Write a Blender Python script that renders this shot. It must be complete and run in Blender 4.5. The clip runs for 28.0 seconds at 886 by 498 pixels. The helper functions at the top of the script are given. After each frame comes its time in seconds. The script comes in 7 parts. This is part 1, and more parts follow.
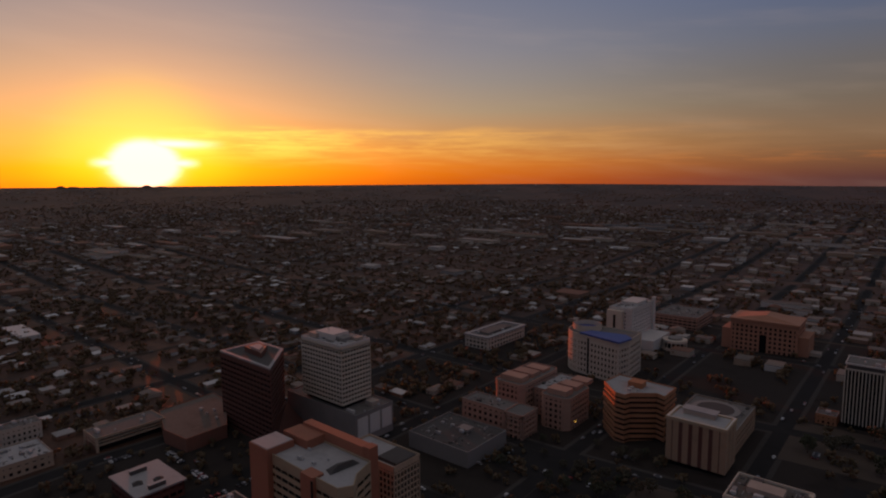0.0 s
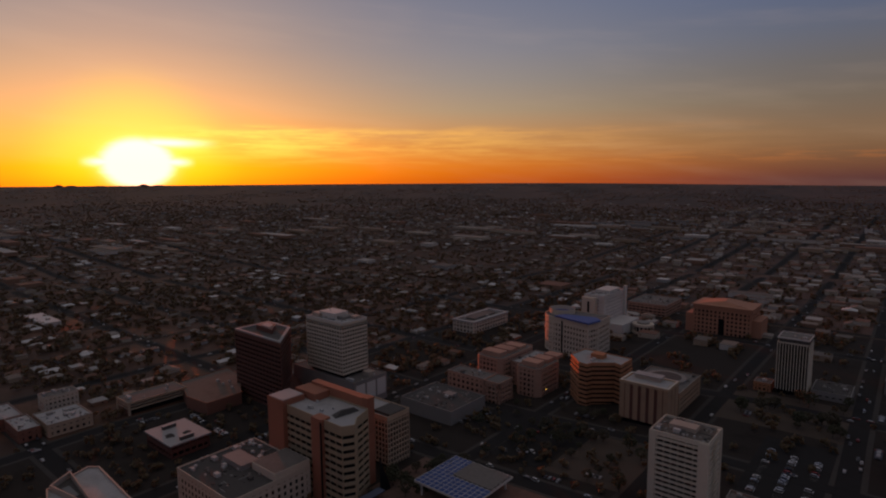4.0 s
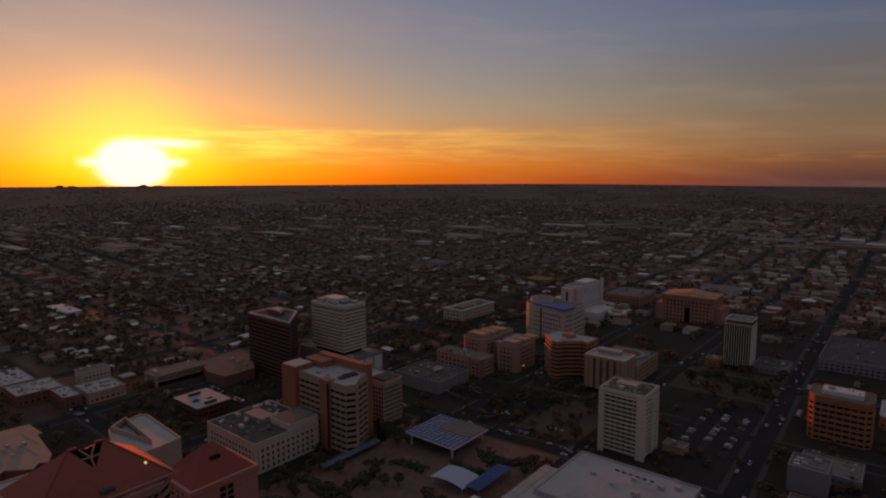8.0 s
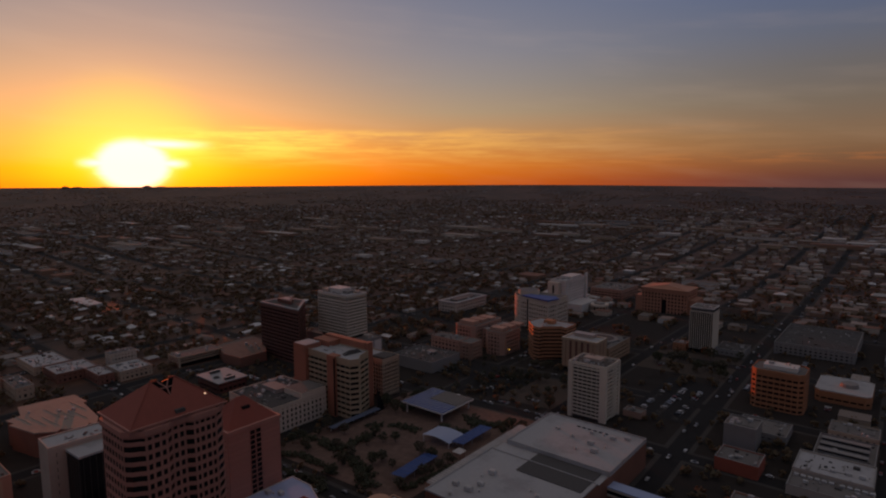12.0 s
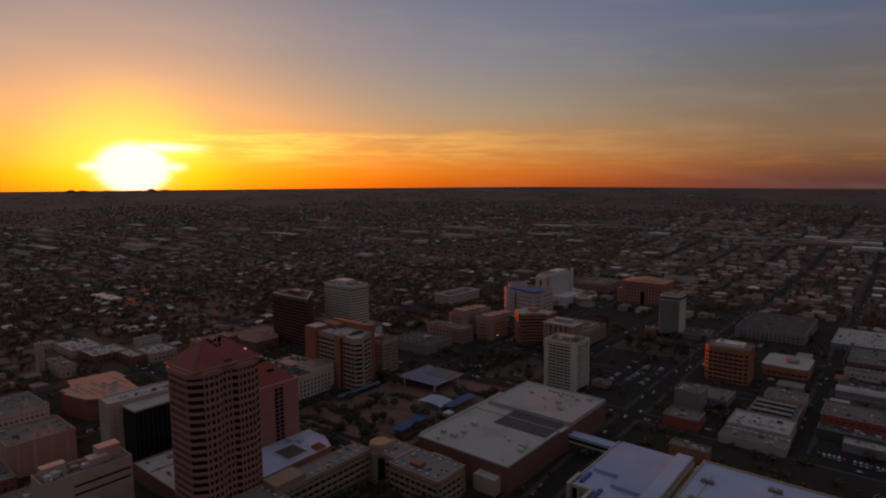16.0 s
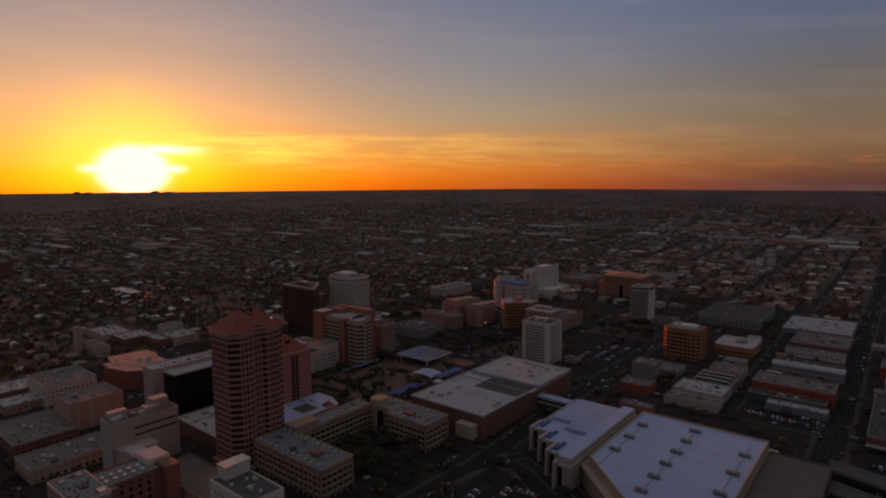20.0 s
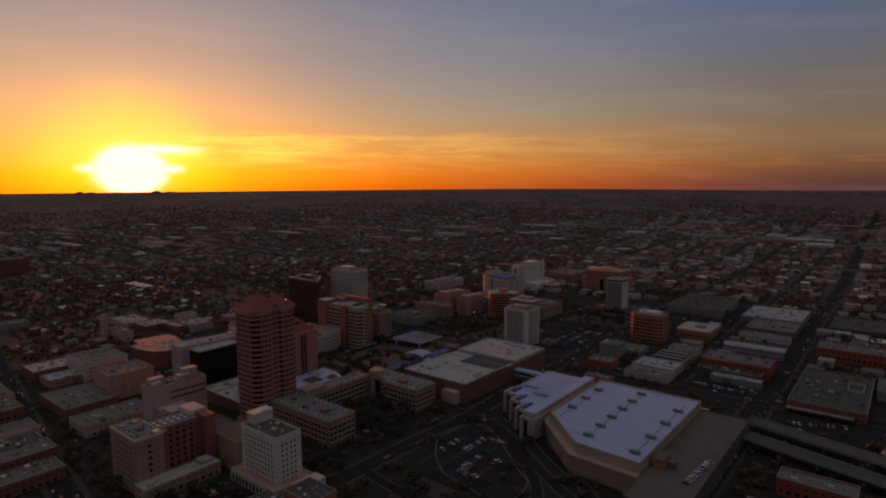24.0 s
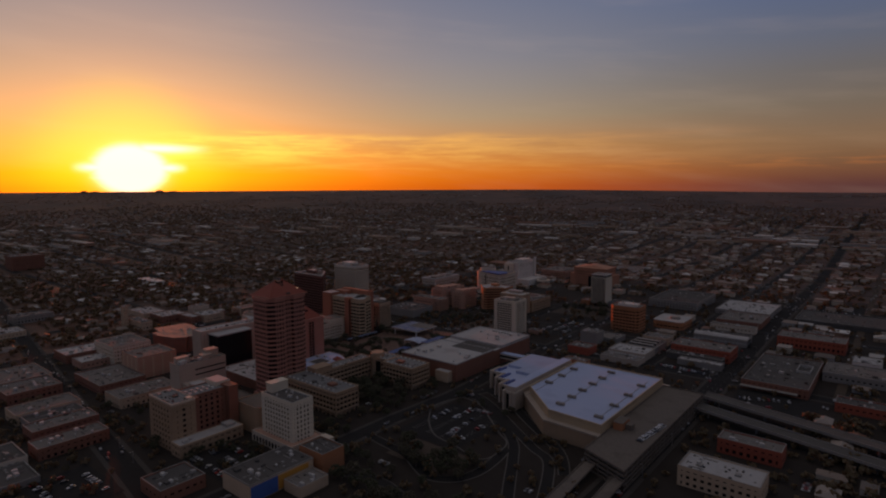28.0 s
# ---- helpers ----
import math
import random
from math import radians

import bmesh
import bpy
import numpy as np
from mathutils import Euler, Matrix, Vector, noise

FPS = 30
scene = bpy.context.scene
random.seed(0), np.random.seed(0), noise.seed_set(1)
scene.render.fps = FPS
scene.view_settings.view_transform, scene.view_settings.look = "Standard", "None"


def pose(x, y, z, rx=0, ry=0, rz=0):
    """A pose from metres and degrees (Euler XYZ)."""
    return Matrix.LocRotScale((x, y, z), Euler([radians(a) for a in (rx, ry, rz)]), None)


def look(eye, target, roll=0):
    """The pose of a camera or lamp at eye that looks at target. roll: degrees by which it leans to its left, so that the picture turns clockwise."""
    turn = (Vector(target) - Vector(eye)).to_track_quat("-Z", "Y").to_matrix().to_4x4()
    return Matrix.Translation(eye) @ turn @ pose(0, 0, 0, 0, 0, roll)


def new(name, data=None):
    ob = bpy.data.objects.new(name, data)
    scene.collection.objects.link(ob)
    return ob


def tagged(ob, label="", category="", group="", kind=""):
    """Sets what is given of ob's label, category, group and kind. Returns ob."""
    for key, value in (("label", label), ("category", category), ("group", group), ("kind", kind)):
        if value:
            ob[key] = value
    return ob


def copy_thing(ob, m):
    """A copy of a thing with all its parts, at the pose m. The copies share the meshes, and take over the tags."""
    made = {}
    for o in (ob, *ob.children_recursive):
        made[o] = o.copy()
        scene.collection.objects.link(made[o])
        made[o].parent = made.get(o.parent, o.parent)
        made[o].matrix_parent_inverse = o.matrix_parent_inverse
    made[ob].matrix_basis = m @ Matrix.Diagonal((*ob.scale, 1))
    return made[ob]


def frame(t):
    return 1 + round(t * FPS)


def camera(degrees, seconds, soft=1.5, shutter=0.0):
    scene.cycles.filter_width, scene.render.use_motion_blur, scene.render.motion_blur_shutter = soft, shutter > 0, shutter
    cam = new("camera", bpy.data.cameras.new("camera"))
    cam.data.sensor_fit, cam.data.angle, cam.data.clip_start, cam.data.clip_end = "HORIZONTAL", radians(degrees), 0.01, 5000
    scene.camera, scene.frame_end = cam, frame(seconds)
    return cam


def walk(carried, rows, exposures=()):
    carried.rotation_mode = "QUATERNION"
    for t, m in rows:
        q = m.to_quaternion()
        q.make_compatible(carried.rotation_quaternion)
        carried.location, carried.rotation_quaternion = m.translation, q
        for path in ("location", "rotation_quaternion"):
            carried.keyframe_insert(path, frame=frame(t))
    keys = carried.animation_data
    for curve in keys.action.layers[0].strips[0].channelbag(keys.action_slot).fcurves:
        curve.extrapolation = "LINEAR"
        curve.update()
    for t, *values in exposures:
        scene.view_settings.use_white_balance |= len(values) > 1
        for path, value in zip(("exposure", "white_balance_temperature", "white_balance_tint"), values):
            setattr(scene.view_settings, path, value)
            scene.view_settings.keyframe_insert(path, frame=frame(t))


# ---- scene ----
cam = camera(74.7, 28.0, soft=2.1)
PATH = [
    (0, (155.747, -15.461, 197.864), (154.464, -13.944, 197.634), -0.4),
    (1, (167.718, -26.3, 197.198), (166.433, -24.785, 196.967), -0.5),
    (2, (179.398, -38.232, 196.708), (178.118, -36.712, 196.477), -0.5),
    (3, (192.369, -50.466, 196.521), (191.095, -48.942, 196.29), -0.5),
    (3.5, (198.116, -56.726, 196.814), (196.845, -55.199, 196.582), -0.4),
    (5.5, (223.502, -81.779, 197.259), (222.239, -80.246, 197.027), -0.4),
    (6, (230.06, -88.541, 197.173), (228.798, -87.007, 196.942), -0.3),
    (7, (242.82, -101.229, 197.24), (241.561, -99.693, 197.009), -0.3),
    (8, (255.113, -113.242, 197.145), (253.854, -111.705, 196.915), -0.3),
    (9, (267.115, -124.763, 197.29), (265.855, -123.226, 197.062), -0.3),
    (10, (279.245, -135.751, 197.492), (277.987, -134.214, 197.264), -0.3),
    (11, (290.481, -146.37, 197.365), (289.222, -144.833, 197.138), -0.3),
    (12, (302.194, -159.015, 198.003), (300.935, -157.478, 197.776), -0.3),
    (12.5, (307.821, -164.448, 197.953), (306.561, -162.911, 197.727), -0.4),
    (14.5, (333.938, -190.974, 198.331), (332.679, -189.436, 198.109), -0.4),
    (15, (341.033, -198.285, 198.41), (339.773, -196.747, 198.188), -0.4),
    (16, (354.127, -210.916, 197.622), (352.867, -209.378, 197.403), -0.5),
    (17, (367.986, -223.497, 196.696), (366.726, -221.96, 196.48), -0.5),
    (18, (382.965, -238.861, 196.721), (381.705, -237.323, 196.507), -0.5),
    (19, (397.544, -252.936, 196.992), (396.284, -251.398, 196.779), -0.5),
    (20, (412.768, -268.027, 197.274), (411.508, -266.488, 197.062), -0.5),
    (21, (427.169, -282.272, 197.395), (425.911, -280.731, 197.184), -0.5),
    (21.5, (434.402, -289.447, 197.799), (433.145, -287.906, 197.587), -0.5),
    (23.5, (461.712, -316.146, 199.31), (460.458, -314.603, 199.098), -0.5),
    (24, (468.132, -321.807, 199.355), (466.878, -320.264, 199.142), -0.5),
    (25, (479.23, -333.316, 199.671), (477.979, -331.77, 199.46), -0.5),
    (26, (490.195, -344.223, 200.3), (488.944, -342.677, 200.087), -0.4),
    (27, (501.345, -355.824, 200.852), (500.094, -354.278, 200.64), -0.3),
    (28, (512.323, -367.142, 200.956), (511.07, -365.598, 200.744), -0.3),
]
walk(cam, [(t, look(eye, target, roll)) for t, eye, target, roll in PATH], exposures=((0, 0.0, 6500, 26), (28, 0.0, 6500, 26)))
# ---- world, sun ----
SUN_AZ = radians(67.1)     # to the left of +y
SUN_EL = radians(1.6)
SUN_DIR = Vector((-math.sin(SUN_AZ) * math.cos(SUN_EL), math.cos(SUN_AZ) * math.cos(SUN_EL), math.sin(SUN_EL)))


def srgb(r, g, b):
    return tuple(((c / 255 + 0.055) / 1.055) ** 2.4 if c > 10 else c / 255 / 12.92 for c in (r, g, b)) + (1.0,)


class Nodes:
    """Short hand for node trees."""

    def __init__(self, tree):
        self.t = tree

    def n(self, kind, **sets):
        node = self.t.nodes.new(kind)
        for k, v in sets.items():
            if k.startswith("i_"):
                node.inputs[k[2:].replace("_", " ")].default_value = v
            else:
                setattr(node, k, v)
        return node

    def link(self, a, b):
        self.t.links.new(a, b)

    def put(self, value, socket):
        if isinstance(value, (int, float, tuple)):
            socket.default_value = value
        else:
            self.link(value, socket)

    def math(self, op, a, b=0.0, c=0.0, clamp=False):
        node = self.n("ShaderNodeMath", operation=op, use_clamp=clamp)
        for i, v in enumerate((a, b, c)):
            self.put(v, node.inputs[i])
        return node.outputs[0]

    def vmath(self, op, a, b):
        node = self.n("ShaderNodeVectorMath", operation=op)
        self.put(a, node.inputs[0])
        self.put(b, node.inputs[1])
        return node.outputs["Value"] if op == "DOT_PRODUCT" else node.outputs[0]

    def ramp(self, fac, stops, interp="EASE"):
        node = self.n("ShaderNodeValToRGB")
        node.color_ramp.interpolation = interp
        el = node.color_ramp.elements
        while len(el) < len(stops):
            el.new(0.5)
        for e, (p, c) in zip(el, stops):
            e.position, e.color = p, c
        self.put(fac, node.inputs[0])
        return node.outputs[0]

    def mix(self, fac, a, b, blend="MIX"):
        node = self.n("ShaderNodeMix", data_type="RGBA", blend_type=blend)
        self.put(fac, node.inputs[0])
        self.put(a, node.inputs[6])
        self.put(b, node.inputs[7])
        return node.outputs[2]

    def span(self, v, a, b, c=0.0, d=1.0, smooth=True):
        node = self.n("ShaderNodeMapRange", interpolation_type="SMOOTHSTEP" if smooth else "LINEAR")
        self.put(v, node.inputs[0])
        for i, x in enumerate((a, b, c, d)):
            node.inputs[i + 1].default_value = x
        return node.outputs[0]

    def noise(self, vec, scale, detail=4.0, rough=0.55):
        node = self.n("ShaderNodeTexNoise")
        node.inputs["Scale"].default_value = scale
        node.inputs["Detail"].default_value = detail
        node.inputs["Roughness"].default_value = rough
        if vec is not None:
            self.link(vec, node.inputs["Vector"])
        return node.outputs["Fac"]


def make_world():
    world = bpy.data.worlds.new("sunset_sky")
    scene.world = world
    world.use_nodes = True
    t = world.node_tree
    t.nodes.clear()
    N = Nodes(t)
    d = N.n("ShaderNodeTexCoord").outputs["Generated"]
    sep = N.n("ShaderNodeSeparateXYZ")
    N.link(d, sep.inputs[0])
    z = sep.outputs[2]
    el = N.math("MULTIPLY", z, 57.3)
    k = lambda deg: deg / 40.0
    e01 = N.math("DIVIDE", el, 40.0, clamp=True)
    near = N.ramp(e01, [(0, srgb(232, 92, 4)), (k(1.6), srgb(234, 114, 10)), (k(3.9), srgb(216, 136, 50)), (k(6.7), srgb(186, 138, 94)),
                        (k(9.4), srgb(156, 133, 112)), (k(12), srgb(132, 126, 122)), (k(15), srgb(121, 123, 127)), (k(18), srgb(107, 114, 126)), (k(25), srgb(88, 98, 122)), (k(32), srgb(111, 112, 117)), (1, srgb(149, 146, 139))], "LINEAR")
    mid = N.ramp(e01, [(0, srgb(196, 82, 16)), (k(1.6), srgb(200, 98, 26)), (k(3.9), srgb(184, 120, 58)), (k(6.7), srgb(150, 131, 104)),
                       (k(9.4), srgb(129, 125, 119)), (k(12), srgb(115, 119, 127)), (k(17), srgb(92, 105, 127)), (k(25), srgb(80, 97, 124)), (k(32), srgb(106, 109, 116)), (1, srgb(149, 146, 139))], "LINEAR")
    far = N.ramp(e01, [(0, srgb(80, 52, 58)), (k(1.4), srgb(94, 62, 58)), (k(3.9), srgb(108, 80, 66)), (k(6.7), srgb(96, 83, 75)),
                       (k(9.4), srgb(86, 83, 86)), (k(12), srgb(76, 86, 106)), (k(17), srgb(58, 84, 124)), (k(25), srgb(60, 84, 122)), (k(32), srgb(87, 96, 111)), (1, srgb(133, 131, 126))], "LINEAR")
    flat = N.n("ShaderNodeCombineXYZ")
    N.link(sep.outputs[0], flat.inputs[0])
    N.link(sep.outputs[1], flat.inputs[1])
    flatn = N.n("ShaderNodeVectorMath", operation="NORMALIZE")
    N.link(flat.outputs[0], flatn.inputs[0])
    across = N.vmath("DOT_PRODUCT", flatn.outputs[0], (-math.sin(SUN_AZ), math.cos(SUN_AZ), 0.0))
    a_deg = N.math("MULTIPLY", N.math("ARCCOSINE", across), 57.3)
    col = N.mix(N.span(a_deg, 6, 32), near, mid)
    col = N.mix(N.span(a_deg, 27, 64), col, far)
    # the side on which a direction lies of the sun, in degrees, to the right positive
    turn = N.math("MULTIPLY", N.math("ARCSINE", N.vmath("DOT_PRODUCT", flatn.outputs[0], (math.cos(SUN_AZ), math.sin(SUN_AZ), 0.0))), 57.3)

    def plane(kx, ky, lean=0.0, shift=0.0):
        c = N.n("ShaderNodeCombineXYZ")
        N.link(N.math("MULTIPLY", turn, kx), c.inputs[0])
        N.link(N.math("ADD", N.math("MULTIPLY", el, ky), N.math("MULTIPLY_ADD", turn, lean, shift)), c.inputs[1])
        return c.outputs[0]

    def hump(v, middle, width):
        u = N.math("DIVIDE", N.math("SUBTRACT", v, middle), width)
        return N.math("POWER", 2.71828, N.math("MULTIPLY", N.math("MULTIPLY", u, u), -1.0))

    front = N.math("COMPARE", N.span(across, -0.05, 0.05), 1.0, 0.5)
    wave = N.noise(plane(0.09, 0.25), 1.0, 3.0, 0.5)
    # the broad yellow dome of light over the sun
    dy = N.math("SUBTRACT", el, 1.2)
    dist = N.math("SQRT", N.math("ADD", N.math("MULTIPLY", turn, turn), N.math("MULTIPLY", dy, dy)))
    dome = N.math("MULTIPLY", N.math("MULTIPLY", N.span(dist, 9.4, 4.0), 0.8), front)
    col = N.mix(dome, col, N.mix(N.span(el, 0.0, 3.6), srgb(238, 140, 4), srgb(214, 190, 54)))
    # streaks of thin cloud, bright near the sun and fading along the horizon
    cl = N.noise(plane(0.11, 1.0, -0.012), 1.0, 7.0, 0.62)
    fine = N.noise(plane(0.20, 2.6, 0.04, 7.0), 1.0, 5.0, 0.6)
    lift = N.math("MULTIPLY_ADD", wave, 1.8, -0.9)
    h = N.math("ADD", el, lift)
    band = N.math("MULTIPLY", N.span(h, 1.5, 3.5), N.span(h, 5.3, 4.5))
    side = N.math("MULTIPLY", N.math("MULTIPLY", N.span(turn, 75, 30), N.span(turn, 0.5, 5)), front)
    cloud = N.math("MULTIPLY", N.math("MULTIPLY", N.span(N.math("ADD", N.math("MULTIPLY", cl, 0.65), N.math("MULTIPLY", fine, 0.35)), 0.38, 0.62), band), side)
    tone = N.ramp(N.math("DIVIDE", turn, 60.0, clamp=True), [(0, srgb(255, 232, 84)), (0.22, srgb(250, 206, 76)), (0.45, srgb(232, 168, 72)), (0.75, srgb(176, 122, 74)), (1, srgb(130, 94, 74))], "LINEAR")
    col = N.mix(N.math("MULTIPLY", cloud, 0.92), col, tone)
    low = N.math("MULTIPLY", N.math("MULTIPLY", hump(el, 2.0, 0.5), N.span(fine, 0.45, 0.62)), N.math("MULTIPLY", N.span(turn, 4, 14), front))
    col = N.mix(N.math("MULTIPLY", low, 0.35), col, N.mix(0.5, tone, srgb(206, 104, 30)))
    veil = N.noise(plane(0.05, 0.35, 0.03, 3.0), 1.0, 4.0, 0.55)
    col = N.mix(N.math("MULTIPLY", N.span(veil, 0.48, 0.72), 0.06), col, srgb(222, 196, 164))
    # the sun with its ragged glare and the bright cloud edge beside it
    s = N.vmath("DOT_PRODUCT", d, tuple(SUN_DIR))
    off = N.math("SUBTRACT", 1.0, s)
    rise = N.math("SUBTRACT", z, SUN_DIR.z)
    high = N.math("MULTIPLY", rise, rise)

    def gauss(width_deg, colour, gain, flat_k=0.0):
        w = 1 - math.cos(radians(width_deg))
        g = N.math("POWER", 2.71828, N.math("MULTIPLY", N.math("ADD", off, N.math("MULTIPLY", high, flat_k)), -1.0 / w))
        g = N.math("MULTIPLY", g, gain)
        sc = N.n("ShaderNodeVectorMath", operation="SCALE")
        sc.inputs[0].default_value = colour[:3]
        N.link(g, sc.inputs["Scale"])
        return sc.outputs[0]

    for wd, c, g, fk in ((1.6, (1.0, 0.86, 0.66), 8.0, 0.4), (3.4, srgb(255, 190, 40), 0.20, 0.1)):
        col = N.vmath("ADD", col, gauss(wd, c, g, fk))
    core = N.span(N.math("MULTIPLY", hump(N.math("ADD", turn, N.math("MULTIPLY", fine, 0.6)), 0.3, 3.1), hump(el, 1.7, 2.3)), 0.3, 0.62)
    edge = N.math("MULTIPLY", hump(N.math("ADD", el, N.math("MULTIPLY", wave, 0.5)), 3.75, 0.34), N.math("MULTIPLY", N.span(turn, 0.0, 1.5), N.span(turn, 7.0, 2.5)))
    tips = N.math("MULTIPLY", hump(el, 1.8, 0.32), N.math("MULTIPLY", N.span(turn, -4.6, -2.8), N.span(turn, 4.8, 3.0)))
    col = N.mix(N.math("MULTIPLY", N.math("MAXIMUM", core, N.math("MAXIMUM", edge, tips)), front, clamp=True), col, (1.25, 1.2, 1.05, 1.0))
    bg = N.n("ShaderNodeBackground")
    N.link(col, bg.inputs["Color"])
    bg.inputs["Strength"].default_value = 0.80
    sky = N.n("ShaderNodeTexSky", sky_type="NISHITA", sun_disc=False)
    sky.sun_elevation, sky.sun_rotation = SUN_EL, -SUN_AZ
    bg2 = N.n("ShaderNodeBackground", i_Strength=0.05)
    N.link(sky.outputs[0], bg2.inputs["Color"])
    add = N.n("ShaderNodeAddShader")
    N.link(bg.outputs[0], add.inputs[0])
    N.link(bg2.outputs[0], add.inputs[1])
    out = N.n("ShaderNodeOutputWorld")
    N.link(add.outputs[0], out.inputs[0])


make_world()
sun = new("sun", bpy.data.lights.new("sun", "SUN"))
sun.data.energy, sun.data.angle, sun.data.color = 3.5, radians(2.0), (1.0, 0.14, 0.022)
sun.matrix_world = look((0, 0, 600), Vector((0, 0, 600)) - Vector((SUN_DIR.x, SUN_DIR.y, math.sin(radians(2.25)))))
# ---- materials ----
MATS = {}


def surface(name, colour, rough=0.8, vary=0.18, grain=2.0, coarse=0.05, metal=0.0, spec=0.35, bump=0.0, stain=0.35, tint=None):
    """A matt or glossy surface with grain, patches and a slight change from piece to piece."""
    if name in MATS:
        return MATS[name]
    m = bpy.data.materials.new(name)
    m.use_nodes = True
    t = m.node_tree
    t.nodes.clear()
    N = Nodes(t)
    pos = N.n("ShaderNodeNewGeometry").outputs["Position"]
    fine = N.noise(pos, grain, 3.0)
    broad = N.noise(pos, coarse, 5.0, 0.65)
    rnd = N.n("ShaderNodeObjectInfo").outputs["Random"]
    c = tuple(colour) + (1.0,) if len(colour) == 3 else colour
    dark = tuple(v * (1 - vary) for v in c[:3]) + (1.0,)
    lite = tuple(min(1, v * (1 + vary)) for v in c[:3]) + (1.0,)
    col = N.mix(fine, dark, lite)
    spot = tint or tuple(v * 0.55 for v in c[:3]) + (1.0,)
    col = N.mix(N.math("MULTIPLY", N.span(broad, 0.48, 0.72), stain), col, spot)
    val = N.math("ADD", N.math("MULTIPLY", rnd, 0.16), 0.92)
    hsv = N.n("ShaderNodeHueSaturation")
    N.link(val, hsv.inputs["Value"])
    N.link(col, hsv.inputs["Color"])
    b = N.n("ShaderNodeBsdfPrincipled")
    N.link(hsv.outputs[0], b.inputs["Base Color"])
    N.link(N.span(fine, 0, 1, max(0.05, rough - 0.1), min(1, rough + 0.1), False), b.inputs["Roughness"])
    b.inputs["Metallic"].default_value = metal
    b.inputs["Specular IOR Level"].default_value = spec
    if bump:
        bp = N.n("ShaderNodeBump", i_Strength=0.5, i_Distance=bump)
        N.link(fine, bp.inputs["Height"])
        N.link(bp.outputs[0], b.inputs["Normal"])
    out = N.n("ShaderNodeOutputMaterial")
    N.link(b.outputs[0], out.inputs[0])
    MATS[name] = m
    return m


M_PINK = surface("pink_precast_concrete", (0.34, 0.155, 0.12), vary=0.12, stain=0.25)
M_IVORY = surface("ivory_painted_stucco", (0.54, 0.48, 0.39), stain=0.2)
M_OLDROAD = surface("worn_concrete_road", (0.10, 0.094, 0.088), 0.95, spec=0.08, coarse=0.08, stain=0.5)
M_PUTTY = surface("putty_grey_stucco", (0.36, 0.30, 0.25), stain=0.3)
M_ADOBE = surface("adobe_red_stone", (0.37, 0.175, 0.11))
M_BURNT = surface("burnt_orange_brick", (0.36, 0.165, 0.085))
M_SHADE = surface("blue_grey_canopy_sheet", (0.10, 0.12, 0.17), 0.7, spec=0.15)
M_DUCT = surface("weathered_grey_duct", (0.24, 0.23, 0.22), 0.85, spec=0.15)
M_BACKROAD = surface("dusty_back_road", (0.075, 0.058, 0.046), 0.95, spec=0.05, vary=0.3, coarse=0.03, stain=0.5)
M_OCHRE = surface("ochre_brown_stucco", (0.30, 0.205, 0.135))
M_DECK = surface("warm_grey_parking_deck", (0.135, 0.115, 0.10), 0.9, spec=0.12, vary=0.3, grain=0.6, coarse=0.06, stain=0.6)
M_VENT = surface("dull_galvanised_sheet", (0.40, 0.39, 0.38), 0.75, spec=0.2)
M_COOLROOF = surface("cool_grey_roofing", (0.17, 0.172, 0.172), 0.9, spec=0.15)
M_TERRA = surface("terracotta_metal_roof", (0.22, 0.062, 0.044), 0.7, spec=0.2)
M_TAN = surface("tan_stucco", (0.42, 0.31, 0.22))
M_SAND = surface("sandstone_panels", (0.35, 0.265, 0.175))
M_RIBROOF = surface("faded_ribbed_roofing", (0.27, 0.22, 0.18), 0.8, spec=0.2, coarse=0.05, grain=0.6)
M_SHAFT = surface("terracotta_brick", (0.30, 0.115, 0.07))
M_ROSE = surface("rose_stucco", (0.35, 0.21, 0.155))
M_BRICK = surface("red_brown_brick", (0.20, 0.088, 0.06))
M_ORANGE = surface("orange_brick", (0.33, 0.14, 0.068))
M_WHITE = surface("white_painted_concrete", (0.52, 0.49, 0.46), stain=0.2)
M_CREAM = surface("cream_stucco", (0.50, 0.42, 0.34), stain=0.2)
M_GREY = surface("grey_concrete", (0.21, 0.193, 0.18))
M_DARK = surface("dark_granite_panels", (0.115, 0.05, 0.04), 0.55)
M_MEMBRANE = surface("white_roof_membrane", (0.33, 0.322, 0.318), 0.8, vary=0.14, grain=0.6, coarse=0.06, stain=0.5)
M_BLUEWHITE = surface("pale_blue_white_roof_membrane", (0.31, 0.365, 0.52), 0.8, spec=0.2, vary=0.06, coarse=0.04, stain=0.25)
M_GRAVEL = surface("grey_gravel_roofing", (0.15, 0.137, 0.127), 0.9, spec=0.15, vary=0.3, grain=0.7, coarse=0.035, stain=0.4)
M_TARROOF = surface("dark_tar_roofing", (0.08, 0.075, 0.072), 0.9, spec=0.12, vary=0.3, grain=0.7, coarse=0.04, stain=0.4)
M_GLASS = surface("dark_window_glass", (0.010, 0.010, 0.012), 0.15, vary=0.3, spec=0.16, stain=0.0)
M_BLUEGLASS = surface("blue_solar_glass", (0.03, 0.065, 0.20), 0.45, spec=0.12, stain=0.1)
M_RED = surface("bright_red_painted_brick", (0.28, 0.068, 0.04), 0.85)
M_BLUE = surface("blue_metal_roof", (0.06, 0.09, 0.26), 0.6, spec=0.2)
M_STEEL = surface("galvanised_steel", (0.45, 0.45, 0.46), 0.4, metal=0.8)
M_ASPHALT = surface("asphalt", (0.024, 0.023, 0.023), 0.95, spec=0.08, coarse=0.06, grain=1.0)
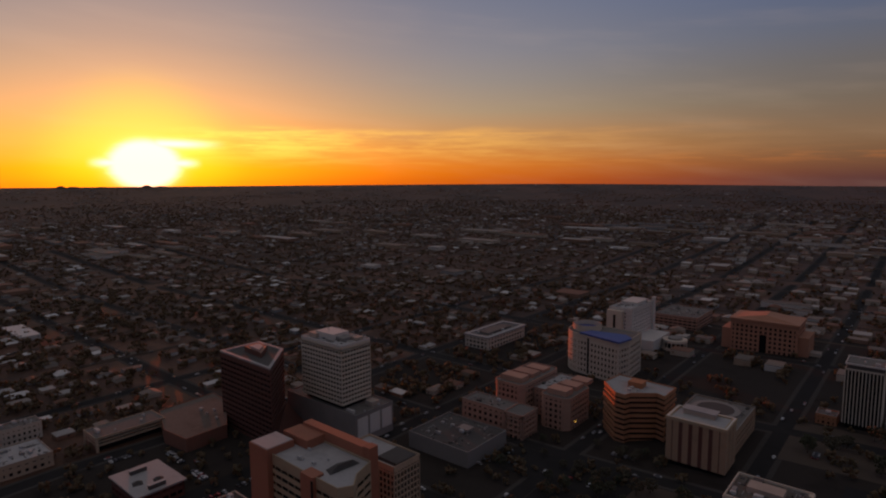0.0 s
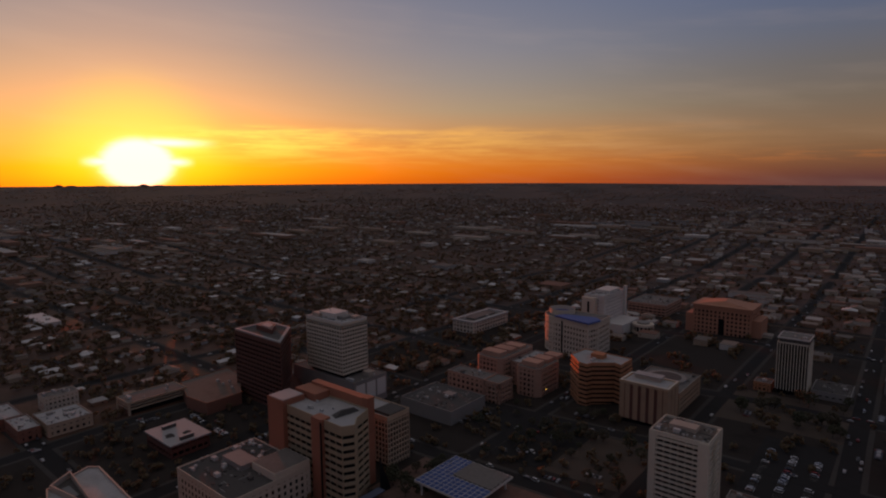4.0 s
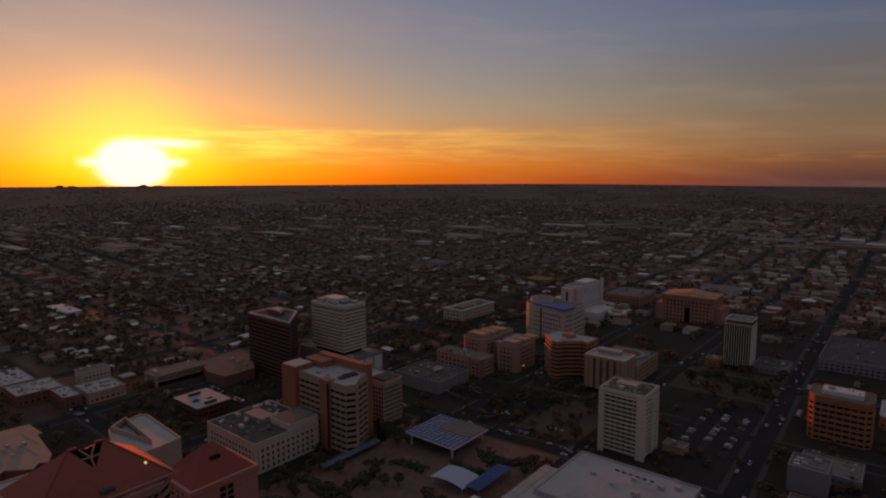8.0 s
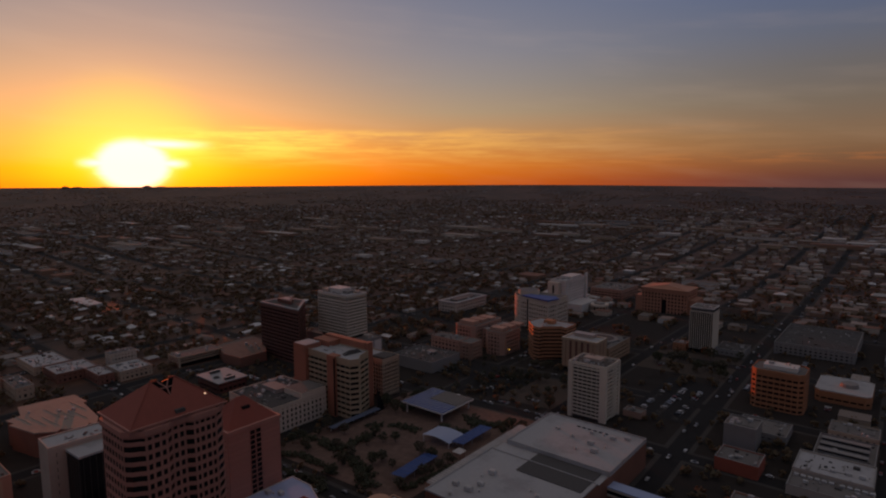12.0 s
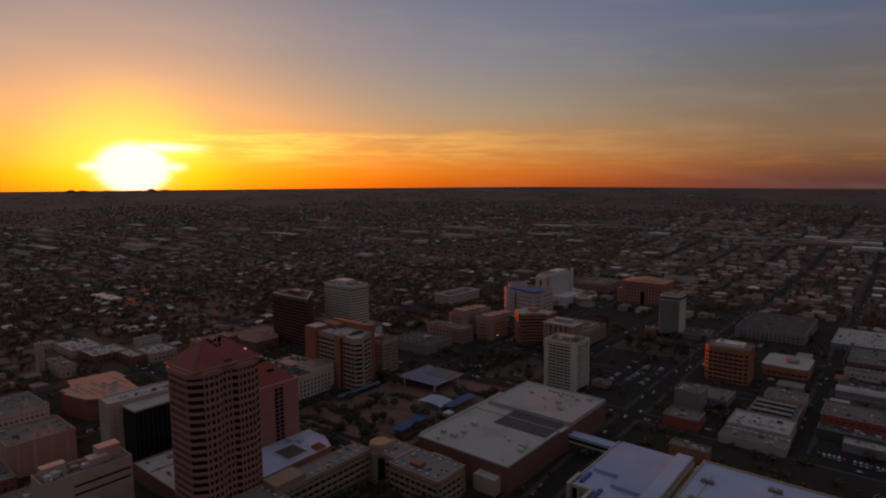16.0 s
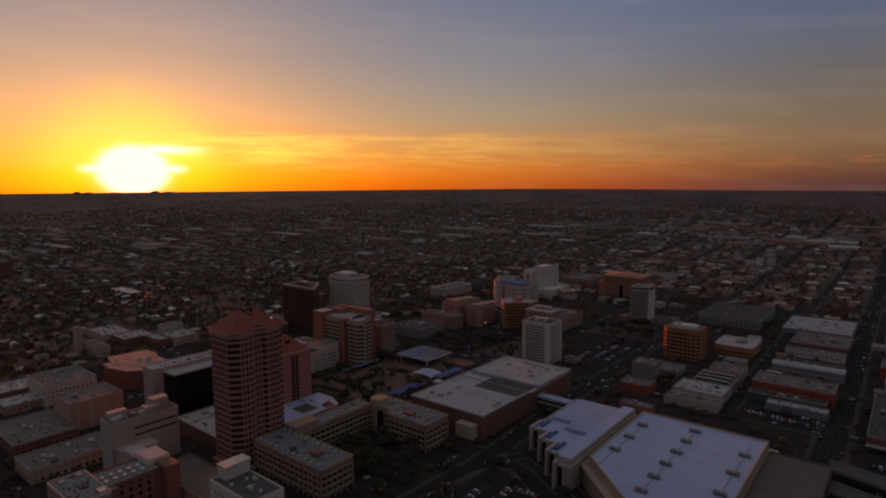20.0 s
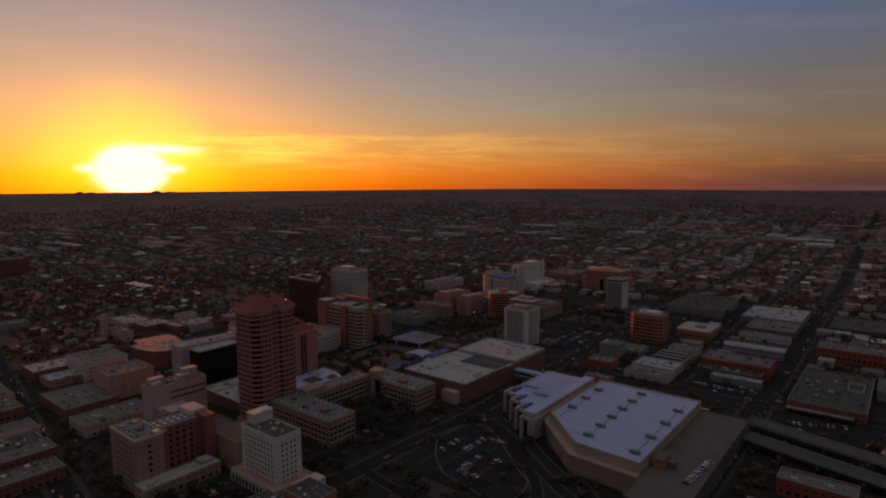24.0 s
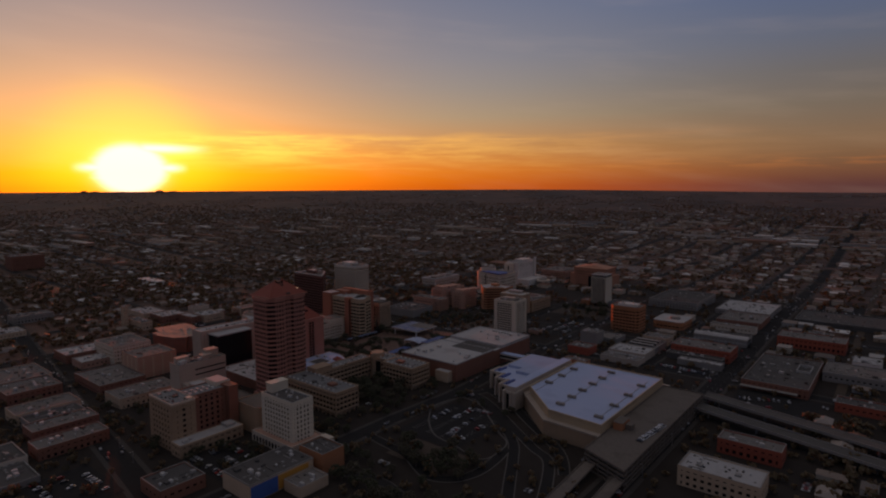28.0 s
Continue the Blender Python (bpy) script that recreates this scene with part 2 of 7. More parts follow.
M_KERB = surface("pale_concrete_kerb", (0.11, 0.102, 0.094), 0.9, spec=0.1, coarse=0.1)
M_WALK = surface("concrete_pavement", (0.055, 0.05, 0.046), 0.95, spec=0.1, coarse=0.1)
M_PAVED = surface("dark_paved_ground", (0.032, 0.027, 0.024), 0.95, spec=0.06, coarse=0.04, vary=0.4, stain=0.6)
M_BRICKPAVE = surface("red_brick_paving", (0.125, 0.082, 0.066), 0.9, coarse=0.03, spec=0.08, vary=0.45, grain=0.25, stain=0.8)
M_LINE = surface("worn_road_paint", (0.24, 0.23, 0.21), 0.8)
M_LEAF = surface("foliage", (0.040, 0.042, 0.022), 0.8, vary=0.5, grain=0.8, coarse=0.02, stain=0.3)
M_LEAFB = surface("dusty_foliage", (0.052, 0.045, 0.027), 0.8, vary=0.5, grain=0.8, coarse=0.02, stain=0.3)
M_BARK = surface("bark", (0.10, 0.075, 0.055), 0.9)
M_LAWN = surface("dry_lawn", (0.060, 0.044, 0.033), 0.95, coarse=0.05)
M_CARW = surface("white_car_paint", (0.5, 0.5, 0.5), 0.3, stain=0.0)
M_CARD = surface("dark_car_paint", (0.05, 0.05, 0.06), 0.25, stain=0.0)
M_CARS = surface("silver_car_paint", (0.42, 0.43, 0.45), 0.3, metal=0.4, stain=0.0)
M_CARR = surface("red_car_paint", (0.3, 0.03, 0.025), 0.3, stain=0.0)
M_TYRE = surface("tyre_rubber", (0.02, 0.02, 0.02), 0.9)
M_AWNING = surface("blue_fabric", (0.04, 0.09, 0.28), 0.8)
M_GOLD = surface("ochre_paint", (0.45, 0.22, 0.04), 0.7)
M_TENT = surface("pale_blue_fabric", (0.55, 0.62, 0.78), 0.7, stain=0.1)


def lamp_material(name, colour, strength):
    m = bpy.data.materials.new(name)
    m.use_nodes = True
    b = m.node_tree.nodes["Principled BSDF"]
    b.inputs["Base Color"].default_value = colour
    b.inputs["Emission Color"].default_value = colour
    b.inputs["Emission Strength"].default_value = strength
    return m


M_BEACON = lamp_material("lit_beacon_lamp", (1.0, 0.66, 0.38, 1), 0.7)
M_YELLOWLAMP = lamp_material("lit_yellow_lamp", (1.0, 0.62, 0.10, 1), 0.9)


def ground_material():
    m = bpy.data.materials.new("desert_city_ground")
    m.use_nodes = True
    t = m.node_tree
    t.nodes.clear()
    N = Nodes(t)
    pos = N.n("ShaderNodeNewGeometry").outputs["Position"]
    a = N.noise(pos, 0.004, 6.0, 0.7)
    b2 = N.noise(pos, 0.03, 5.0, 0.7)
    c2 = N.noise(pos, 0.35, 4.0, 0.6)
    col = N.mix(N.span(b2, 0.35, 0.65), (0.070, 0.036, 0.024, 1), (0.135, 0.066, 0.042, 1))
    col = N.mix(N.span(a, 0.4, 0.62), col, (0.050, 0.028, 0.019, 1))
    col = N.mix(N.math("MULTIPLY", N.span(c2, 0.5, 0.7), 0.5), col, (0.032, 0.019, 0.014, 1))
    b = N.n("ShaderNodeBsdfPrincipled")
    N.link(col, b.inputs["Base Color"])
    b.inputs["Roughness"].default_value = 0.72
    b.inputs["Specular IOR Level"].default_value = 0.2
    bp = N.n("ShaderNodeBump", i_Strength=0.3, i_Distance=1.0)
    N.link(c2, bp.inputs["Height"])
    N.link(bp.outputs[0], b.inputs["Normal"])
    out = N.n("ShaderNodeOutputMaterial")
    N.link(b.outputs[0], out.inputs[0])
    return m


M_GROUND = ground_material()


# ---- mesh helpers ----
def smooth01(u):
    u = min(1.0, max(0.0, u))
    return u * u * (3 - 2 * u)


def gz(x, y):
    """Height of the ground: a low rise under the east of the town, and a far mesa."""
    near = 9 * smooth01((x + 120) / 260) * smooth01((1000 - y) / 500) * smooth01((y + 3000) / 1500)
    r = math.hypot(x - 340, y + 190)
    far = max(0.0, r - 1500.0) / 3280.0
    az = math.degrees(math.atan2(-(x - 340), y + 190))
    return near + 178.0 * far ** 1.08 * (1 - 0.17 * smooth01((34 - az) / 34))


def box_bm(bm, x0, x1, y0, y1, z0, z1):
    v = [bm.verts.new(p) for p in ((x0, y0, z0), (x1, y0, z0), (x1, y1, z0), (x0, y1, z0), (x0, y0, z1), (x1, y0, z1), (x1, y1, z1), (x0, y1, z1))]
    for f in ((0, 3, 2, 1), (4, 5, 6, 7), (0, 1, 5, 4), (1, 2, 6, 5), (2, 3, 7, 6), (3, 0, 4, 7)):
        bm.faces.new([v[i] for i in f])
    return bm


def prism_bm(bm, pts, z0, z1):
    """An upright prism over the outline pts (anticlockwise)."""
    lo = [bm.verts.new((x, y, z0)) for x, y in pts]
    hi = [bm.verts.new((x, y, z1)) for x, y in pts]
    n = len(pts)
    bm.faces.new(hi)
    bm.faces.new(lo[::-1])
    for i in range(n):
        j = (i + 1) % n
        bm.faces.new((lo[i], lo[j], hi[j], hi[i]))
    return bm


def boxes(*bs):
    bm = bmesh.new()
    for b in bs:
        box_bm(bm, *b)
    return bm


def prism(pts, z0, z1):
    return prism_bm(bmesh.new(), pts, z0, z1)


def mesh_of(name, bm, mat):
    me = bpy.data.meshes.new(name)
    bm.to_mesh(me)
    bm.free()
    me.materials.append(mat)
    return me


def part(name, bm, mat, parent, label="", at=None):
    me = bm if isinstance(bm, bpy.types.Mesh) else mesh_of(name, bm, mat)
    ob = new(name, me)
    ob.parent = parent
    if at is not None:
        ob.location = at
    if label:
        ob["label"] = label
    return ob


def thing(name, x, y, z, label, category, group="", kind=""):
    ob = new(name)
    ob.location = (x, y, z)
    ob.empty_display_size = 1
    return tagged(ob, label, category, group, kind)
# ---- ground ----
def make_ground():
    bm = bmesh.new()
    cx, cy = 340.0, -190.0
    radii = [0]
    r = 0.0
    while r < 4780:
        r += 25 if r < 1200 else (80 if r < 3000 else 110)
        radii.append(min(r, 4780))
    seg = 240
    rings = []
    for i, r in enumerate(radii):
        if i == 0:
            rings.append([bm.verts.new((cx, cy, gz(cx, cy)))])
            continue
        ring = []
        for k in range(seg):
            a = 2 * math.pi * k / seg
            x, y = cx + r * math.cos(a), cy + r * math.sin(a)
            ring.append(bm.verts.new((x, y, gz(x, y))))
        rings.append(ring)
    for k in range(seg):
        bm.faces.new((rings[0][0], rings[1][k], rings[1][(k + 1) % seg]))
    for a, b in zip(rings[1:], rings[2:]):
        for k in range(seg):
            j = (k + 1) % seg
            bm.faces.new((a[k], b[k], b[j], a[j]))
    for f in bm.faces:
        f.smooth = True
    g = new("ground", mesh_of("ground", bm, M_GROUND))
    return tagged(g, "flat dusty desert ground under the city", "ground", kind="structure")


make_ground()

# ---- streets ----
STREETS = []


def strip(name, pts, width, lift, mat, label, category, kind="structure", step=15.0):
    """A band that follows the ground along a line of points."""
    bm = bmesh.new()
    line = []
    for (xa, ya), (xb, yb) in zip(pts, pts[1:]):
        n = max(1, int(math.hypot(xb - xa, yb - ya) / step))
        for i in range(n):
            line.append((xa + (xb - xa) * i / n, ya + (yb - ya) * i / n))
    line.append(pts[-1])
    rows = []
    for i, (x, y) in enumerate(line):
        xa, ya = line[max(0, i - 1)]
        xb, yb = line[min(len(line) - 1, i + 1)]
        l = math.hypot(xb - xa, yb - ya) or 1
        nx, ny = -(yb - ya) / l, (xb - xa) / l
        row = []
        for s in (-0.5, 0.5):
            px, py = x + nx * width * s, y + ny * width * s
            row.append(bm.verts.new((px, py, gz(px, py) + lift)))
            row.append(bm.verts.new((px, py, gz(px, py) - 0.3)))
        rows.append(row)
    for a, b in zip(rows, rows[1:]):
        bm.faces.new((a[0], b[0], b[2], a[2])[::-1])
        bm.faces.new((a[0], a[1], b[1], b[0])[::-1])
        bm.faces.new((a[2], b[2], b[3], a[3])[::-1])
    ob = new(name, mesh_of(name, bm, mat))
    return tagged(ob, label, category, kind=kind)


def street(pts, width, walks=True, mat=None):
    STREETS.append((pts, width))
    up = 0.009 * len(STREETS)
    if walks:
        strip("pavement", pts, width + 7, 0.17 + up * 0.2, M_WALK, "pale concrete pavements along a city street", "pavement")
    r = strip("road", pts, width, 0.24 + up, mat or M_ASPHALT, "dark asphalt city street with faded markings", "road")
    return r


street([(372, -420), (374, 200), (366, 1100), (350, 2000), (345, 2900)], 18)
street([(299, 240), (292, 1000), (280, 2600)], 10)
street([(186, -420), (186, -30), (190, 40), (184, 150), (178, 420), (172, 1000), (165, 2800)], 13)
street([(80, 240), (78, 1000), (70, 2600)], 11)
street([(-32, 240), (-36, 1100), (-40, 2600)], 11)
street([(-162, -400), (-160, 700), (-165, 2400)], 12)
street([(-296, -400), (-290, 40), (-294, 110), (-282, 300), (-290, 2200)], 12)
street([(-420, -400), (-425, 2000)], 10)
street([(-1500, 30), (-700, -84), (-336, -141), (123, -211), (360, -246), (900, -330)], 15)
street([(-1400, 62), (-560, 62), (84, 62), (92, 62)], 12)
street([(-1500, 242), (-400, 242), (900, 240)], 12)
street([(-1500, 345), (-160, 345), (-40, 344), (900, 341)], 11)
street([(-1600, 474), (900, 474)], 13)
street([(-1600, 690), (900, 680)], 13)
for k in range(9):
    street([(-1900, 800 + k * 118), (1000, 800 + k * 118)], 7, walks=False, mat=M_BACKROAD)
for k in range(7):
    street([(-540 - k * 120, -500), (-545 - k * 120, 1900 - 40 * k)], 6, walks=False, mat=M_BACKROAD)
for x in (470, 570, 680):
    street([(x, 240), (x - 12, 2300)], 8, walks=False, mat=M_BACKROAD)


def seg_dist(x, y, a, b):
    dx, dy = b[0] - a[0], b[1] - a[1]
    t = max(0.0, min(1.0, ((x - a[0]) * dx + (y - a[1]) * dy) / (dx * dx + dy * dy + 1e-9)))
    return math.hypot(x - a[0] - t * dx, y - a[1] - t * dy)


def on_street(x, y, margin):
    return any(seg_dist(x, y, a, b) < w / 2 + margin for pts, w in STREETS for a, b in zip(pts, pts[1:]))


# dashed centre lines on the wide street
def lane_marks():
    road = strip("road", [(374, -60), (374, -50)], 2, 0.1, M_ASPHALT, "short asphalt patch on the wide street", "road")
    me = mesh_of("lane_mark", boxes((-0.09, 0.09, -2, 2, 0, 0.03)), M_LINE)
    for i in range(26):
        y = 0 + i * 14.0
        for dx in (-4.2, 0, 4.2):
            x = 373.5 - max(0, y - 200) * 0.0089 + dx
            part("lane_mark", me, M_LINE, road, at=(x, y, gz(x, y) + 0.32))


lane_marks()

# ---- buildings ----
TAKEN = []


def inset(pts, d):
    """The outline pts (anticlockwise) moved inwards by d."""
    out = []
    n = len(pts)
    for i in range(n):
        p0, p1, p2 = Vector(pts[i - 1]), Vector(pts[i]), Vector(pts[(i + 1) % n])
        a, b = (p1 - p0).normalized(), (p2 - p1).normalized()
        na, nb = Vector((-a.y, a.x)), Vector((-b.y, b.x))
        k = (na + nb)
        k = k / max(0.35, k.dot(na))
        q = p1 + k * d
        out.append((q.x, q.y))
    return out


def rect(w, d, cx=0.0, cy=0.0):
    return [(cx - w, cy - d), (cx + w, cy - d), (cx + w, cy + d), (cx - w, cy + d)]


def building(name, x0, x1, y0, y1, label, category="building"):
    TAKEN.append((x0, x1, y0, y1))
    z = min(gz(x, y) for x in (x0, x1) for y in (y0, y1))
    return thing(name, (x0 + x1) / 2, (y0 + y1) / 2, z, label, category)


def ring(bm, pts, w, z0, z1):
    inn = inset(pts, w)
    n = len(pts)
    rows = [[bm.verts.new((x, y, z)) for x, y in loop] for loop, z in ((pts, z0), (pts, z1), (inn, z1), (inn, z0))]
    for a, b in zip(rows, rows[1:] + rows[:1]):
        for i in range(n):
            j = (i + 1) % n
            bm.faces.new((a[i], a[j], b[j], b[i]))
    return bm


def flat_roof(b, pts, z, wall, roof, parapet=0.9, w=0.45):
    part("roof", prism(inset(pts, w * 0.9), z - 0.4, z), roof, b)
    part("parapet", ring(bmesh.new(), pts, w, z - 0.4, z + parapet), wall, b)


def walls(b, pts, z0, z1, floors, bay, wall, spandrel=0.45, pier=0.4, depth=0.35, glass=None, panes=0, bays=None, head=None, pier_mat=None, skip=()):
    """Walls with real reveals: a glazed core, a band at each floor, piers between the windows and single panes on the sunless sides."""
    glass = glass or M_GLASS
    if pier > 0.3:
        depth = min(depth, 0.24)
    fh = (z1 - z0) / floors
    part("core", prism(inset(pts, depth), z0, z1 - 0.05), glass, b)
    if spandrel:
        band = mesh_of("band", ring(bmesh.new(), pts, depth + 0.05, 0, fh * spandrel), wall)
        for i in range(floors):
            part("band", band, wall, b, at=(0, 0, z0 + i * fh))
    hh = head if head is not None else fh * 0.3
    part("cornice", ring(bmesh.new(), pts, depth + 0.05, z1 - hh, z1), wall, b)
    pm = pier_mat or wall
    near = panes > 0 and b.location.y < 300 and b.location.x > -140
    left = panes if near else 0
    n = len(pts)
    for e in range(n):
        (xa, ya), (xb, yb) = pts[e], pts[(e + 1) % n]
        l = math.hypot(xb - xa, yb - ya)
        k = bays[e] if bays else max(1, round(l / bay))
        if l < 0.5 or e in skip:
            continue
        dx, dy = (xb - xa) / l, (yb - ya) / l
        turn = math.atan2(dy, dx)
        bw = l / max(k, 1)
        pw = bw * pier
        seen = dy > 0.3 or dx > 0.3
        if k == 0:
            part("wall", boxes((0, l, 0.02, depth, 0, z1 - z0)), wall, b, at=(xa, ya, z0)).rotation_euler = (0, 0, turn)
            continue
        if pier and seen and near:
            me = mesh_of("pier", boxes((-pw / 2, pw / 2, 0.03, depth, 0, z1 - z0 - 0.02)), pm)
            for i in range(k + 1):
                s = min(l - pw / 2, max(pw / 2, i * bw))
                part("pier", me, pm, b, at=(xa + dx * s, ya + dy * s, z0)).rotation_euler = (0, 0, turn)
        elif pier:
            cs = [min(l - pw / 2, max(pw / 2, i * bw)) for i in range(k + 1)]
            o = part("window_wall", boxes(*[(s - pw / 2, s + pw / 2, 0.03, depth, 0, z1 - z0 - 0.02) for s in cs]), pm, b, at=(xa, ya, z0))
            o.rotation_euler, o["kind"] = (0, 0, turn), "stuff"
        if seen and left > 0:
            pane = mesh_of("window", boxes((-(bw - pw) / 2, (bw - pw) / 2, 0, 0.06, fh * spandrel, fh * 0.98)), glass)
            for i in range(k):
                for f in range(floors - 1, -1, -1):
                    if left <= 0:
                        break
                    left -= 1
                    s = (i + 0.5) * bw
                    part("window", pane, glass, b, at=(xa + dx * s - dy * (depth - 0.1), ya + dy * s + dx * (depth - 0.1), z0 + f * fh)).rotation_euler = (0, 0, turn)


VENT = {}


def vent_mesh(kind):
    if kind not in VENT:
        bm = bmesh.new()
        if kind == "box":
            box_bm(bm, -1.3, 1.3, -0.9, 0.9, 0.25, 1.5)
            box_bm(bm, -1.1, 1.1, -0.7, 0.7, 1.5, 1.62)
            for x in (-1.1, 1.1):
                box_bm(bm, x - 0.1, x + 0.1, -0.8, 0.8, 0, 0.25)
        else:
            bmesh.ops.create_cone(bm, cap_ends=True, segments=10, radius1=0.55, radius2=0.55, depth=1.0, matrix=Matrix.Translation((0, 0, 0.5)))
            bmesh.ops.create_cone(bm, cap_ends=True, segments=10, radius1=0.8, radius2=0.25, depth=0.4, matrix=Matrix.Translation((0, 0, 1.2)))
        VENT[kind] = mesh_of("roof_vent", bm, M_VENT)
    return VENT[kind]


def vents(b, x0, x1, y0, y1, z, n, seed=1, size=1.0):
    """Air-handling units and vents on a roof."""
    rng = random.Random(seed)
    for i in range(n):
        o = part("roof_vent", vent_mesh("box" if rng.random() < 0.6 else "cap"), M_STEEL, b, at=(rng.uniform(x0, x1), rng.uniform(y0, y1), z - 0.02))
        s = rng.uniform(0.7, 1.5) * size
        o.scale = (s, s, s)


def clutter(b, x0, x1, y0, y1, z, seed, per=42.0):
    """Ducts, hatches, pipes and kerbs scattered on a roof, too small to pick apart."""
    rng = random.Random(seed)
    n = min(70, int((x1 - x0) * (y1 - y0) / per))
    if n < 1:
        return
    for mat in (M_DUCT, M_TARROOF):
        bm = bmesh.new()
        for i in range(n // 2 + 1):
            x, y = rng.uniform(x0, x1), rng.uniform(y0, y1)
            k = rng.random()
            w, d, h = (rng.uniform(0.3, 0.9), rng.uniform(0.3, 0.9), rng.uniform(0.3, 1.1)) if k < 0.55 else ((rng.uniform(2, 5), 0.22, 0.3) if k < 0.75 else (0.22, rng.uniform(2, 5), 0.3))
            if k > 0.93:
                w, d, h = rng.uniform(1, 2.2), rng.uniform(1, 2.2), rng.uniform(1, 1.8)
            w, d = min(w, (x1 - x0) / 3), min(d, (y1 - y0) / 3)
            box_bm(bm, max(x0, x - w), min(x1, x + w), max(y0, y - d), min(y1, y + d), z - 0.02, z + h)
        o = part("roof_clutter", bm, mat, b)
        o["kind"] = "stuff"


def simple(name, x0, x1, y0, y1, h, wall, roof, label, floors=2, bay=5.0, spandrel=0.55, pier=0.5, category="building", parapet=0.9, nv=4, panes=0, pent=None):
    b = building(name, x0, x1, y0, y1, label, category)
    w, d = (x1 - x0) / 2, (y1 - y0) / 2
    pts = rect(w, d)
    if floors:
        walls(b, pts, -1, h, floors, bay, wall, spandrel, pier, 0.35, panes=panes)
    else:
        part("wall", prism(pts, -1, h), wall, b)
    flat_roof(b, pts, h + 0.42, wall, roof, parapet)
    if pent:
        px0, px1, py0, py1, ph = pent
        part("penthouse", boxes((px0, px1, py0, py1, h + 0.4, h + ph)), wall, b)
    vents(b, -w * 0.75, w * 0.75, -d * 0.75, d * 0.75, h + 0.42, nv, int(x0 * 7 + y0))
    part("coping", ring(bmesh.new(), pts, 0.6, h + 0.42 + parapet, h + 0.54 + parapet), M_DUCT, b)
    clutter(b, -w * 0.88, w * 0.88, -d * 0.88, d * 0.88, h + 0.42, int(x0 * 3 + y1))
    return b


def poly(name, pts, h, label, category="building"):
    """Opens a building over an outline in world places; returns it and the outline about its own middle."""
    xs, ys = [p[0] for p in pts], [p[1] for p in pts]
    b = building(name, min(xs), max(xs), min(ys), max(ys), label, category)
    cx, cy = b.location.x, b.location.y
    return b, [(x - cx, y - cy) for x, y in pts]


def hip(b, name, w, d, z0, z1, ridge, mat, cx=0.0, cy=0.0, label=""):
    """A hipped roof: eaves at half sizes w, d and a short ridge along y."""
    bm = bmesh.new()
    lo = [bm.verts.new((cx + x, cy + y, z0)) for x, y in ((-w, -d), (w, -d), (w, d), (-w, d))]
    hi = [bm.verts.new((cx, cy - ridge, z1)), bm.verts.new((cx, cy + ridge, z1))]
    bm.faces.new((lo[0], lo[1], hi[0]))
    bm.faces.new((lo[1], lo[2], hi[1], hi[0]))
    bm.faces.new((lo[2], lo[3], hi[1]))
    bm.faces.new((lo[3], lo[0], hi[0], hi[1]))
    bm.faces.new(lo[::-1])
    return part(name, bm, mat, b, label)


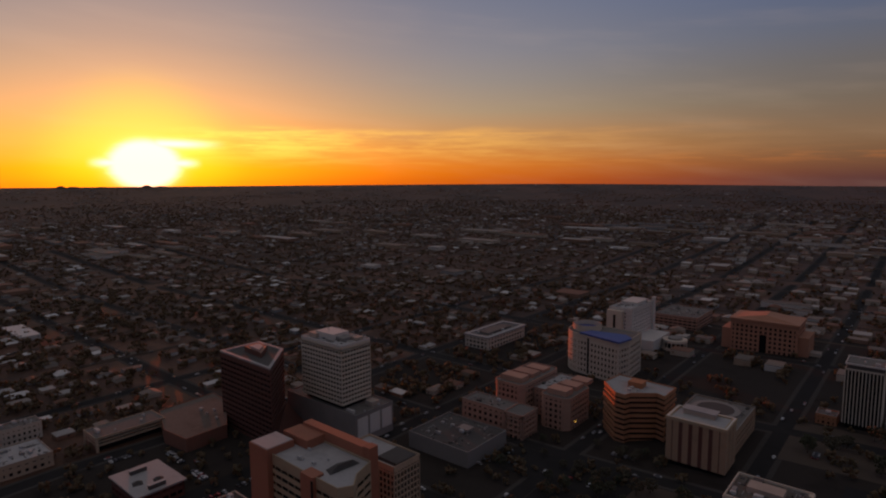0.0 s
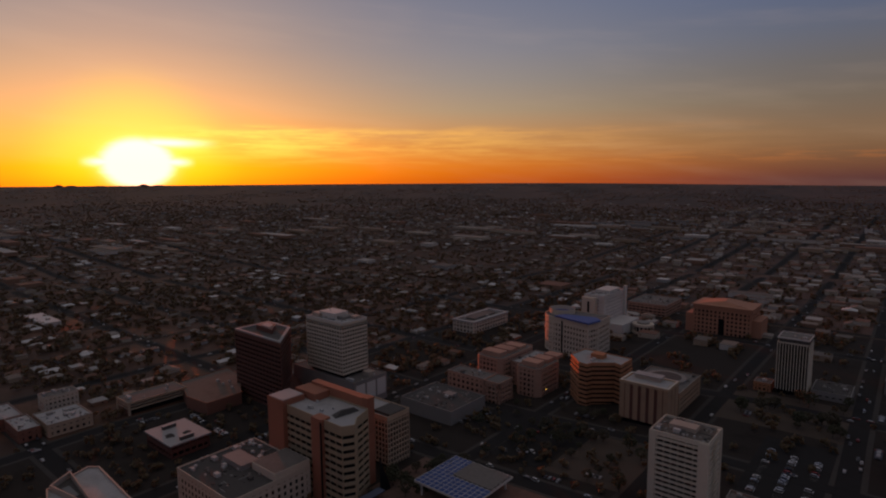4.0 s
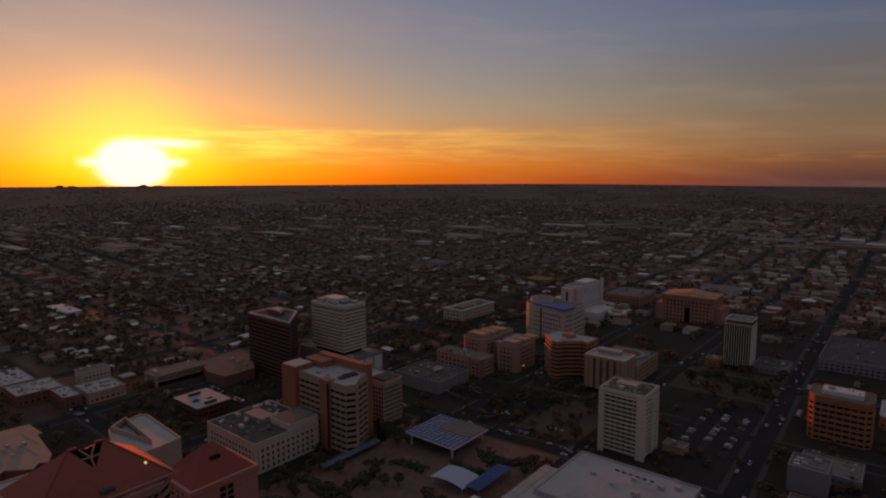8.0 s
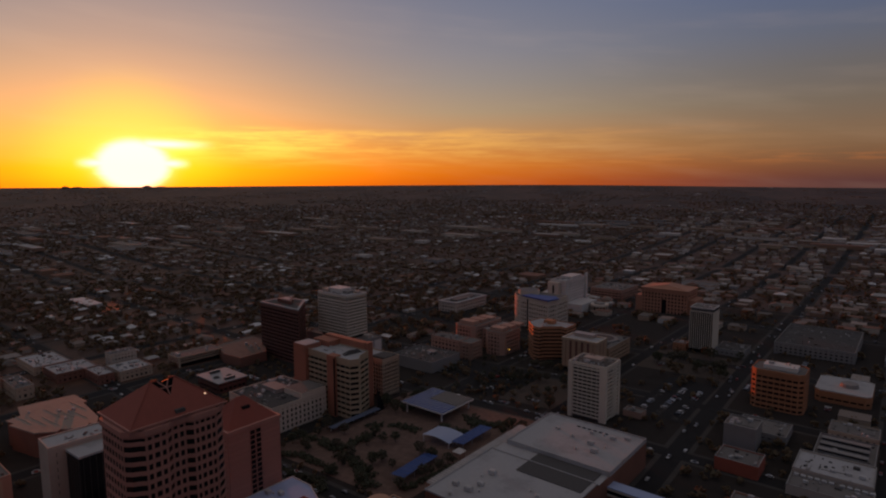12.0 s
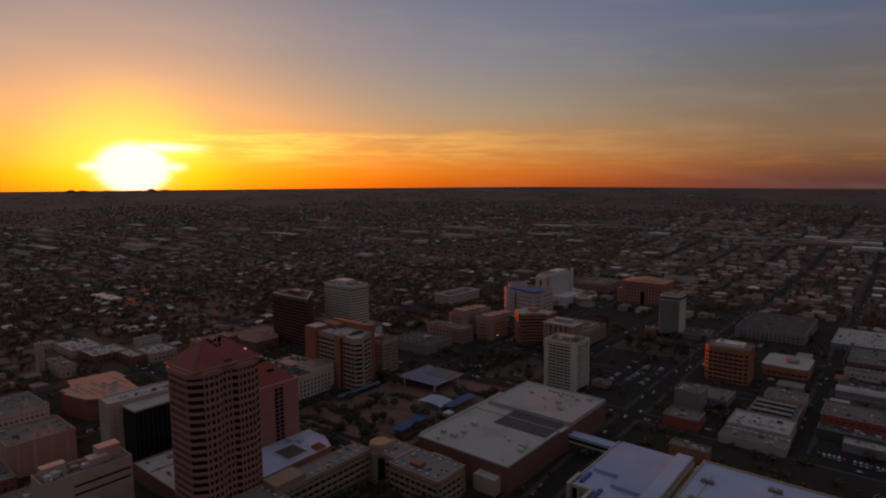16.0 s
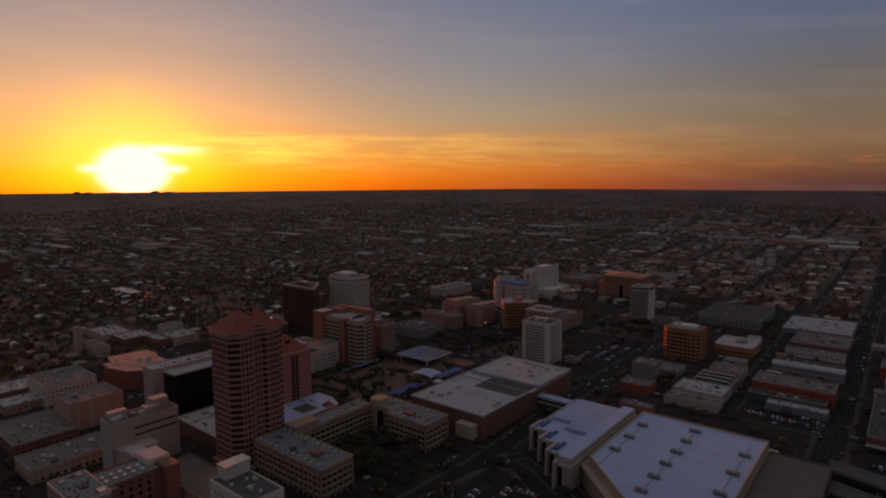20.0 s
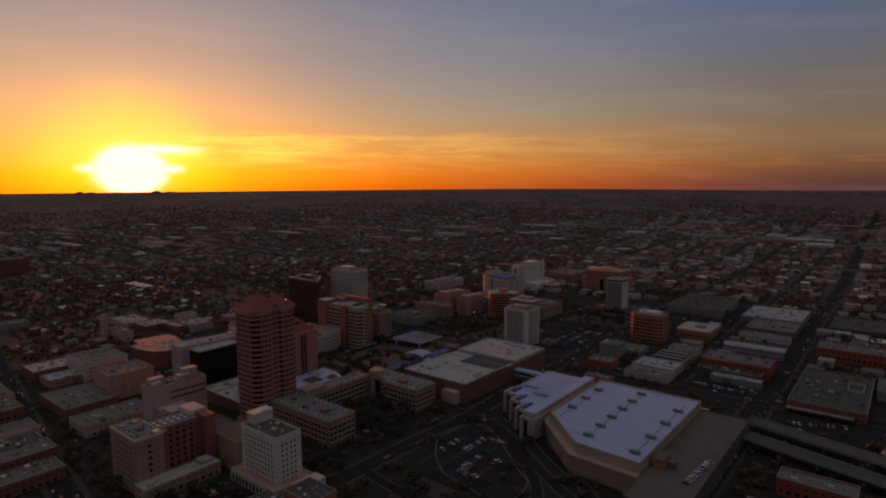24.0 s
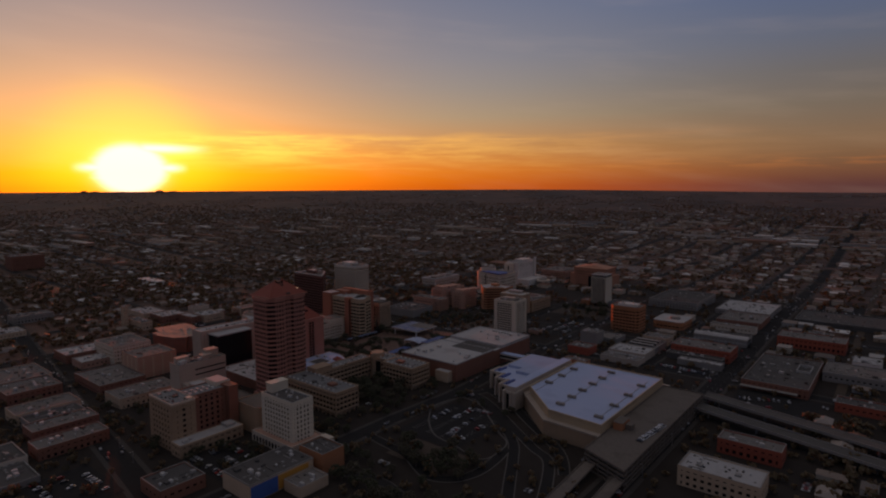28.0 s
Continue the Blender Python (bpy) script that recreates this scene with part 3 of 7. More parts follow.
# -- the tall pink office tower with its hipped roof --
def office_tower():
    b = building("office_tower", 42, 74, -71, -29, "tall pink concrete office tower with a red hipped metal roof", "tower")
    w, d = 16.0, 21.0
    pts = [(-w, -d + 6), (-w + 1.5, -d + 4.6), (-w + 3.4, -d + 1.8), (-w + 6, -d), (w - 6, -d), (w - 3.4, -d + 1.8), (w - 1.5, -d + 4.6), (w, -d + 6),
           (w, -6), (w - 2.2, -3.6), (w - 2.2, 2.4), (w, 4.8), (w, d - 6), (w - 1.5, d - 4.6), (w - 3.4, d - 1.8), (w - 6, d), (-w + 6, d), (-w + 3.4, d - 1.8), (-w + 1.5, d - 4.6), (-w, d - 6)]
    corners = (0, 1, 2, 4, 5, 6, 8, 10, 12, 13, 14, 16, 17, 18)
    walls(b, pts, 0, 94, 23, 2.7, M_PINK, 0.43, 0.32, 0.3, panes=260, head=1.0, skip=corners)
    part("cornice", prism(inset(pts, -0.8), 94, 96.2), M_PINK, b)
    part("attic", prism(inset(pts, 0.6), 96.2, 97.4), M_PINK, b)
    # hipped roof with an open braced diamond under the ridge of its east slope
    W, D, R, z0, z1 = w - 0.6, d - 0.8, 5.0, 97.2, 109.6
    low = 5.6
    dip = W * low / (z1 - z0)
    bm = bmesh.new()
    lo = [bm.verts.new((x, y, z0)) for x, y in ((-W, -D), (W, -D), (W, D), (-W, D))]
    hi = [bm.verts.new((0, -R, z1)), bm.verts.new((0, R, z1))]
    de, sag = bm.verts.new((dip, 0, z1 - low)), bm.verts.new((0, 0, z1 - 1.3))
    for f in ((lo[0], lo[1], hi[0]), (lo[1], lo[2], hi[1], de, hi[0]), (lo[2], lo[3], hi[1]), (lo[3], lo[0], hi[0], sag, hi[1]), lo[::-1]):
        bm.faces.new(f)
    part("roof", bm, M_TERRA, b, "red metal hipped roof")
    bm = bmesh.new()
    v = [bm.verts.new(q) for q in ((0, -R, z1), (dip, 0, z1 - low), (0, R, z1), (0, 0, z1 - 1.3), (0.3, 0, z1 - low - 1.5))]
    for f in ((0, 1, 4), (1, 2, 4), (2, 3, 4), (3, 0, 4)):
        bm.faces.new([v[i] for i in f])
    part("roof_notch", bm, M_GLASS, b, "dark notched opening in the ridge")

    def strut(p, q, t):
        p, q = Vector(p), Vector(q)
        m = look(p, q)
        bm = boxes((-t, t, -t, t, -(q - p).length, 0))
        bmesh.ops.transform(bm, matrix=m, verts=bm.verts)
        return bm

    foot = (dip - 0.1, 0, z1 - low + 0.1)
    mid = (dip * 0.55, 0, z1 - low * 0.55 + 0.1)
    for p, q in ((foot, mid), (mid, (0.6, -R * 0.45, z1 - 0.6)), (mid, (0.6, R * 0.45, z1 - 0.6)), (mid, (dip * 0.5, -R * 0.48, z1 - low * 0.5)), (mid, (dip * 0.5, R * 0.48, z1 - low * 0.5))):
        part("brace", strut(p, q, 0.2), M_PINK, b)
    for y in (-D, D):
        part("hip_cap", strut((W, y, z0 + 0.1), (0, math.copysign(R, y), z1 + 0.1), 0.22), M_TERRA, b)
    part("ridge_cap", boxes((-0.3, 0.3, -R, -R * 0.5, z1 - 0.5, z1 + 0.25)), M_TERRA, b)
    part("ridge_cap", boxes((-0.3, 0.3, R * 0.5, R, z1 - 0.5, z1 + 0.25)), M_TERRA, b)
    part("eave_trim", ring(bmesh.new(), rect(w - 0.3, d - 0.5), 0.7, 96.9, 97.5), M_PINK, b)
    bc = part("roof_beacon", boxes((9.6, 10.4, 13, 13.8, 98, 101.4)), M_STEEL, b)
    part("lamp", boxes((9.7, 10.3, 13.1, 13.7, 101.4, 102.0)), M_BEACON, bc, "lit warm beacon lamp")
    part("roof_dormer", boxes((12.0, 14.2, -1.5, 2.5, 98, 99.6)), M_TARROOF, b)
    part("lobby", boxes((-12, 12, -22.5, -20.0, 0, 7)), M_PINK, b)
    part("canopy", boxes((15.5, 21, -12, 4, 4.2, 5.0)), M_GREY, b)
    return b


office_tower()


# -- the slimmer hotel tower behind it --
def hotel_tower():
    b = building("hotel_tower", -16, 13, 4, 38, "slim pink hotel tower with a red pyramid roof", "tower")
    w, d = 14.5, 17.0
    pts = rect(w, d)
    walls(b, pts, 0, 55, 18, 3.2, M_PINK, 0.42, 0.6, 0.4, bays=[6, 0, 0, 6], panes=108)
    for y in (-1.7, 2.2):
        me = mesh_of("window", boxes((0, 0.25, -1.5, 1.5, 0, 2.1)), M_GLASS)
        fr = mesh_of("window_frame", boxes((0, 0.3, -0.12, 0.12, -0.2, 2.8)), M_PINK)
        for f in range(17):
            part("window", me, M_GLASS, b, at=(w - 0.02, y, 3.2 + f * 3.0))
            for dy in (-1.62, 1.62):
                part("window_frame", fr, M_PINK, b, at=(w - 0.01, y + dy, 3.2 + f * 3.0))
    part("cornice", prism(inset(pts, -0.6), 55, 57), M_PINK, b)
    hip(b, "roof", w - 1, d - 1, 57, 70, 2.5, M_TERRA, label="red metal pyramid roof")
    part("dormer", boxes((4.0, 6.5, -2.5, 2.5, 63.0, 65.4)), M_GLASS, b)
    return b


hotel_tower()


def podium():
    b, pts = poly("podium", [(14, -6), (50, -24), (50, -10), (48, 38), (32, 45), (14, 45)], 13, "white flat podium roof with a dark square opening")
    part("wall", prism(pts, -1, 13), M_PINK, b)
    flat_roof(b, pts, 13.42, M_WHITE, M_BLUEWHITE, 0.5)
    X = lambda x: x - b.location.x
    Y = lambda y: y - b.location.y
    part("skylight", boxes((X(26), X(43), Y(6), Y(22), 13.42, 13.7)), M_TARROOF, b, "dark square skylight")
    part("skylight_kerb", ring(bmesh.new(), rect(8.9, 8.4, X(34.5), Y(14)), 0.4, 13.4, 14.2), M_WHITE, b)
    hd = part("roof_hood", boxes((X(40), X(47), Y(27), Y(34), 13.4, 14.6)), M_PINK, b)
    hip(hd, "hood_roof", 3.9, 3.9, 14.6, 17.4, 0.4, M_TERRA, X(43.5), Y(30.5), "small red hipped roof")
    vents(b, -15, 8, 12, 18, 13.4, 5, 4)
    b = simple("podium", -43, 38, -56, -8, 11, M_BRICK, M_MEMBRANE, "brick-walled podium with a white flat roof", 0, nv=8)
    part("roof_line", boxes((-20, -19.4, -22, 22, 11.5, 12.0)), M_GREY, b)
    part("roof_line", boxes((-36, -20, -2.3, -1.7, 11.5, 12.0)), M_GREY, b)


podium()


# -- the white corner hotel with a stair tower --
def corner_hotel():
    b = building("corner_hotel", 134, 172, -122, -103, "white ten-storey hotel with dark punched windows", "hotel")
    w, d = 19.0, 9.5
    pts = rect(w, d)
    walls(b, pts, 5, 36, 9, 3.4, M_IVORY, 0.42, 0.62, 0.45, panes=200, head=1.6)
    flat_roof(b, pts, 36.4, M_IVORY, M_TARROOF, 1.0)
    part("roof_rail", ring(bmesh.new(), rect(w - 2, d - 2), 0.15, 36.4, 37.0), M_STEEL, b)
    part("stair_tower", boxes((-w - 0.5, -w + 7, -d + 5, d + 0.5, 5, 43)), M_IVORY, b, "plain white stair tower")
    part("tower_cap", boxes((-w - 0.9, -w + 7.4, -d + 4.6, d + 0.9, 43, 43.8)), M_IVORY, b)
    part("base_storey", boxes((-w - 5, w + 6, -d - 6, d + 4, -1, 7)), M_CREAM, b, "wide cream arcaded base")
    part("terrace", boxes((-w - 4.5, w + 5.5, -d - 5.5, d + 3.5, 7, 7.15)), M_ROSE, b)
    part("parapet", ring(bmesh.new(), rect(w + 5.5, d + 5, 0.5, -1), 0.35, 6.9, 8.1), M_CREAM, b)
    arch = mesh_of("arch_window", boxes((-1.1, 1.1, -0.08, 0.3, 1.0, 4.6), (-0.7, 0.7, -0.08, 0.3, 4.6, 5.2)), M_GLASS)
    for i in range(12):
        part("arch_window", arch, M_GLASS, b, at=(-w - 2 + i * 3.9, -d - 6.0, 0))
    for i in range(5):
        part("arch_window", arch, M_GLASS, b, at=(w + 6.0, -d - 3 + i * 4.4, 0)).rotation_euler = (0, 0, radians(90))
    part("side_wing", boxes((w + 6, w + 16, -d + 6, d + 6, -1, 8)), M_CREAM, b)
    vents(b, -w * 0.3, w * 0.8, -d * 0.6, d * 0.6, 36.4, 6, 3)
    return b


corner_hotel()


# -- the tan and brick block --
def brown_block():
    b = building("brick_block", 67, 103, -176, -122, "tall office block with tan front and dark red brick back", "building")
    X = lambda x: x - b.location.x
    Y = lambda y: y - b.location.y
    h = 36.5
    wing = [(X(67), Y(-176)), (X(103), Y(-176)), (X(103), Y(-158)), (X(67), Y(-158))]
    walls(b, wing, 0, h, 9, 4.4, M_OCHRE, 0.5, 0.62, 0.4, panes=80, bays=[8, 3, 0, 4], head=1.6)
    flat_roof(b, wing, h + 0.4, M_CREAM, M_COOLROOF, 0.9)
    back = [(X(75), Y(-158)), (X(97), Y(-158)), (X(97), Y(-130)), (X(75), Y(-130))]
    walls(b, back, 0, h, 9, 4.6, M_BRICK, 0.45, 0.6, 0.4, panes=54, bays=[0, 6, 0, 6], head=1.2)
    flat_roof(b, back, h + 0.4, M_BRICK, M_COOLROOF, 0.8)
    part("brick_shaft", boxes((X(90), X(102), Y(-130), Y(-122), 0, h + 2.2)), M_BRICK, b, "dark red brick shaft")
    part("corner_pier", boxes((X(97), X(102.4), Y(-158), Y(-154.5), 0, h + 0.8)), M_BRICK, b)
    part("penthouse", boxes((X(73), X(90), Y(-134), Y(-122), 0, h + 3.6)), M_CREAM, b, "pale plant room")
    part("penthouse_roof", boxes((X(73.4), X(89.6), Y(-133.6), Y(-122.4), h + 3.6, h + 3.9)), M_MEMBRANE, b)
    part("roof_hatch", boxes((X(97), X(101.5), Y(-163), Y(-159.5), h + 0.4, h + 2.2)), M_CREAM, b)
    me = vent_mesh("box")
    for k in range(10):
        o = part("roof_vent", me, M_VENT, b, at=(X(85 + (k % 2) * 6), Y(-156 + k // 2 * 4.6), h + 0.4))
        o.scale = (1.1, 1.1, 0.8)
    clutter(b, X(69), X(101), Y(-174), Y(-160), h + 0.4, 3, 14)
    lb = building("low_block", 103.4, 117, -178, -128, "low tan block with a pale roof and awnings", "building")
    pts = rect(6.8, 25)
    walls(lb, pts, -1, 9, 2, 5, M_OCHRE, 0.55, 0.5, 0.35, panes=22)
    flat_roof(lb, pts, 9.4, M_TAN, M_MEMBRANE, 0.6)
    vents(lb, -5, 5, -23, -12, 9.4, 5, 6)
    part("roof_shed", boxes((-6, 2, 14, 22, 9.4, 11.6)), M_MEMBRANE, lb)


brown_block()


# -- the courtyard offices --
def court_offices():
    b = building("courtyard_offices", 76, 153, -60, 54, "tan five-storey offices round a courtyard with grey roofs", "building")
    X = lambda x: x - b.location.x
    Y = lambda y: y - b.location.y
    top = 21.6
    for x0, x1, y0, y1 in ((76, 147, -60, -34), (77, 92, -34, 34), (114, 153, 28, 54), (92, 114, 34, 54)):
        pts = [(X(x0), Y(y0)), (X(x1), Y(y0)), (X(x1), Y(y1)), (X(x0), Y(y1))]
        walls(b, pts, 5.0, top, 4, 4.4, M_OCHRE, 0.40, 0.16, 1.1, panes=40, head=1.5)
        part("base_storey", prism(inset(pts, 2.4), -1, 5.0), M_OCHRE, b)
        col = mesh_of("column", boxes((-0.45, 0.45, -0.45, 0.45, -1, 5.0)), M_OCHRE)
        for k in range(int((y1 - y0) / 5.2) + 1):
            part("column", col, M_OCHRE, b, at=(X(x1) - 0.6, Y(y0) + 0.6 + k * (y1 - y0 - 1.2) / int((y1 - y0) / 5.2), 0))
        for k in range(int((x1 - x0) / 5.2)):
            part("column", col, M_OCHRE, b, at=(X(x0) + 0.6 + k * 5.2, Y(y0) + 0.6, 0))
        flat_roof(b, pts, top + 0.4, M_OCHRE, M_COOLROOF, 0.7, 0.8)
        # the row of caps along the edges
        for k in range(int((x1 - x0) / 6)):
            for y in (y0 + 3.4, y1 - 3.4):
                o = part("roof_vent", vent_mesh("cap"), M_VENT, b, at=(X(x0 + 4 + k * 6), Y(y), top + 0.4))
                o.scale = (1.3, 1.3, 1.1)
        if y1 - y0 > 40:
            for k in range(10):
                o = part("roof_vent", vent_mesh("cap"), M_VENT, b, at=(X(x1 - 3.4), Y(y0 + 6 + k * 6), top + 0.4))
                o.scale = (1.3, 1.3, 1.1)
        clutter(b, X(x0 + 2), X(x1 - 2), Y(y0 + 6), Y(y1 - 6), top + 0.4, x0)
    part("lift_house", boxes((X(124), X(131), Y(-50), Y(-44), top + 0.4, top + 2.4)), M_BRICK, b)
    part("lift_house", boxes((X(78), X(91), Y(-36), Y(-16), top + 0.4, top + 4.6)), M_OCHRE, b)
    for z0, z1, r in ((-1, top + 4.2, 7.0), (top - 2.0, top - 0.6, 7.6), (top + 4.2, top + 5.0, 6.2)):
        bm = bmesh.new()
        bmesh.ops.create_cone(bm, cap_ends=True, segments=24, radius1=r, radius2=r, depth=z1 - z0, matrix=Matrix.Translation((X(95), Y(40), (z0 + z1) / 2)))
        part("corner_drum", bm, M_OCHRE, b)
    part("gate_recess", boxes((X(99), X(105), Y(33.4), Y(34.2), 0, 19)), M_GLASS, b, "tall dark gateway")
    part("penthouse", boxes((X(126), X(134), Y(34), Y(40), top + 0.4, top + 2.8)), M_BRICK, b)


court_offices()


# -- the two convention halls --
def west_hall():
    b, pts = poly("exhibition_hall", [(98, 73), (171, 73), (171, 143), (173, 150), (173, 210), (102, 210)], 18, "brick exhibition hall with a wide white flat roof", "hall")
    z = 18
    X = lambda x: x - b.location.x
    Y = lambda y: y - b.location.y
    part("wall", prism(pts, -1, z - 0.4), M_BRICK, b, "red-brown brick wall")
    part("roof", prism([(X(98.5), Y(73.5)), (X(170.5), Y(73.5)), (X(170.5), Y(139)), (X(98.5), Y(139))], z - 0.4, z + 0.2), M_MEMBRANE, b)
    part("roof", prism([(X(102.5), Y(152)), (X(172.5), Y(152)), (X(172.5), Y(209.5)), (X(102.5), Y(209.5))], z - 0.4, z + 2.2), M_MEMBRANE, b)
    part("roof", prism([(X(100), Y(139.4)), (X(172), Y(139.4)), (X(172), Y(151.6)), (X(100), Y(151.6))], z - 0.4, z - 0.1), M_MEMBRANE, b)
    part("roof_well", prism([(X(126), Y(124)), (X(168), Y(124)), (X(168), Y(151)), (X(126), Y(151))], z, z + 0.7), M_TARROOF, b, "dark gravelled roof well")
    part("parapet", ring(bmesh.new(), rect(36.6, 33.2, X(134.5), Y(106)), 0.6, z, z + 0.9), M_MEMBRANE, b)
    part("parapet", ring(bmesh.new(), rect(35.6, 29.2, X(137.5), Y(180.8)), 0.6, z, z + 3.0), M_MEMBRANE, b)
    for x, y in ((92, 80), (112, 66), (150, 66)):
        part("entrance_block", boxes((X(x), X(x + 16), Y(y), Y(y + 9), -1, 11)), M_TAN, b)
        part("block_roof", boxes((X(x + 0.4), X(x + 15.6), Y(y + 0.4), Y(y + 8.6), 11, 11.2)), M_MEMBRANE, b)
    # the comb-like pergola on the west side
    part("arcade", boxes((X(82), X(98), Y(92), Y(200), -1, 9)), M_ROSE, b)
    part("arcade_roof", boxes((X(82.3), X(97.9), Y(92.3), Y(199.7), 9, 9.3)), M_MEMBRANE, b)
    rib = mesh_of("rib", boxes((-3.2, 3.2, -0.35, 0.35, 0, 0.8)), M_WHITE)
    for i in range(44):
        part("rib", rib, M_WHITE, b, at=(X(85.5), Y(94 + i * 2.4), 9.3))
    vents(b, X(104), X(168), Y(78), Y(112), z + 0.2, 12, 5, 1.2)
    vents(b, X(108), X(168), Y(158), Y(205), z + 2.2, 10, 6, 1.2)
    for i in range(6):
        part("skylight", boxes((X(128 + i * 4), X(130.4 + i * 4), Y(200), Y(201), z + 2.2, z + 2.7)), M_GLASS, b)


west_hall()


def east_hall():
    b, pts = poly("convention_centre", [(262, 60), (301, 22), (346, 19), (346, 151), (262, 152)], 19, "tan convention centre under a huge pale blue-white roof", "hall")
    X = lambda x: x - b.location.x
    Y = lambda y: y - b.location.y
    part("wall", prism(pts, -1, 18.4), M_SAND, b)
    part("roof", prism(inset(pts, 0.6), 18.4, 19), M_BLUEWHITE, b, "pale blue-white roof membrane")
    part("parapet", ring(bmesh.new(), pts, 0.7, 18, 20), M_SAND, b)
    part("ledge", ring(bmesh.new(), inset(pts, -5.0), 5.0, 12, 13), M_PUTTY, b, "lower pale ledge round the hall")
    part("base_storey", prism(inset(pts, -4.4), -1, 12), M_OCHRE, b)
    unit = boxes((-3.4, -0.5, -1.5, 1.5, 0.3, 2.0), (0.5, 3.4, -1.5, 1.5, 0.3, 2.0), (-0.5, 0.5, -0.6, 0.6, 0, 1.1), (-3.1, -2.9, -1.4, 1.4, 0, 0.3), (2.9, 3.1, -1.4, 1.4, 0, 0.3), (-2.6, -1.2, -0.8, 0.8, 2.0, 2.25), (1.2, 2.6, -0.8, 0.8, 2.0, 2.25))
    me = mesh_of("roof_unit", unit, M_GREY)
    for i in range(6):
        part("roof_unit", me, M_GREY, b, at=(X(303), Y(38 + i * 20), 19))
    for i in range(4):
        part("roof_unit", me, M_GREY, b, at=(X(338), Y(32 + i * 29), 19))
    for i in range(3):
        part("roof_unit", me, M_GREY, b, at=(X(271), Y(78 + i * 24), 19))
    for x in (271, 303, 338):
        part("roof_pipe", boxes((X(x) - 0.2, X(x) + 0.2, Y(36), Y(136), 19.0, 19.25)), M_GREY, b)
    # the stepped west foyer
    f, fp = poly("foyer", [(208, 82), (222, 82), (222, 69), (235, 69), (235, 56), (247, 56), (247, 44), (257, 44), (257, 151), (208, 151)], 16, "stepped foyer with white roofs and dark skylights")
    part("wall", prism(fp, -1, 15.6), M_PUTTY, f)
    flat_roof(f, fp, 16, M_CREAM, M_BLUEWHITE, 1.0, 0.6)
    FX = lambda x: x - f.location.x
    FY = lambda y: y - f.location.y
    part("upper_roof", prism([(FX(212), FY(104)), (FX(228), FY(104)), (FX(228), FY(92)), (FX(246), FY(92)), (FX(246), FY(149)), (FX(212), FY(149))], 16, 18.5), M_BLUEWHITE, f)
    part("spine_wall", boxes((FX(247), FX(256.5), FY(46), FY(150.5), 15.9, 20.5)), M_PUTTY, f)
    part("spine_roof", boxes((FX(247.5), FX(256), FY(46.5), FY(150), 20.5, 20.8)), M_BLUEWHITE, f)
    for x, y in ((224, 70), (237, 57), (211, 84)):
        part("skylight", boxes((FX(x), FX(x + 2.2), FY(y + 3), FY(y + 16), 16.0, 17.3)), M_BLUE, f, "blue-glazed skylight")
    for x, y in ((208, 82), (222, 69), (235, 56), (247, 44)):
        part("buttress", boxes((FX(x) - 1.4, FX(x) + 0.4, FY(y) - 2.2, FY(y) + 13.5, -1, 17.6)), M_PUTTY, f)
        part("buttress", boxes((FX(x) + 5.0, FX(x) + 6.4, FY(y) - 1.4, FY(y) + 0.3, -1, 16.6)), M_PUTTY, f)
        part("wall_slot", boxes((FX(x) + 1.2, FX(x) + 4.4, FY(y) - 0.12, FY(y) + 0.2, 1, 14.5)), M_GLASS, f)
        part("skylight_edge", boxes((FX(x) + 0.5, FX(x) + 1.1, FY(y) + 0.8, FY(y) + 13.0, 16.0, 16.8)), M_BLUE, f, "blue-glazed skylight edge")
    # glazed bridge between the halls
    br = thing("footbridge", 198, 153, gz(198, 153), "enclosed pale footbridge between the two halls", "bridge")
    part("deck", boxes((-26, 10, -4, 4, 7, 12)), M_CREAM, br)
    part("roof", boxes((-26, 10, -4.3, 4.3, 12, 12.6)), M_BLUEWHITE, br)
    part("window_band", boxes((-26, 10, -4.06, 4.06, 8.4, 10.6)), M_GLASS, br)
    for x in (-14, 2):
        part("pillar", boxes((x, x + 1.2, -1, 1, -1, 7)), M_GREY, br)
    return b


east_hall()


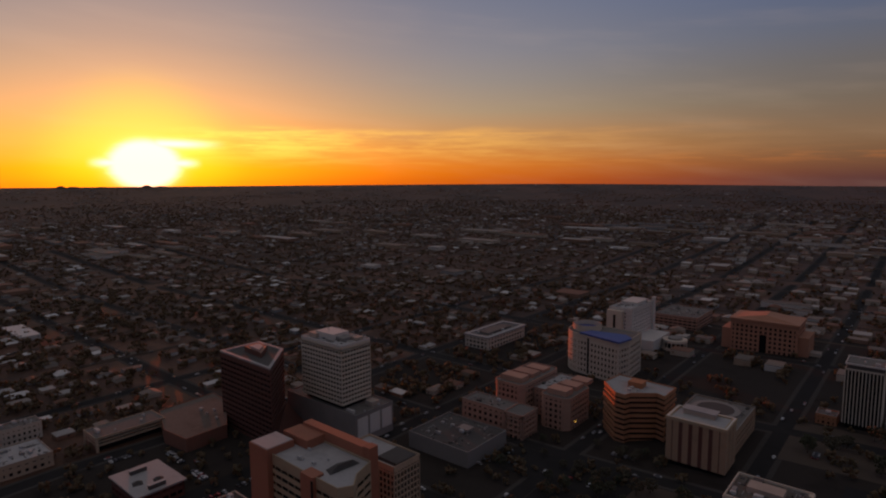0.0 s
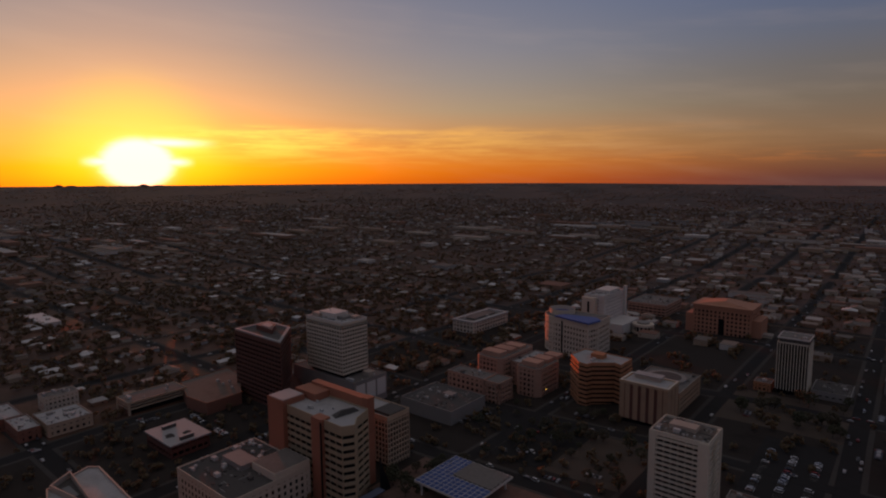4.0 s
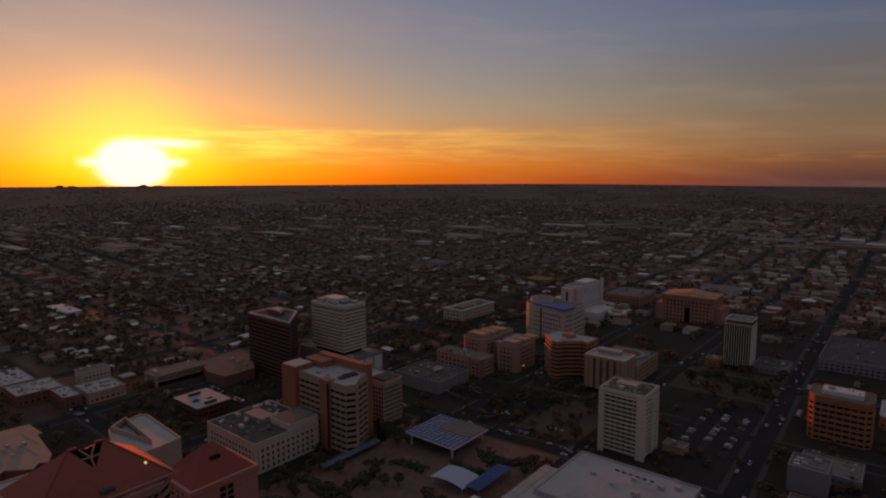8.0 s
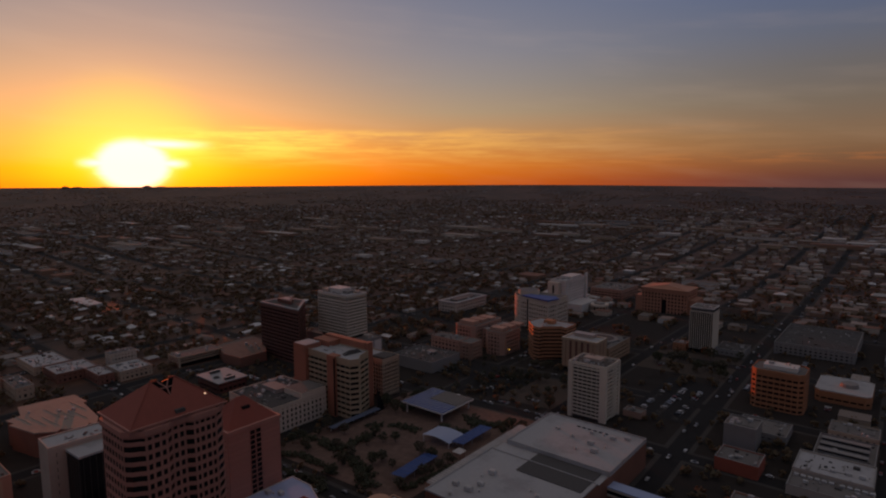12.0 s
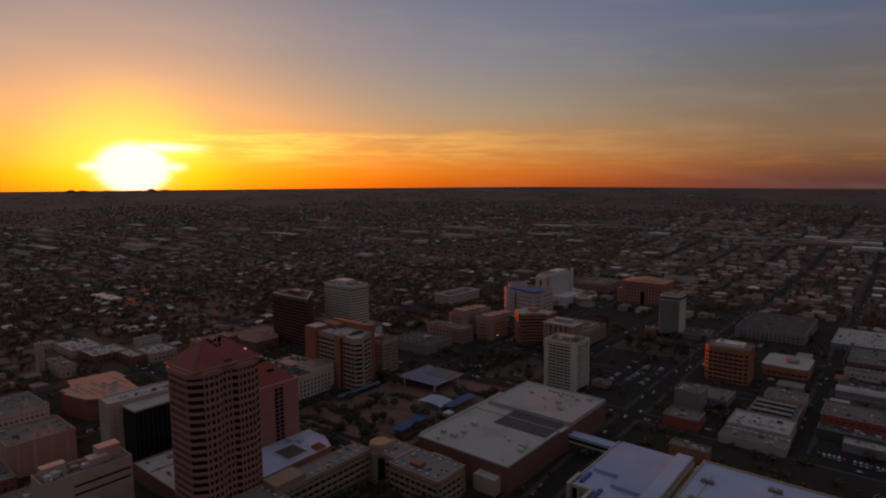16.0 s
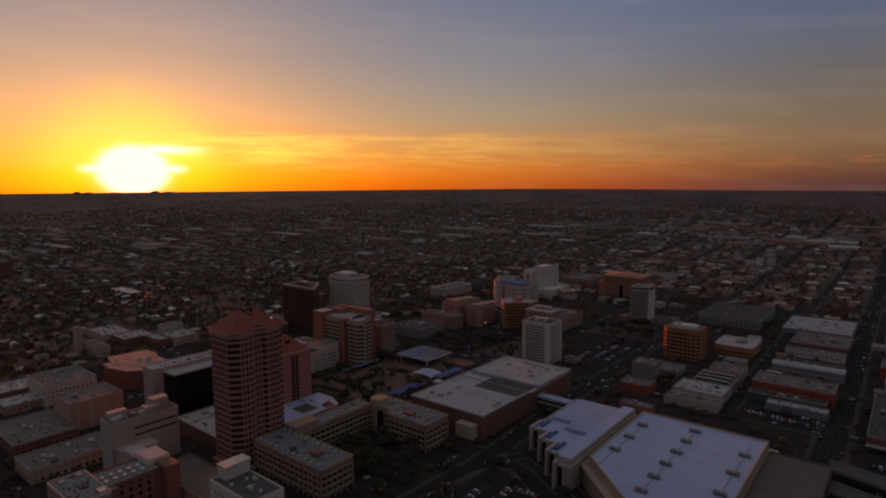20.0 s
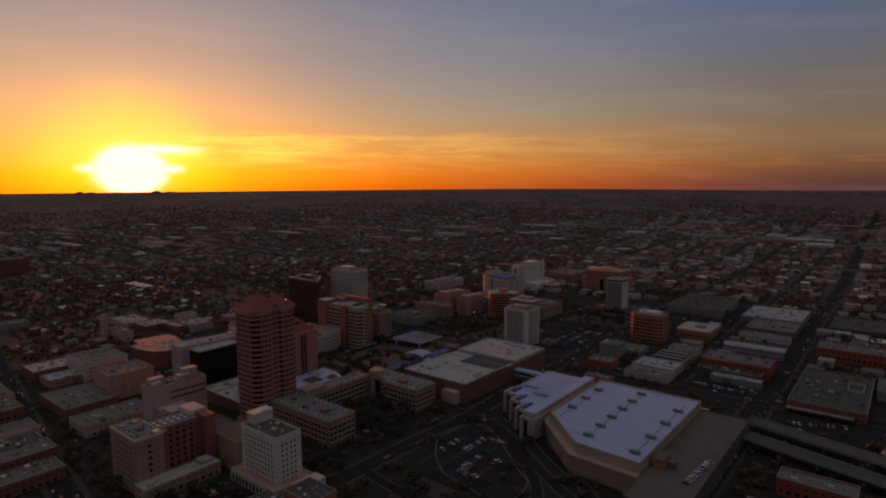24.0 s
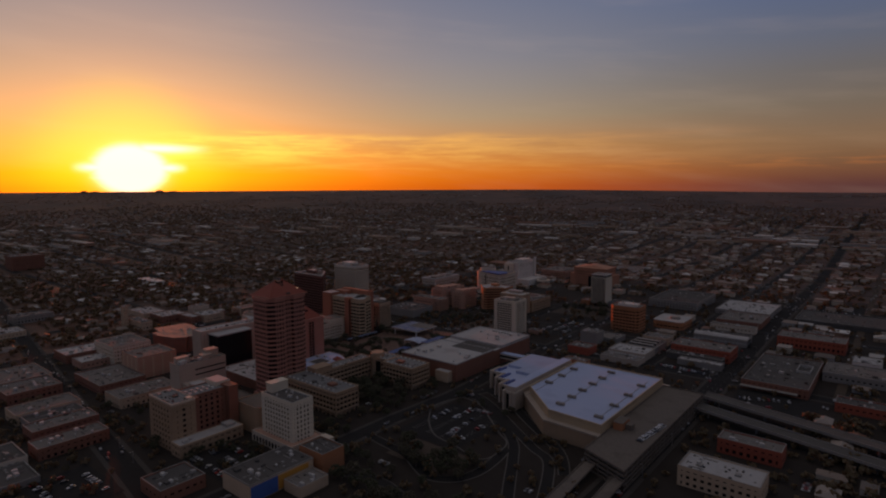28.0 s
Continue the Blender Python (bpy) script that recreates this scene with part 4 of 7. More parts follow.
# -- parking garage --
def garage():
    b, pts = poly("parking_garage", [(347, -11), (381, -26), (381, 150), (347, 150)], 15, "open-sided concrete parking garage with cars on its top deck", "garage")
    part("core", prism(inset(pts, 3.0), -1, 12.5), M_TARROOF, b)
    for i in range(5):
        part("deck", prism(pts, 3.1 * i + 0.2, 3.1 * i + 0.7), M_DECK, b)
        part("rail", ring(bmesh.new(), pts, 0.3, 3.1 * i + 0.7, 3.1 * i + 1.7), M_DECK, b)
    me = mesh_of("column", boxes((-0.4, 0.4, -0.4, 0.4, -1, 13)), M_DECK)
    n = len(pts)
    for e in range(n):
        (xa, ya), (xb, yb) = pts[e], pts[(e + 1) % n]
        l = math.hypot(xb - xa, yb - ya)
        for i in range(int(l / 9)):
            t = (i + 0.5) * 9 / l
            q = Vector((xa + (xb - xa) * t, ya + (yb - ya) * t)) * 0.992
            part("column", me, M_DECK, b, at=(q.x, q.y, 0))
    X = lambda x: x - b.location.x
    Y = lambda y: y - b.location.y
    sh = part("stair_house", boxes((X(349), X(356), Y(33), Y(47), 13, 18.5)), M_ORANGE, b, "orange-brown stair house")
    part("door", boxes((X(355.9), X(356.1), Y(39), Y(40.2), 13.1, 15.3)), M_DARK, sh)
    part("cap", boxes((X(348.8), X(356.2), Y(32.8), Y(47.2), 18.5, 18.8)), M_DECK, sh)
    part("stair_house", boxes((X(356.3), X(361), Y(38), Y(44), 13, 17)), M_DECK, b)
    part("dark_hatch", boxes((X(350), X(355), Y(48), Y(52), 13.1, 13.5)), M_TARROOF, b)
    for i, x in enumerate((353, 376)):
        r = thing("ramp", x, -60, gz(x, -60), "sloping concrete garage ramp with low walls", "ramp")
        bm = bmesh.new()
        for s in (-1, 1):
            box_bm(bm, s * 4.2 - 0.2, s * 4.2 + 0.2, -40, 45, 0.5, 1.4)
        box_bm(bm, -4.2, 4.2, -40, 45, -0.2, 0.5)
        for v in bm.verts:
            v.co.z += (v.co.y + 40) / 85 * 6.0
        part("ramp_deck", bm, M_DECK, r)
    return b


garage()


# -- the raised road --
def overpass():
    b = thing("overpass", 450, 130, 9, "raised grey concrete road on round pillars", "bridge")
    for dy, w0 in ((18, 7.0), (-14, 7.0)):
        bm = bmesh.new()
        for s0, s1, z0, z1 in ((-w0, w0, 6.4, 7.6), (-w0, -w0 + 0.4, 7.6, 8.6), (w0 - 0.4, w0, 7.6, 8.6)):
            box_bm(bm, -72, 520, s0, s1, z0, z1)
        for v in bm.verts:
            v.co.y += -v.co.x * 0.27 + dy
        part("road_deck", bm, M_GREY, b)
        bm = boxes((-72, 520, -w0 + 0.6, w0 - 0.6, 7.6, 7.66))
        for v in bm.verts:
            v.co.y += -v.co.x * 0.27 + dy
        part("road_surface", bm, M_OLDROAD, b)
        for i in range(15):
            x = -60 + i * 38
            bm = bmesh.new()
            bmesh.ops.create_cone(bm, cap_ends=True, segments=12, radius1=0.9, radius2=0.9, depth=8, matrix=Matrix.Translation((x, -x * 0.27 + dy, 2.6)))
            part("pillar", bm, M_GREY, b)
    return b


overpass()
# -- white apartment tower --
def apartment_tower():
    b = building("apartment_tower", 91, 123, 259, 286, "white concrete apartment tower with long balconies", "tower")
    w, d = 16.0, 13.5
    pts = rect(w, d)
    walls(b, pts, 3, 45, 14, 4.0, M_IVORY, 0.42, 0.07, 0.9, panes=126, head=1.0)
    for x0, x1 in ((-w - 0.3, -w + 3.6), (w - 5.4, w + 0.3)):
        part("corner_pylon", boxes((x0, x1, -d - 0.3, -d + 2.0, 0, 46)), M_IVORY, b)
    part("corner_pylon", boxes((w - 2.0, w + 0.32, d - 3, d + 0.3, 0, 46)), M_IVORY, b)
    slab = mesh_of("balcony", boxes((-11.5, 12.2, -0.7, 0, 0, 0.22)), M_IVORY)
    rail = mesh_of("railing", boxes((-11.5, 12.2, -0.7, -0.62, 0.22, 0.75)), M_IVORY)
    for f in range(14):
        part("railing", rail, M_IVORY, part("balcony", slab, M_IVORY, b, at=(-1, -d, 3.2 + f * 3.0)))
    me = mesh_of("balcony", boxes((0, 1.0, -4, 4, 0, 0.25), (0.9, 1.0, -4, 4, 0.25, 1.1)), M_IVORY)
    for f in range(14):
        part("balcony", me, M_IVORY, b, at=(w, 1, 3 + f * 3.0))
    part("base_storey", boxes((-w + 1, w - 1, -d + 1, d - 1, -1, 3.2)), M_TARROOF, b)
    flat_roof(b, pts, 45.4, M_IVORY, M_DECK, 1.2)
    part("penthouse", boxes((-9, 6, -2, 6, 45.4, 48.0)), M_PUTTY, b)
    clutter(b, -w + 1.5, w - 1.5, -d + 1.5, d - 1.5, 45.4, 4, 20)
    vents(b, -14, 14, -11, -5, 45.4, 6, 2)
    simple("kiosk", 127, 142, 285, 296, 4, M_ROSE, M_GRAVEL, "small rose-walled annexe beside the apartment tower", 0, nv=1)


apartment_tower()


# -- slab tower with white fins --
def fin_tower():
    b = building("fin_tower", 112.5, 137, 507, 532, "pale slab tower with tight vertical fins", "tower")
    w, d = 12.2, 12.5
    pts = rect(w, d)
    walls(b, pts, 4, 47, 12, 2.4, M_IVORY, 0.0, 0.3, 0.6, bays=[11, 0, 0, 11], head=1.2)
    part("top_storey", boxes((-w + 1, w - 1, -d + 1, d - 1, 47, 50)), M_TARROOF, b)
    flat_roof(b, pts, 50.4, M_WHITE, M_GRAVEL, 0.8)
    part("base_storey", boxes((-w + 2, w - 2, -d + 2, d - 2, -1, 4)), M_GLASS, b)
    vents(b, -8, 8, -8, 8, 50.4, 3, 8)
    simple("low_block", 139, 168, 512, 545, 6, M_GREY, M_TARROOF, "low dark block beside the slab tower", 1, 5, nv=2)
    simple("low_block", 96, 110, 505, 520, 7, M_ORANGE, M_GRAVEL, "small orange brick block beside the slab tower", 2, 4, nv=1)


fin_tower()


def chamfer(x0, x1, y0, y1, c):
    return [(x0 + c, y0), (x1 - c, y0), (x1, y0 + c), (x1, y1 - c), (x1 - c, y1), (x0 + c, y1), (x0, y1 - c), (x0, y0 + c)]


def brick_office():
    b, pts = poly("brick_office", chamfer(202, 241, 372, 402, 4), 33, "orange brick office block with dark ribbon windows")
    walls(b, pts, -1, 32, 8, 4.5, M_ORANGE, 0.52, 0.14, 0.6, panes=160, head=2.4)
    flat_roof(b, pts, 32.4, M_ORANGE, M_GRAVEL, 1.0)
    part("penthouse", boxes((-12, 13, -6, 7, 32.4, 35.5)), M_WHITE, b, "white roof plant")
    vents(b, -12, 12, -4, 4, 35.5, 6, 5)
    b, pts = poly("low_office", chamfer(243, 283, 420, 466, 4), 10, "low orange brick office with a white roof")
    walls(b, pts, -1, 10, 2, 5, M_ORANGE, 0.7, 0.2, 0.5)
    flat_roof(b, pts, 10.4, M_WHITE, M_MEMBRANE, 0.6)
    bm = bmesh.new()
    bmesh.ops.create_cone(bm, cap_ends=True, segments=18, radius1=7, radius2=6.4, depth=3.2, matrix=Matrix.Translation((3, 0, 12)))
    part("roof_drum", bm, M_GREY, b)


brick_office()


def pier_office():
    b = building("pier_office", 27, 65, 370, 394, "sandstone office with broad piers and deep dark slots")
    w, d = 19.0, 12.0
    pts = rect(w, d)
    walls(b, pts, 4, 32.6, 1, 6, M_OCHRE, 0.0, 0.6, 1.8, glass=M_DARK, bays=[6, 2, 6, 2], head=0.5)
    part("top_band", ring(bmesh.new(), inset(pts, -0.4), 2.4, 32.4, 34.4), M_SAND, b)
    part("base_storey", boxes((-w + 2, w - 2, -d + 2, d - 2, -1, 4)), M_GLASS, b)
    flat_roof(b, inset(pts, 0.3), 33.6, M_WHITE, M_MEMBRANE, 0.9, 0.8)
    part("penthouse", boxes((-12, 8, 1, 9, 33.4, 37.0)), M_PUTTY, b)
    part("roof_slab", boxes((-13, 9, 0.4, 9.6, 37.0, 37.5)), M_MEMBRANE, b)
    # brick neighbour with a folded front
    b, pts = poly("brick_tower", [(-34, 405), (-17, 387), (-9, 386), (-7, 392), (8, 404), (15, 401), (15, 425), (-31, 428)], 37, "orange-tan office tower with jutting floors and ribbon windows")
    for i in range(9):
        part("band", prism(inset(pts, -0.4 if i % 2 else 0.0), i * 4.0, i * 4.0 + 2.1), M_BURNT, b)
    part("core", prism(inset(pts, 0.8), -1, 36), M_GLASS, b)
    part("top_band", prism(pts, 35.5, 37.4), M_BURNT, b)
    flat_roof(b, pts, 37.8, M_BURNT, M_MEMBRANE, 0.8)
    part("penthouse", boxes((-6, 5, 0, 9, 37.6, 42)), M_ORANGE, b, "orange roof house")
    vents(b, -14, 8, -10, -2, 37.7, 5, 11)
    b = simple("long_block", 18, 62, 406, 464, 19, M_OCHRE, M_GRAVEL, "long tan block with a ring-shaped roof well", 5, 5, nv=8)
    bm = bmesh.new()
    bmesh.ops.create_cone(bm, cap_ends=True, segments=24, radius1=17, radius2=17, depth=2.4, matrix=Matrix.Translation((0, 4, 20.2)))
    part("roof_ring", bm, M_GREY, b)
    bm = bmesh.new()
    bmesh.ops.create_cone(bm, cap_ends=True, segments=24, radius1=13, radius2=13, depth=0.5, matrix=Matrix.Translation((0, 4, 21.3)))
    part("roof_well", bm, M_TARROOF, b)


pier_office()


def white_grid_tower():
    b = building("white_tower", -231, -181, 262, 292, "white office tower with a fine window grid", "tower")
    w, d = 25.0, 15.0
    pts = rect(w, d)
    walls(b, pts, 27, 73, 13, 3.4, M_IVORY, 0.46, 0.24, 0.35, panes=260, bays=[14, 10, 14, 10], head=3.0)
    flat_roof(b, pts, 73.4, M_WHITE, M_MEMBRANE, 1.2)
    part("penthouse", boxes((-16, 6, -7, 9, 73.4, 78.5)), M_WHITE, b)
    part("penthouse", boxes((6, 14, -4, 6, 73.4, 76)), M_GREY, b)
    for i, (x, y) in enumerate(((-12, 2), (-4, -3), (2, 5), (10, 0))):
        part("antenna", boxes((x - 0.12, x + 0.12, y - 0.12, y + 0.12, 76, 84 - i)), M_STEEL, b)
    part("base_storey", boxes((-w + 3, w - 3, -d + 3, d - 3, 22, 27)), M_GLASS, b)
    for x0, x1, y0, y1, h in ((-22, -12, -10, -3, 77), (15, 21, 4, 11, 76), (-4, 3, 9.5, 13, 75.5)):
        part("roof_house", boxes((x0, x1, y0, y1, 73.4, h)), M_PUTTY, b)
    clutter(b, -w + 2, w - 2, -d + 2, d - 2, 73.4, 12, 14)
    p = building("tower_podium", -250, -164, 260, 299, "wide grey podium with pale panels under the white tower")
    pts = rect(43, 19.5)
    part("wall", prism(pts, -1, 23), M_GREY, p)
    flat_roof(p, pts, 23.4, M_GREY, M_GRAVEL, 1.0)
    panel = mesh_of("wall_panel", boxes((0, 0.3, -5.2, 5.2, 6, 21)), M_WHITE)
    for k in range(3):
        part("wall_panel", panel, M_WHITE, p, at=(43, -12.5 + k * 12.5, 0))
    vents(p, 28, 40, -16, 16, 23.4, 6, 71)
    part("roof_house", boxes((30, 38, 2, 10, 23.4, 27)), M_PUTTY, p)


white_grid_tower()


def dark_tower():
    b, pts = poly("dark_tower", [(-282, 219), (-209, 218), (-246, 255), (-282, 255)], 63, "dark brown wedge-shaped office tower with a white roof edge", "tower")
    walls(b, pts, 0, 61, 15, 5, M_DARK, 0.5, 0.1, 0.5, panes=150, head=2)
    part("roof_edge", ring(bmesh.new(), pts, 2.6, 61, 62.4), M_MEMBRANE, b, "white flat roof edge")
    part("roof", prism(inset(pts, 2.5), 60.4, 61.3), M_TARROOF, b)
    part("penthouse", prism([(-22, -4), (6, -6), (-8, 8), (-22, 10)], 61, 65.5), M_DARK, b)
    part("penthouse_roof", prism([(-18, -2), (-2, -3), (-9, 5), (-18, 7)], 65.5, 66), M_MEMBRANE, b)
    # spreading foot
    bm = bmesh.new()
    lo = [bm.verts.new(p) for p in ((36, -18, -1), (20, 26, -1), (-2, 26, -1), (0, 18, -1))]
    hi = [bm.verts.new(p) for p in ((34, -17, 18), (4, 16, 18), (0, 18, 18), (2, 16, 18))]
    bm.faces.new(hi)
    for i in range(4):
        bm.faces.new((lo[i], lo[(i + 1) % 4], hi[(i + 1) % 4], hi[i]))
    part("sloped_foot", bm, M_DARK, b)


dark_tower()


# -- city and county building with sawtooth east end --
def city_hall():
    b, pts = poly("city_hall", [(-122, 152), (-70, 151), (-52, 151), (-48, 158), (-55, 166), (-60, 180), (-122, 180)], 50, "sandstone city office tower with terracotta stair shafts")
    walls(b, pts, 2, 48, 11, 6, M_SAND, 0.5, 0.06, 0.6, panes=120, head=2.2)
    X = lambda x: x - b.location.x
    Y = lambda y: y - b.location.y
    flat_roof(b, pts, 48.4, M_SAND, M_MEMBRANE, 1.0)
    b.scale.z = 1.08
    part("stair_shaft", boxes((X(-124), X(-107), Y(148.6), Y(166), 0, 52)), M_SHAFT, b, "terracotta stair shaft")
    part("stair_shaft", boxes((X(-78.5), X(-68.5), Y(149.0), Y(156), 0, 49.6)), M_SHAFT, b, "terracotta stair shaft")
    part("shaft_slot", boxes((X(-70.0), X(-68.3), Y(148.85), Y(149.1), 2, 48)), M_GLASS, b)
    part("end_shaft", boxes((X(-66), X(-61), Y(180.2), Y(186.2), 0, 55.0)), M_SHAFT, b, "terracotta end shaft")
    part("back_wall", boxes((X(-118), X(-66.1), Y(180.1), Y(186), 0, 54.5)), M_SHAFT, b, "tall terracotta back wall")
    part("shaft_roof", boxes((X(-123.4), X(-107.6), Y(149.2), Y(165.4), 52, 52.4)), M_MEMBRANE, b)
    part("roof_house", boxes((X(-120), X(-98), Y(168), Y(180), 48.2, 53)), M_SHAFT, b)
    bm = bmesh.new()
    t0 = [bm.verts.new((X(x), Y(y), 48.5)) for x, y in ((-72, 160), (-66, 158), (-64, 176))]
    t1 = [bm.verts.new((X(x), Y(y), 51.5)) for x, y in ((-68, 164), (-66, 163), (-65, 172))]
    bm.faces.new(t1)
    for i in range(3):
        bm.faces.new((t0[i], t0[(i + 1) % 3], t1[(i + 1) % 3], t1[i]))
    part("skylight", bm, M_TARROOF, b, "three-sided dark skylight")
    vents(b, X(-100), X(-78), Y(158), Y(174), 48.4, 6, 7)
    bm = bmesh.new()
    lo = [bm.verts.new((X(x), Y(y), 0)) for x, y in ((-52, 181), (-46, 176), (-46, 186))]
    hi = bm.verts.new((X(-52), Y(181), 22))
    for i in range(3):
        bm.faces.new((lo[i], lo[(i + 1) % 3], hi))
    part("glass_slope", bm, M_GLASS, b)
    # its lower brick neighbour
    b = building("grid_office", -111, -68, 204, 226, "tan brick office with a stone window grid and white roof")
    w, d = 22.0, 11.0
    pts = rect(w, d)
    walls(b, pts, 3, 36, 9, 3.2, M_TAN, 0.2, 0.28, 0.8, bays=[14, 8, 0, 7], panes=63, head=2)
    flat_roof(b, pts, 36.4, M_TAN, M_MEMBRANE, 1.2)
    part("penthouse", boxes((6, 21.4, -8, 8, 36.2, 38.4)), M_TARROOF, b)
    part("base_storey", boxes((-w + 2, w - 2, -d + 2, d - 2, -1, 3)), M_GLASS, b)
    me = mesh_of("column", boxes((-0.5, 0.5, -0.5, 0.5, -1, 3)), M_TAN)
    for k in range(8):
        part("column", me, M_TAN, b, at=(w - 0.7, -d + 0.7 + k * 2.93, 0))


city_hall()


def courthouse_block():
    b, pts = poly("old_courthouse", [(-139, 93), (-78, 93), (-78, 147), (-139, 147)], 22, "cream stone courthouse with tall dark windows")
    walls(b, pts, 1, 22, 5, 4.2, M_CREAM, 0.42, 0.58, 0.5, panes=90, head=2)
    flat_roof(b, pts, 22.4, M_CREAM, M_TARROOF, 0.9)
    part("penthouse", boxes((-18, 4, -4, 8, 22.4, 26)), M_GREY, b)
    part("raised_wing", boxes((6, 30.2, 2, 26.8, 22.4, 27)), M_CREAM, b, "raised cream wing")
    part("wing_roof", boxes((6.5, 29.7, 2.5, 26.3, 27, 27.2)), M_GRAVEL, b)
    vents(b, -28, 4, -22, 22, 22.4, 26, 21, 1.1)
    clutter(b, -30, 18, -24, 24, 22.4, 5, 18)


courthouse_block()


def cross_roof():
    b = building("dark_pavilion", -240, -195, 117, 145, "dark brick pavilion with a white roof and black rooftop plant")
    w, d = 19.6, 14.4
    pts = rect(w, d)
    walls(b, pts, -1, 10, 2, 5, M_DARK, 0.5, 0.2, 1.2)
    part("roof", prism(inset(pts, -1.2), 10, 11), M_MEMBRANE, b)
    for x0, x1 in ((-13, -10.2), (14.6, 17.4)):
        part("roof_plant", boxes((x0, x1, -6, 4, 11, 13.4)), M_TARROOF, b, "long dark plant housing")
        part("plant_lid", boxes((x0 - 0.1, x1 - 0.7, -6.1, 4.1, 13.4, 13.6)), M_VENT, b, "pale metal lid")
    for x, y in ((3.5, -7.5), (8, 3.5)):
        bm = bmesh.new()
        bmesh.ops.create_cone(bm, cap_ends=True, segments=4, radius1=4.2, radius2=1.0, depth=1.8, matrix=Matrix.Translation((x, y, 11.9)) @ Matrix.Rotation(0.5, 4, "Z"))
        part("roof_plant", bm, M_TARROOF, b, "dark splayed vent hood")


cross_roof()


# -- courts and jail beyond --
def court_group():
    simple("annexe", -134, -78, 286, 333, 11, M_GREY, M_TARROOF, "wide grey annexe with a dark flat roof", 0, nv=6, pent=(-2, 8, 2, 10, 3.0))
    b = simple("library", -268, -234, 526, 606, 14, M_CREAM, M_GRAVEL, "cream stone library with a white flat roof rim", 3, 6, 0.45, 0.45, nv=8, panes=60)
    part("roof_rim", ring(bmesh.new(), rect(18.2, 41.2), 5, 14.4, 15.8), M_MEMBRANE, b)
    part("roof_plant", boxes((-8, 8, -26, 22, 14.4, 16.8)), M_GRAVEL, b)
    # pink justice group
    simple("justice_wing", -132, -90, 348, 368, 19, M_ROSE, M_GRAVEL, "rose stucco office wing with small windows", 4, 5, 0.5, 0.5, nv=3)
    b = building("justice_loggia", -89, -72, 346, 368, "rose office with open stair frames")
    walls(b, rect(8.5, 11), -1, 19, 5, 4.4, M_ROSE, 0.35, 0.3, 2.2, head=1.5)
    flat_roof(b, rect(8.5, 11), 19.4, M_ROSE, M_GRAVEL)
    for nm, x0, x1, y0, y1, h in (("justice_hall", -126, -96, 384, 446, 27), ("justice_hall", -78, -52, 380, 420, 26)):
        b = building(nm, x0, x1, y0, y1, "rose stepped justice building with rounded corner bays")
        w, d = (x1 - x0) / 2, (y1 - y0) / 2
        pts = [(p[0], p[1]) for p in chamfer(-w, w, -d, d, 4)]
        walls(b, pts, -1, h, 6, 4.2, M_ROSE, 0.45, 0.5, 0.4, panes=60)
        flat_roof(b, pts, h + 0.4, M_ROSE, M_GRAVEL)
        if x1 > -60:
            part("wall_lamp", boxes((w - 2.0, w + 0.35, -d + 12, -d + 12.9, 5.6, 6.6)), M_YELLOWLAMP, b, "lit yellow wall lamp")
        for k in range(3):
            part("upper_block", boxes((-w + 4 + k, w - 5, -d + 6 + k * 18, -d + 18 + k * 18, h, h + 5 - k)), M_ROSE, b)
        vents(b, -w * 0.5, w * 0.5, -d * 0.8, d * 0.8, h + 0.4, 4, 31)
    simple("justice_wing", -95, -79, 400, 446, 22, M_ROSE, M_MEMBRANE, "rose justice wing with a pale roof", 5, 5, nv=3)
    # drum-ended court with a blue roof
    arc = [(-137, 566)] + [(-111 + 26 * math.cos(radians(a)), 546 + 25 * math.sin(radians(a))) for a in range(180, 256, 15)] + [(-68, 511), (-65, 530), (-67, 566)]
    b, pts = poly("county_court", arc, 42, "cream court building with a curved end and blue roof band")
    X = lambda x: x - b.location.x
    Y = lambda y: y - b.location.y
    walls(b, pts, 0, 40, 7, 4.4, M_CREAM, 0.52, 0.5, 0.4, panes=150, head=3)
    flat_roof(b, pts, 40.4, M_CREAM, M_GRAVEL, 1.2)
    part("blue_roof", prism([(X(-114), Y(520.5)), (X(-66.5), Y(508.5)), (X(-62.5), Y(530)), (X(-72), Y(540)), (X(-108), Y(534))], 41.7, 43.4), M_BLUE, b, "blue metal mansard")
    part("wall_slot", boxes((X(-104.5), X(-102.5), Y(518.4), Y(522), 2, 39)), M_GLASS, b, "dark glazed slot")
    bm = bmesh.new()
    bmesh.ops.create_cone(bm, cap_ends=False, segments=28, radius1=15, radius2=15, depth=6, matrix=Matrix.Translation((X(-120), Y(550), 43.4)))
    bmesh.ops.create_cone(bm, cap_ends=False, segments=28, radius1=14.3, radius2=14.3, depth=6, matrix=Matrix.Translation((X(-120), Y(550), 43.4)))
    part("ring_screen", bm, M_CREAM, b)
    bm = bmesh.new()
    bmesh.ops.create_cone(bm, cap_ends=True, segments=28, radius1=14.2, radius2=14.2, depth=1, matrix=Matrix.Translation((X(-120), Y(550), 41)))
    part("ring_roof", bm, M_BLUE, b, "blue roof inside the ring")
    b = simple("court_tower", -134, -106, 636, 704, 47, M_WHITE, M_MEMBRANE, "tall pale court tower with stepped roof", 11, 6, 0.6, 0.7, nv=4, panes=80)
    part("upper_block", boxes((-10, 10, -8, 26, 47, 51)), M_WHITE, b)
    part("end_pylon", boxes((13.8, 16.5, 28, 34.5, 0, 53)), M_WHITE, b)
    part("front_block", boxes((-14.6, 4, -40, -33.9, 0, 45)), M_CREAM, b)
    part("window_slot", boxes((-6.5, -3.5, -40.15, -39.9, 6, 40)), M_GLASS, b)
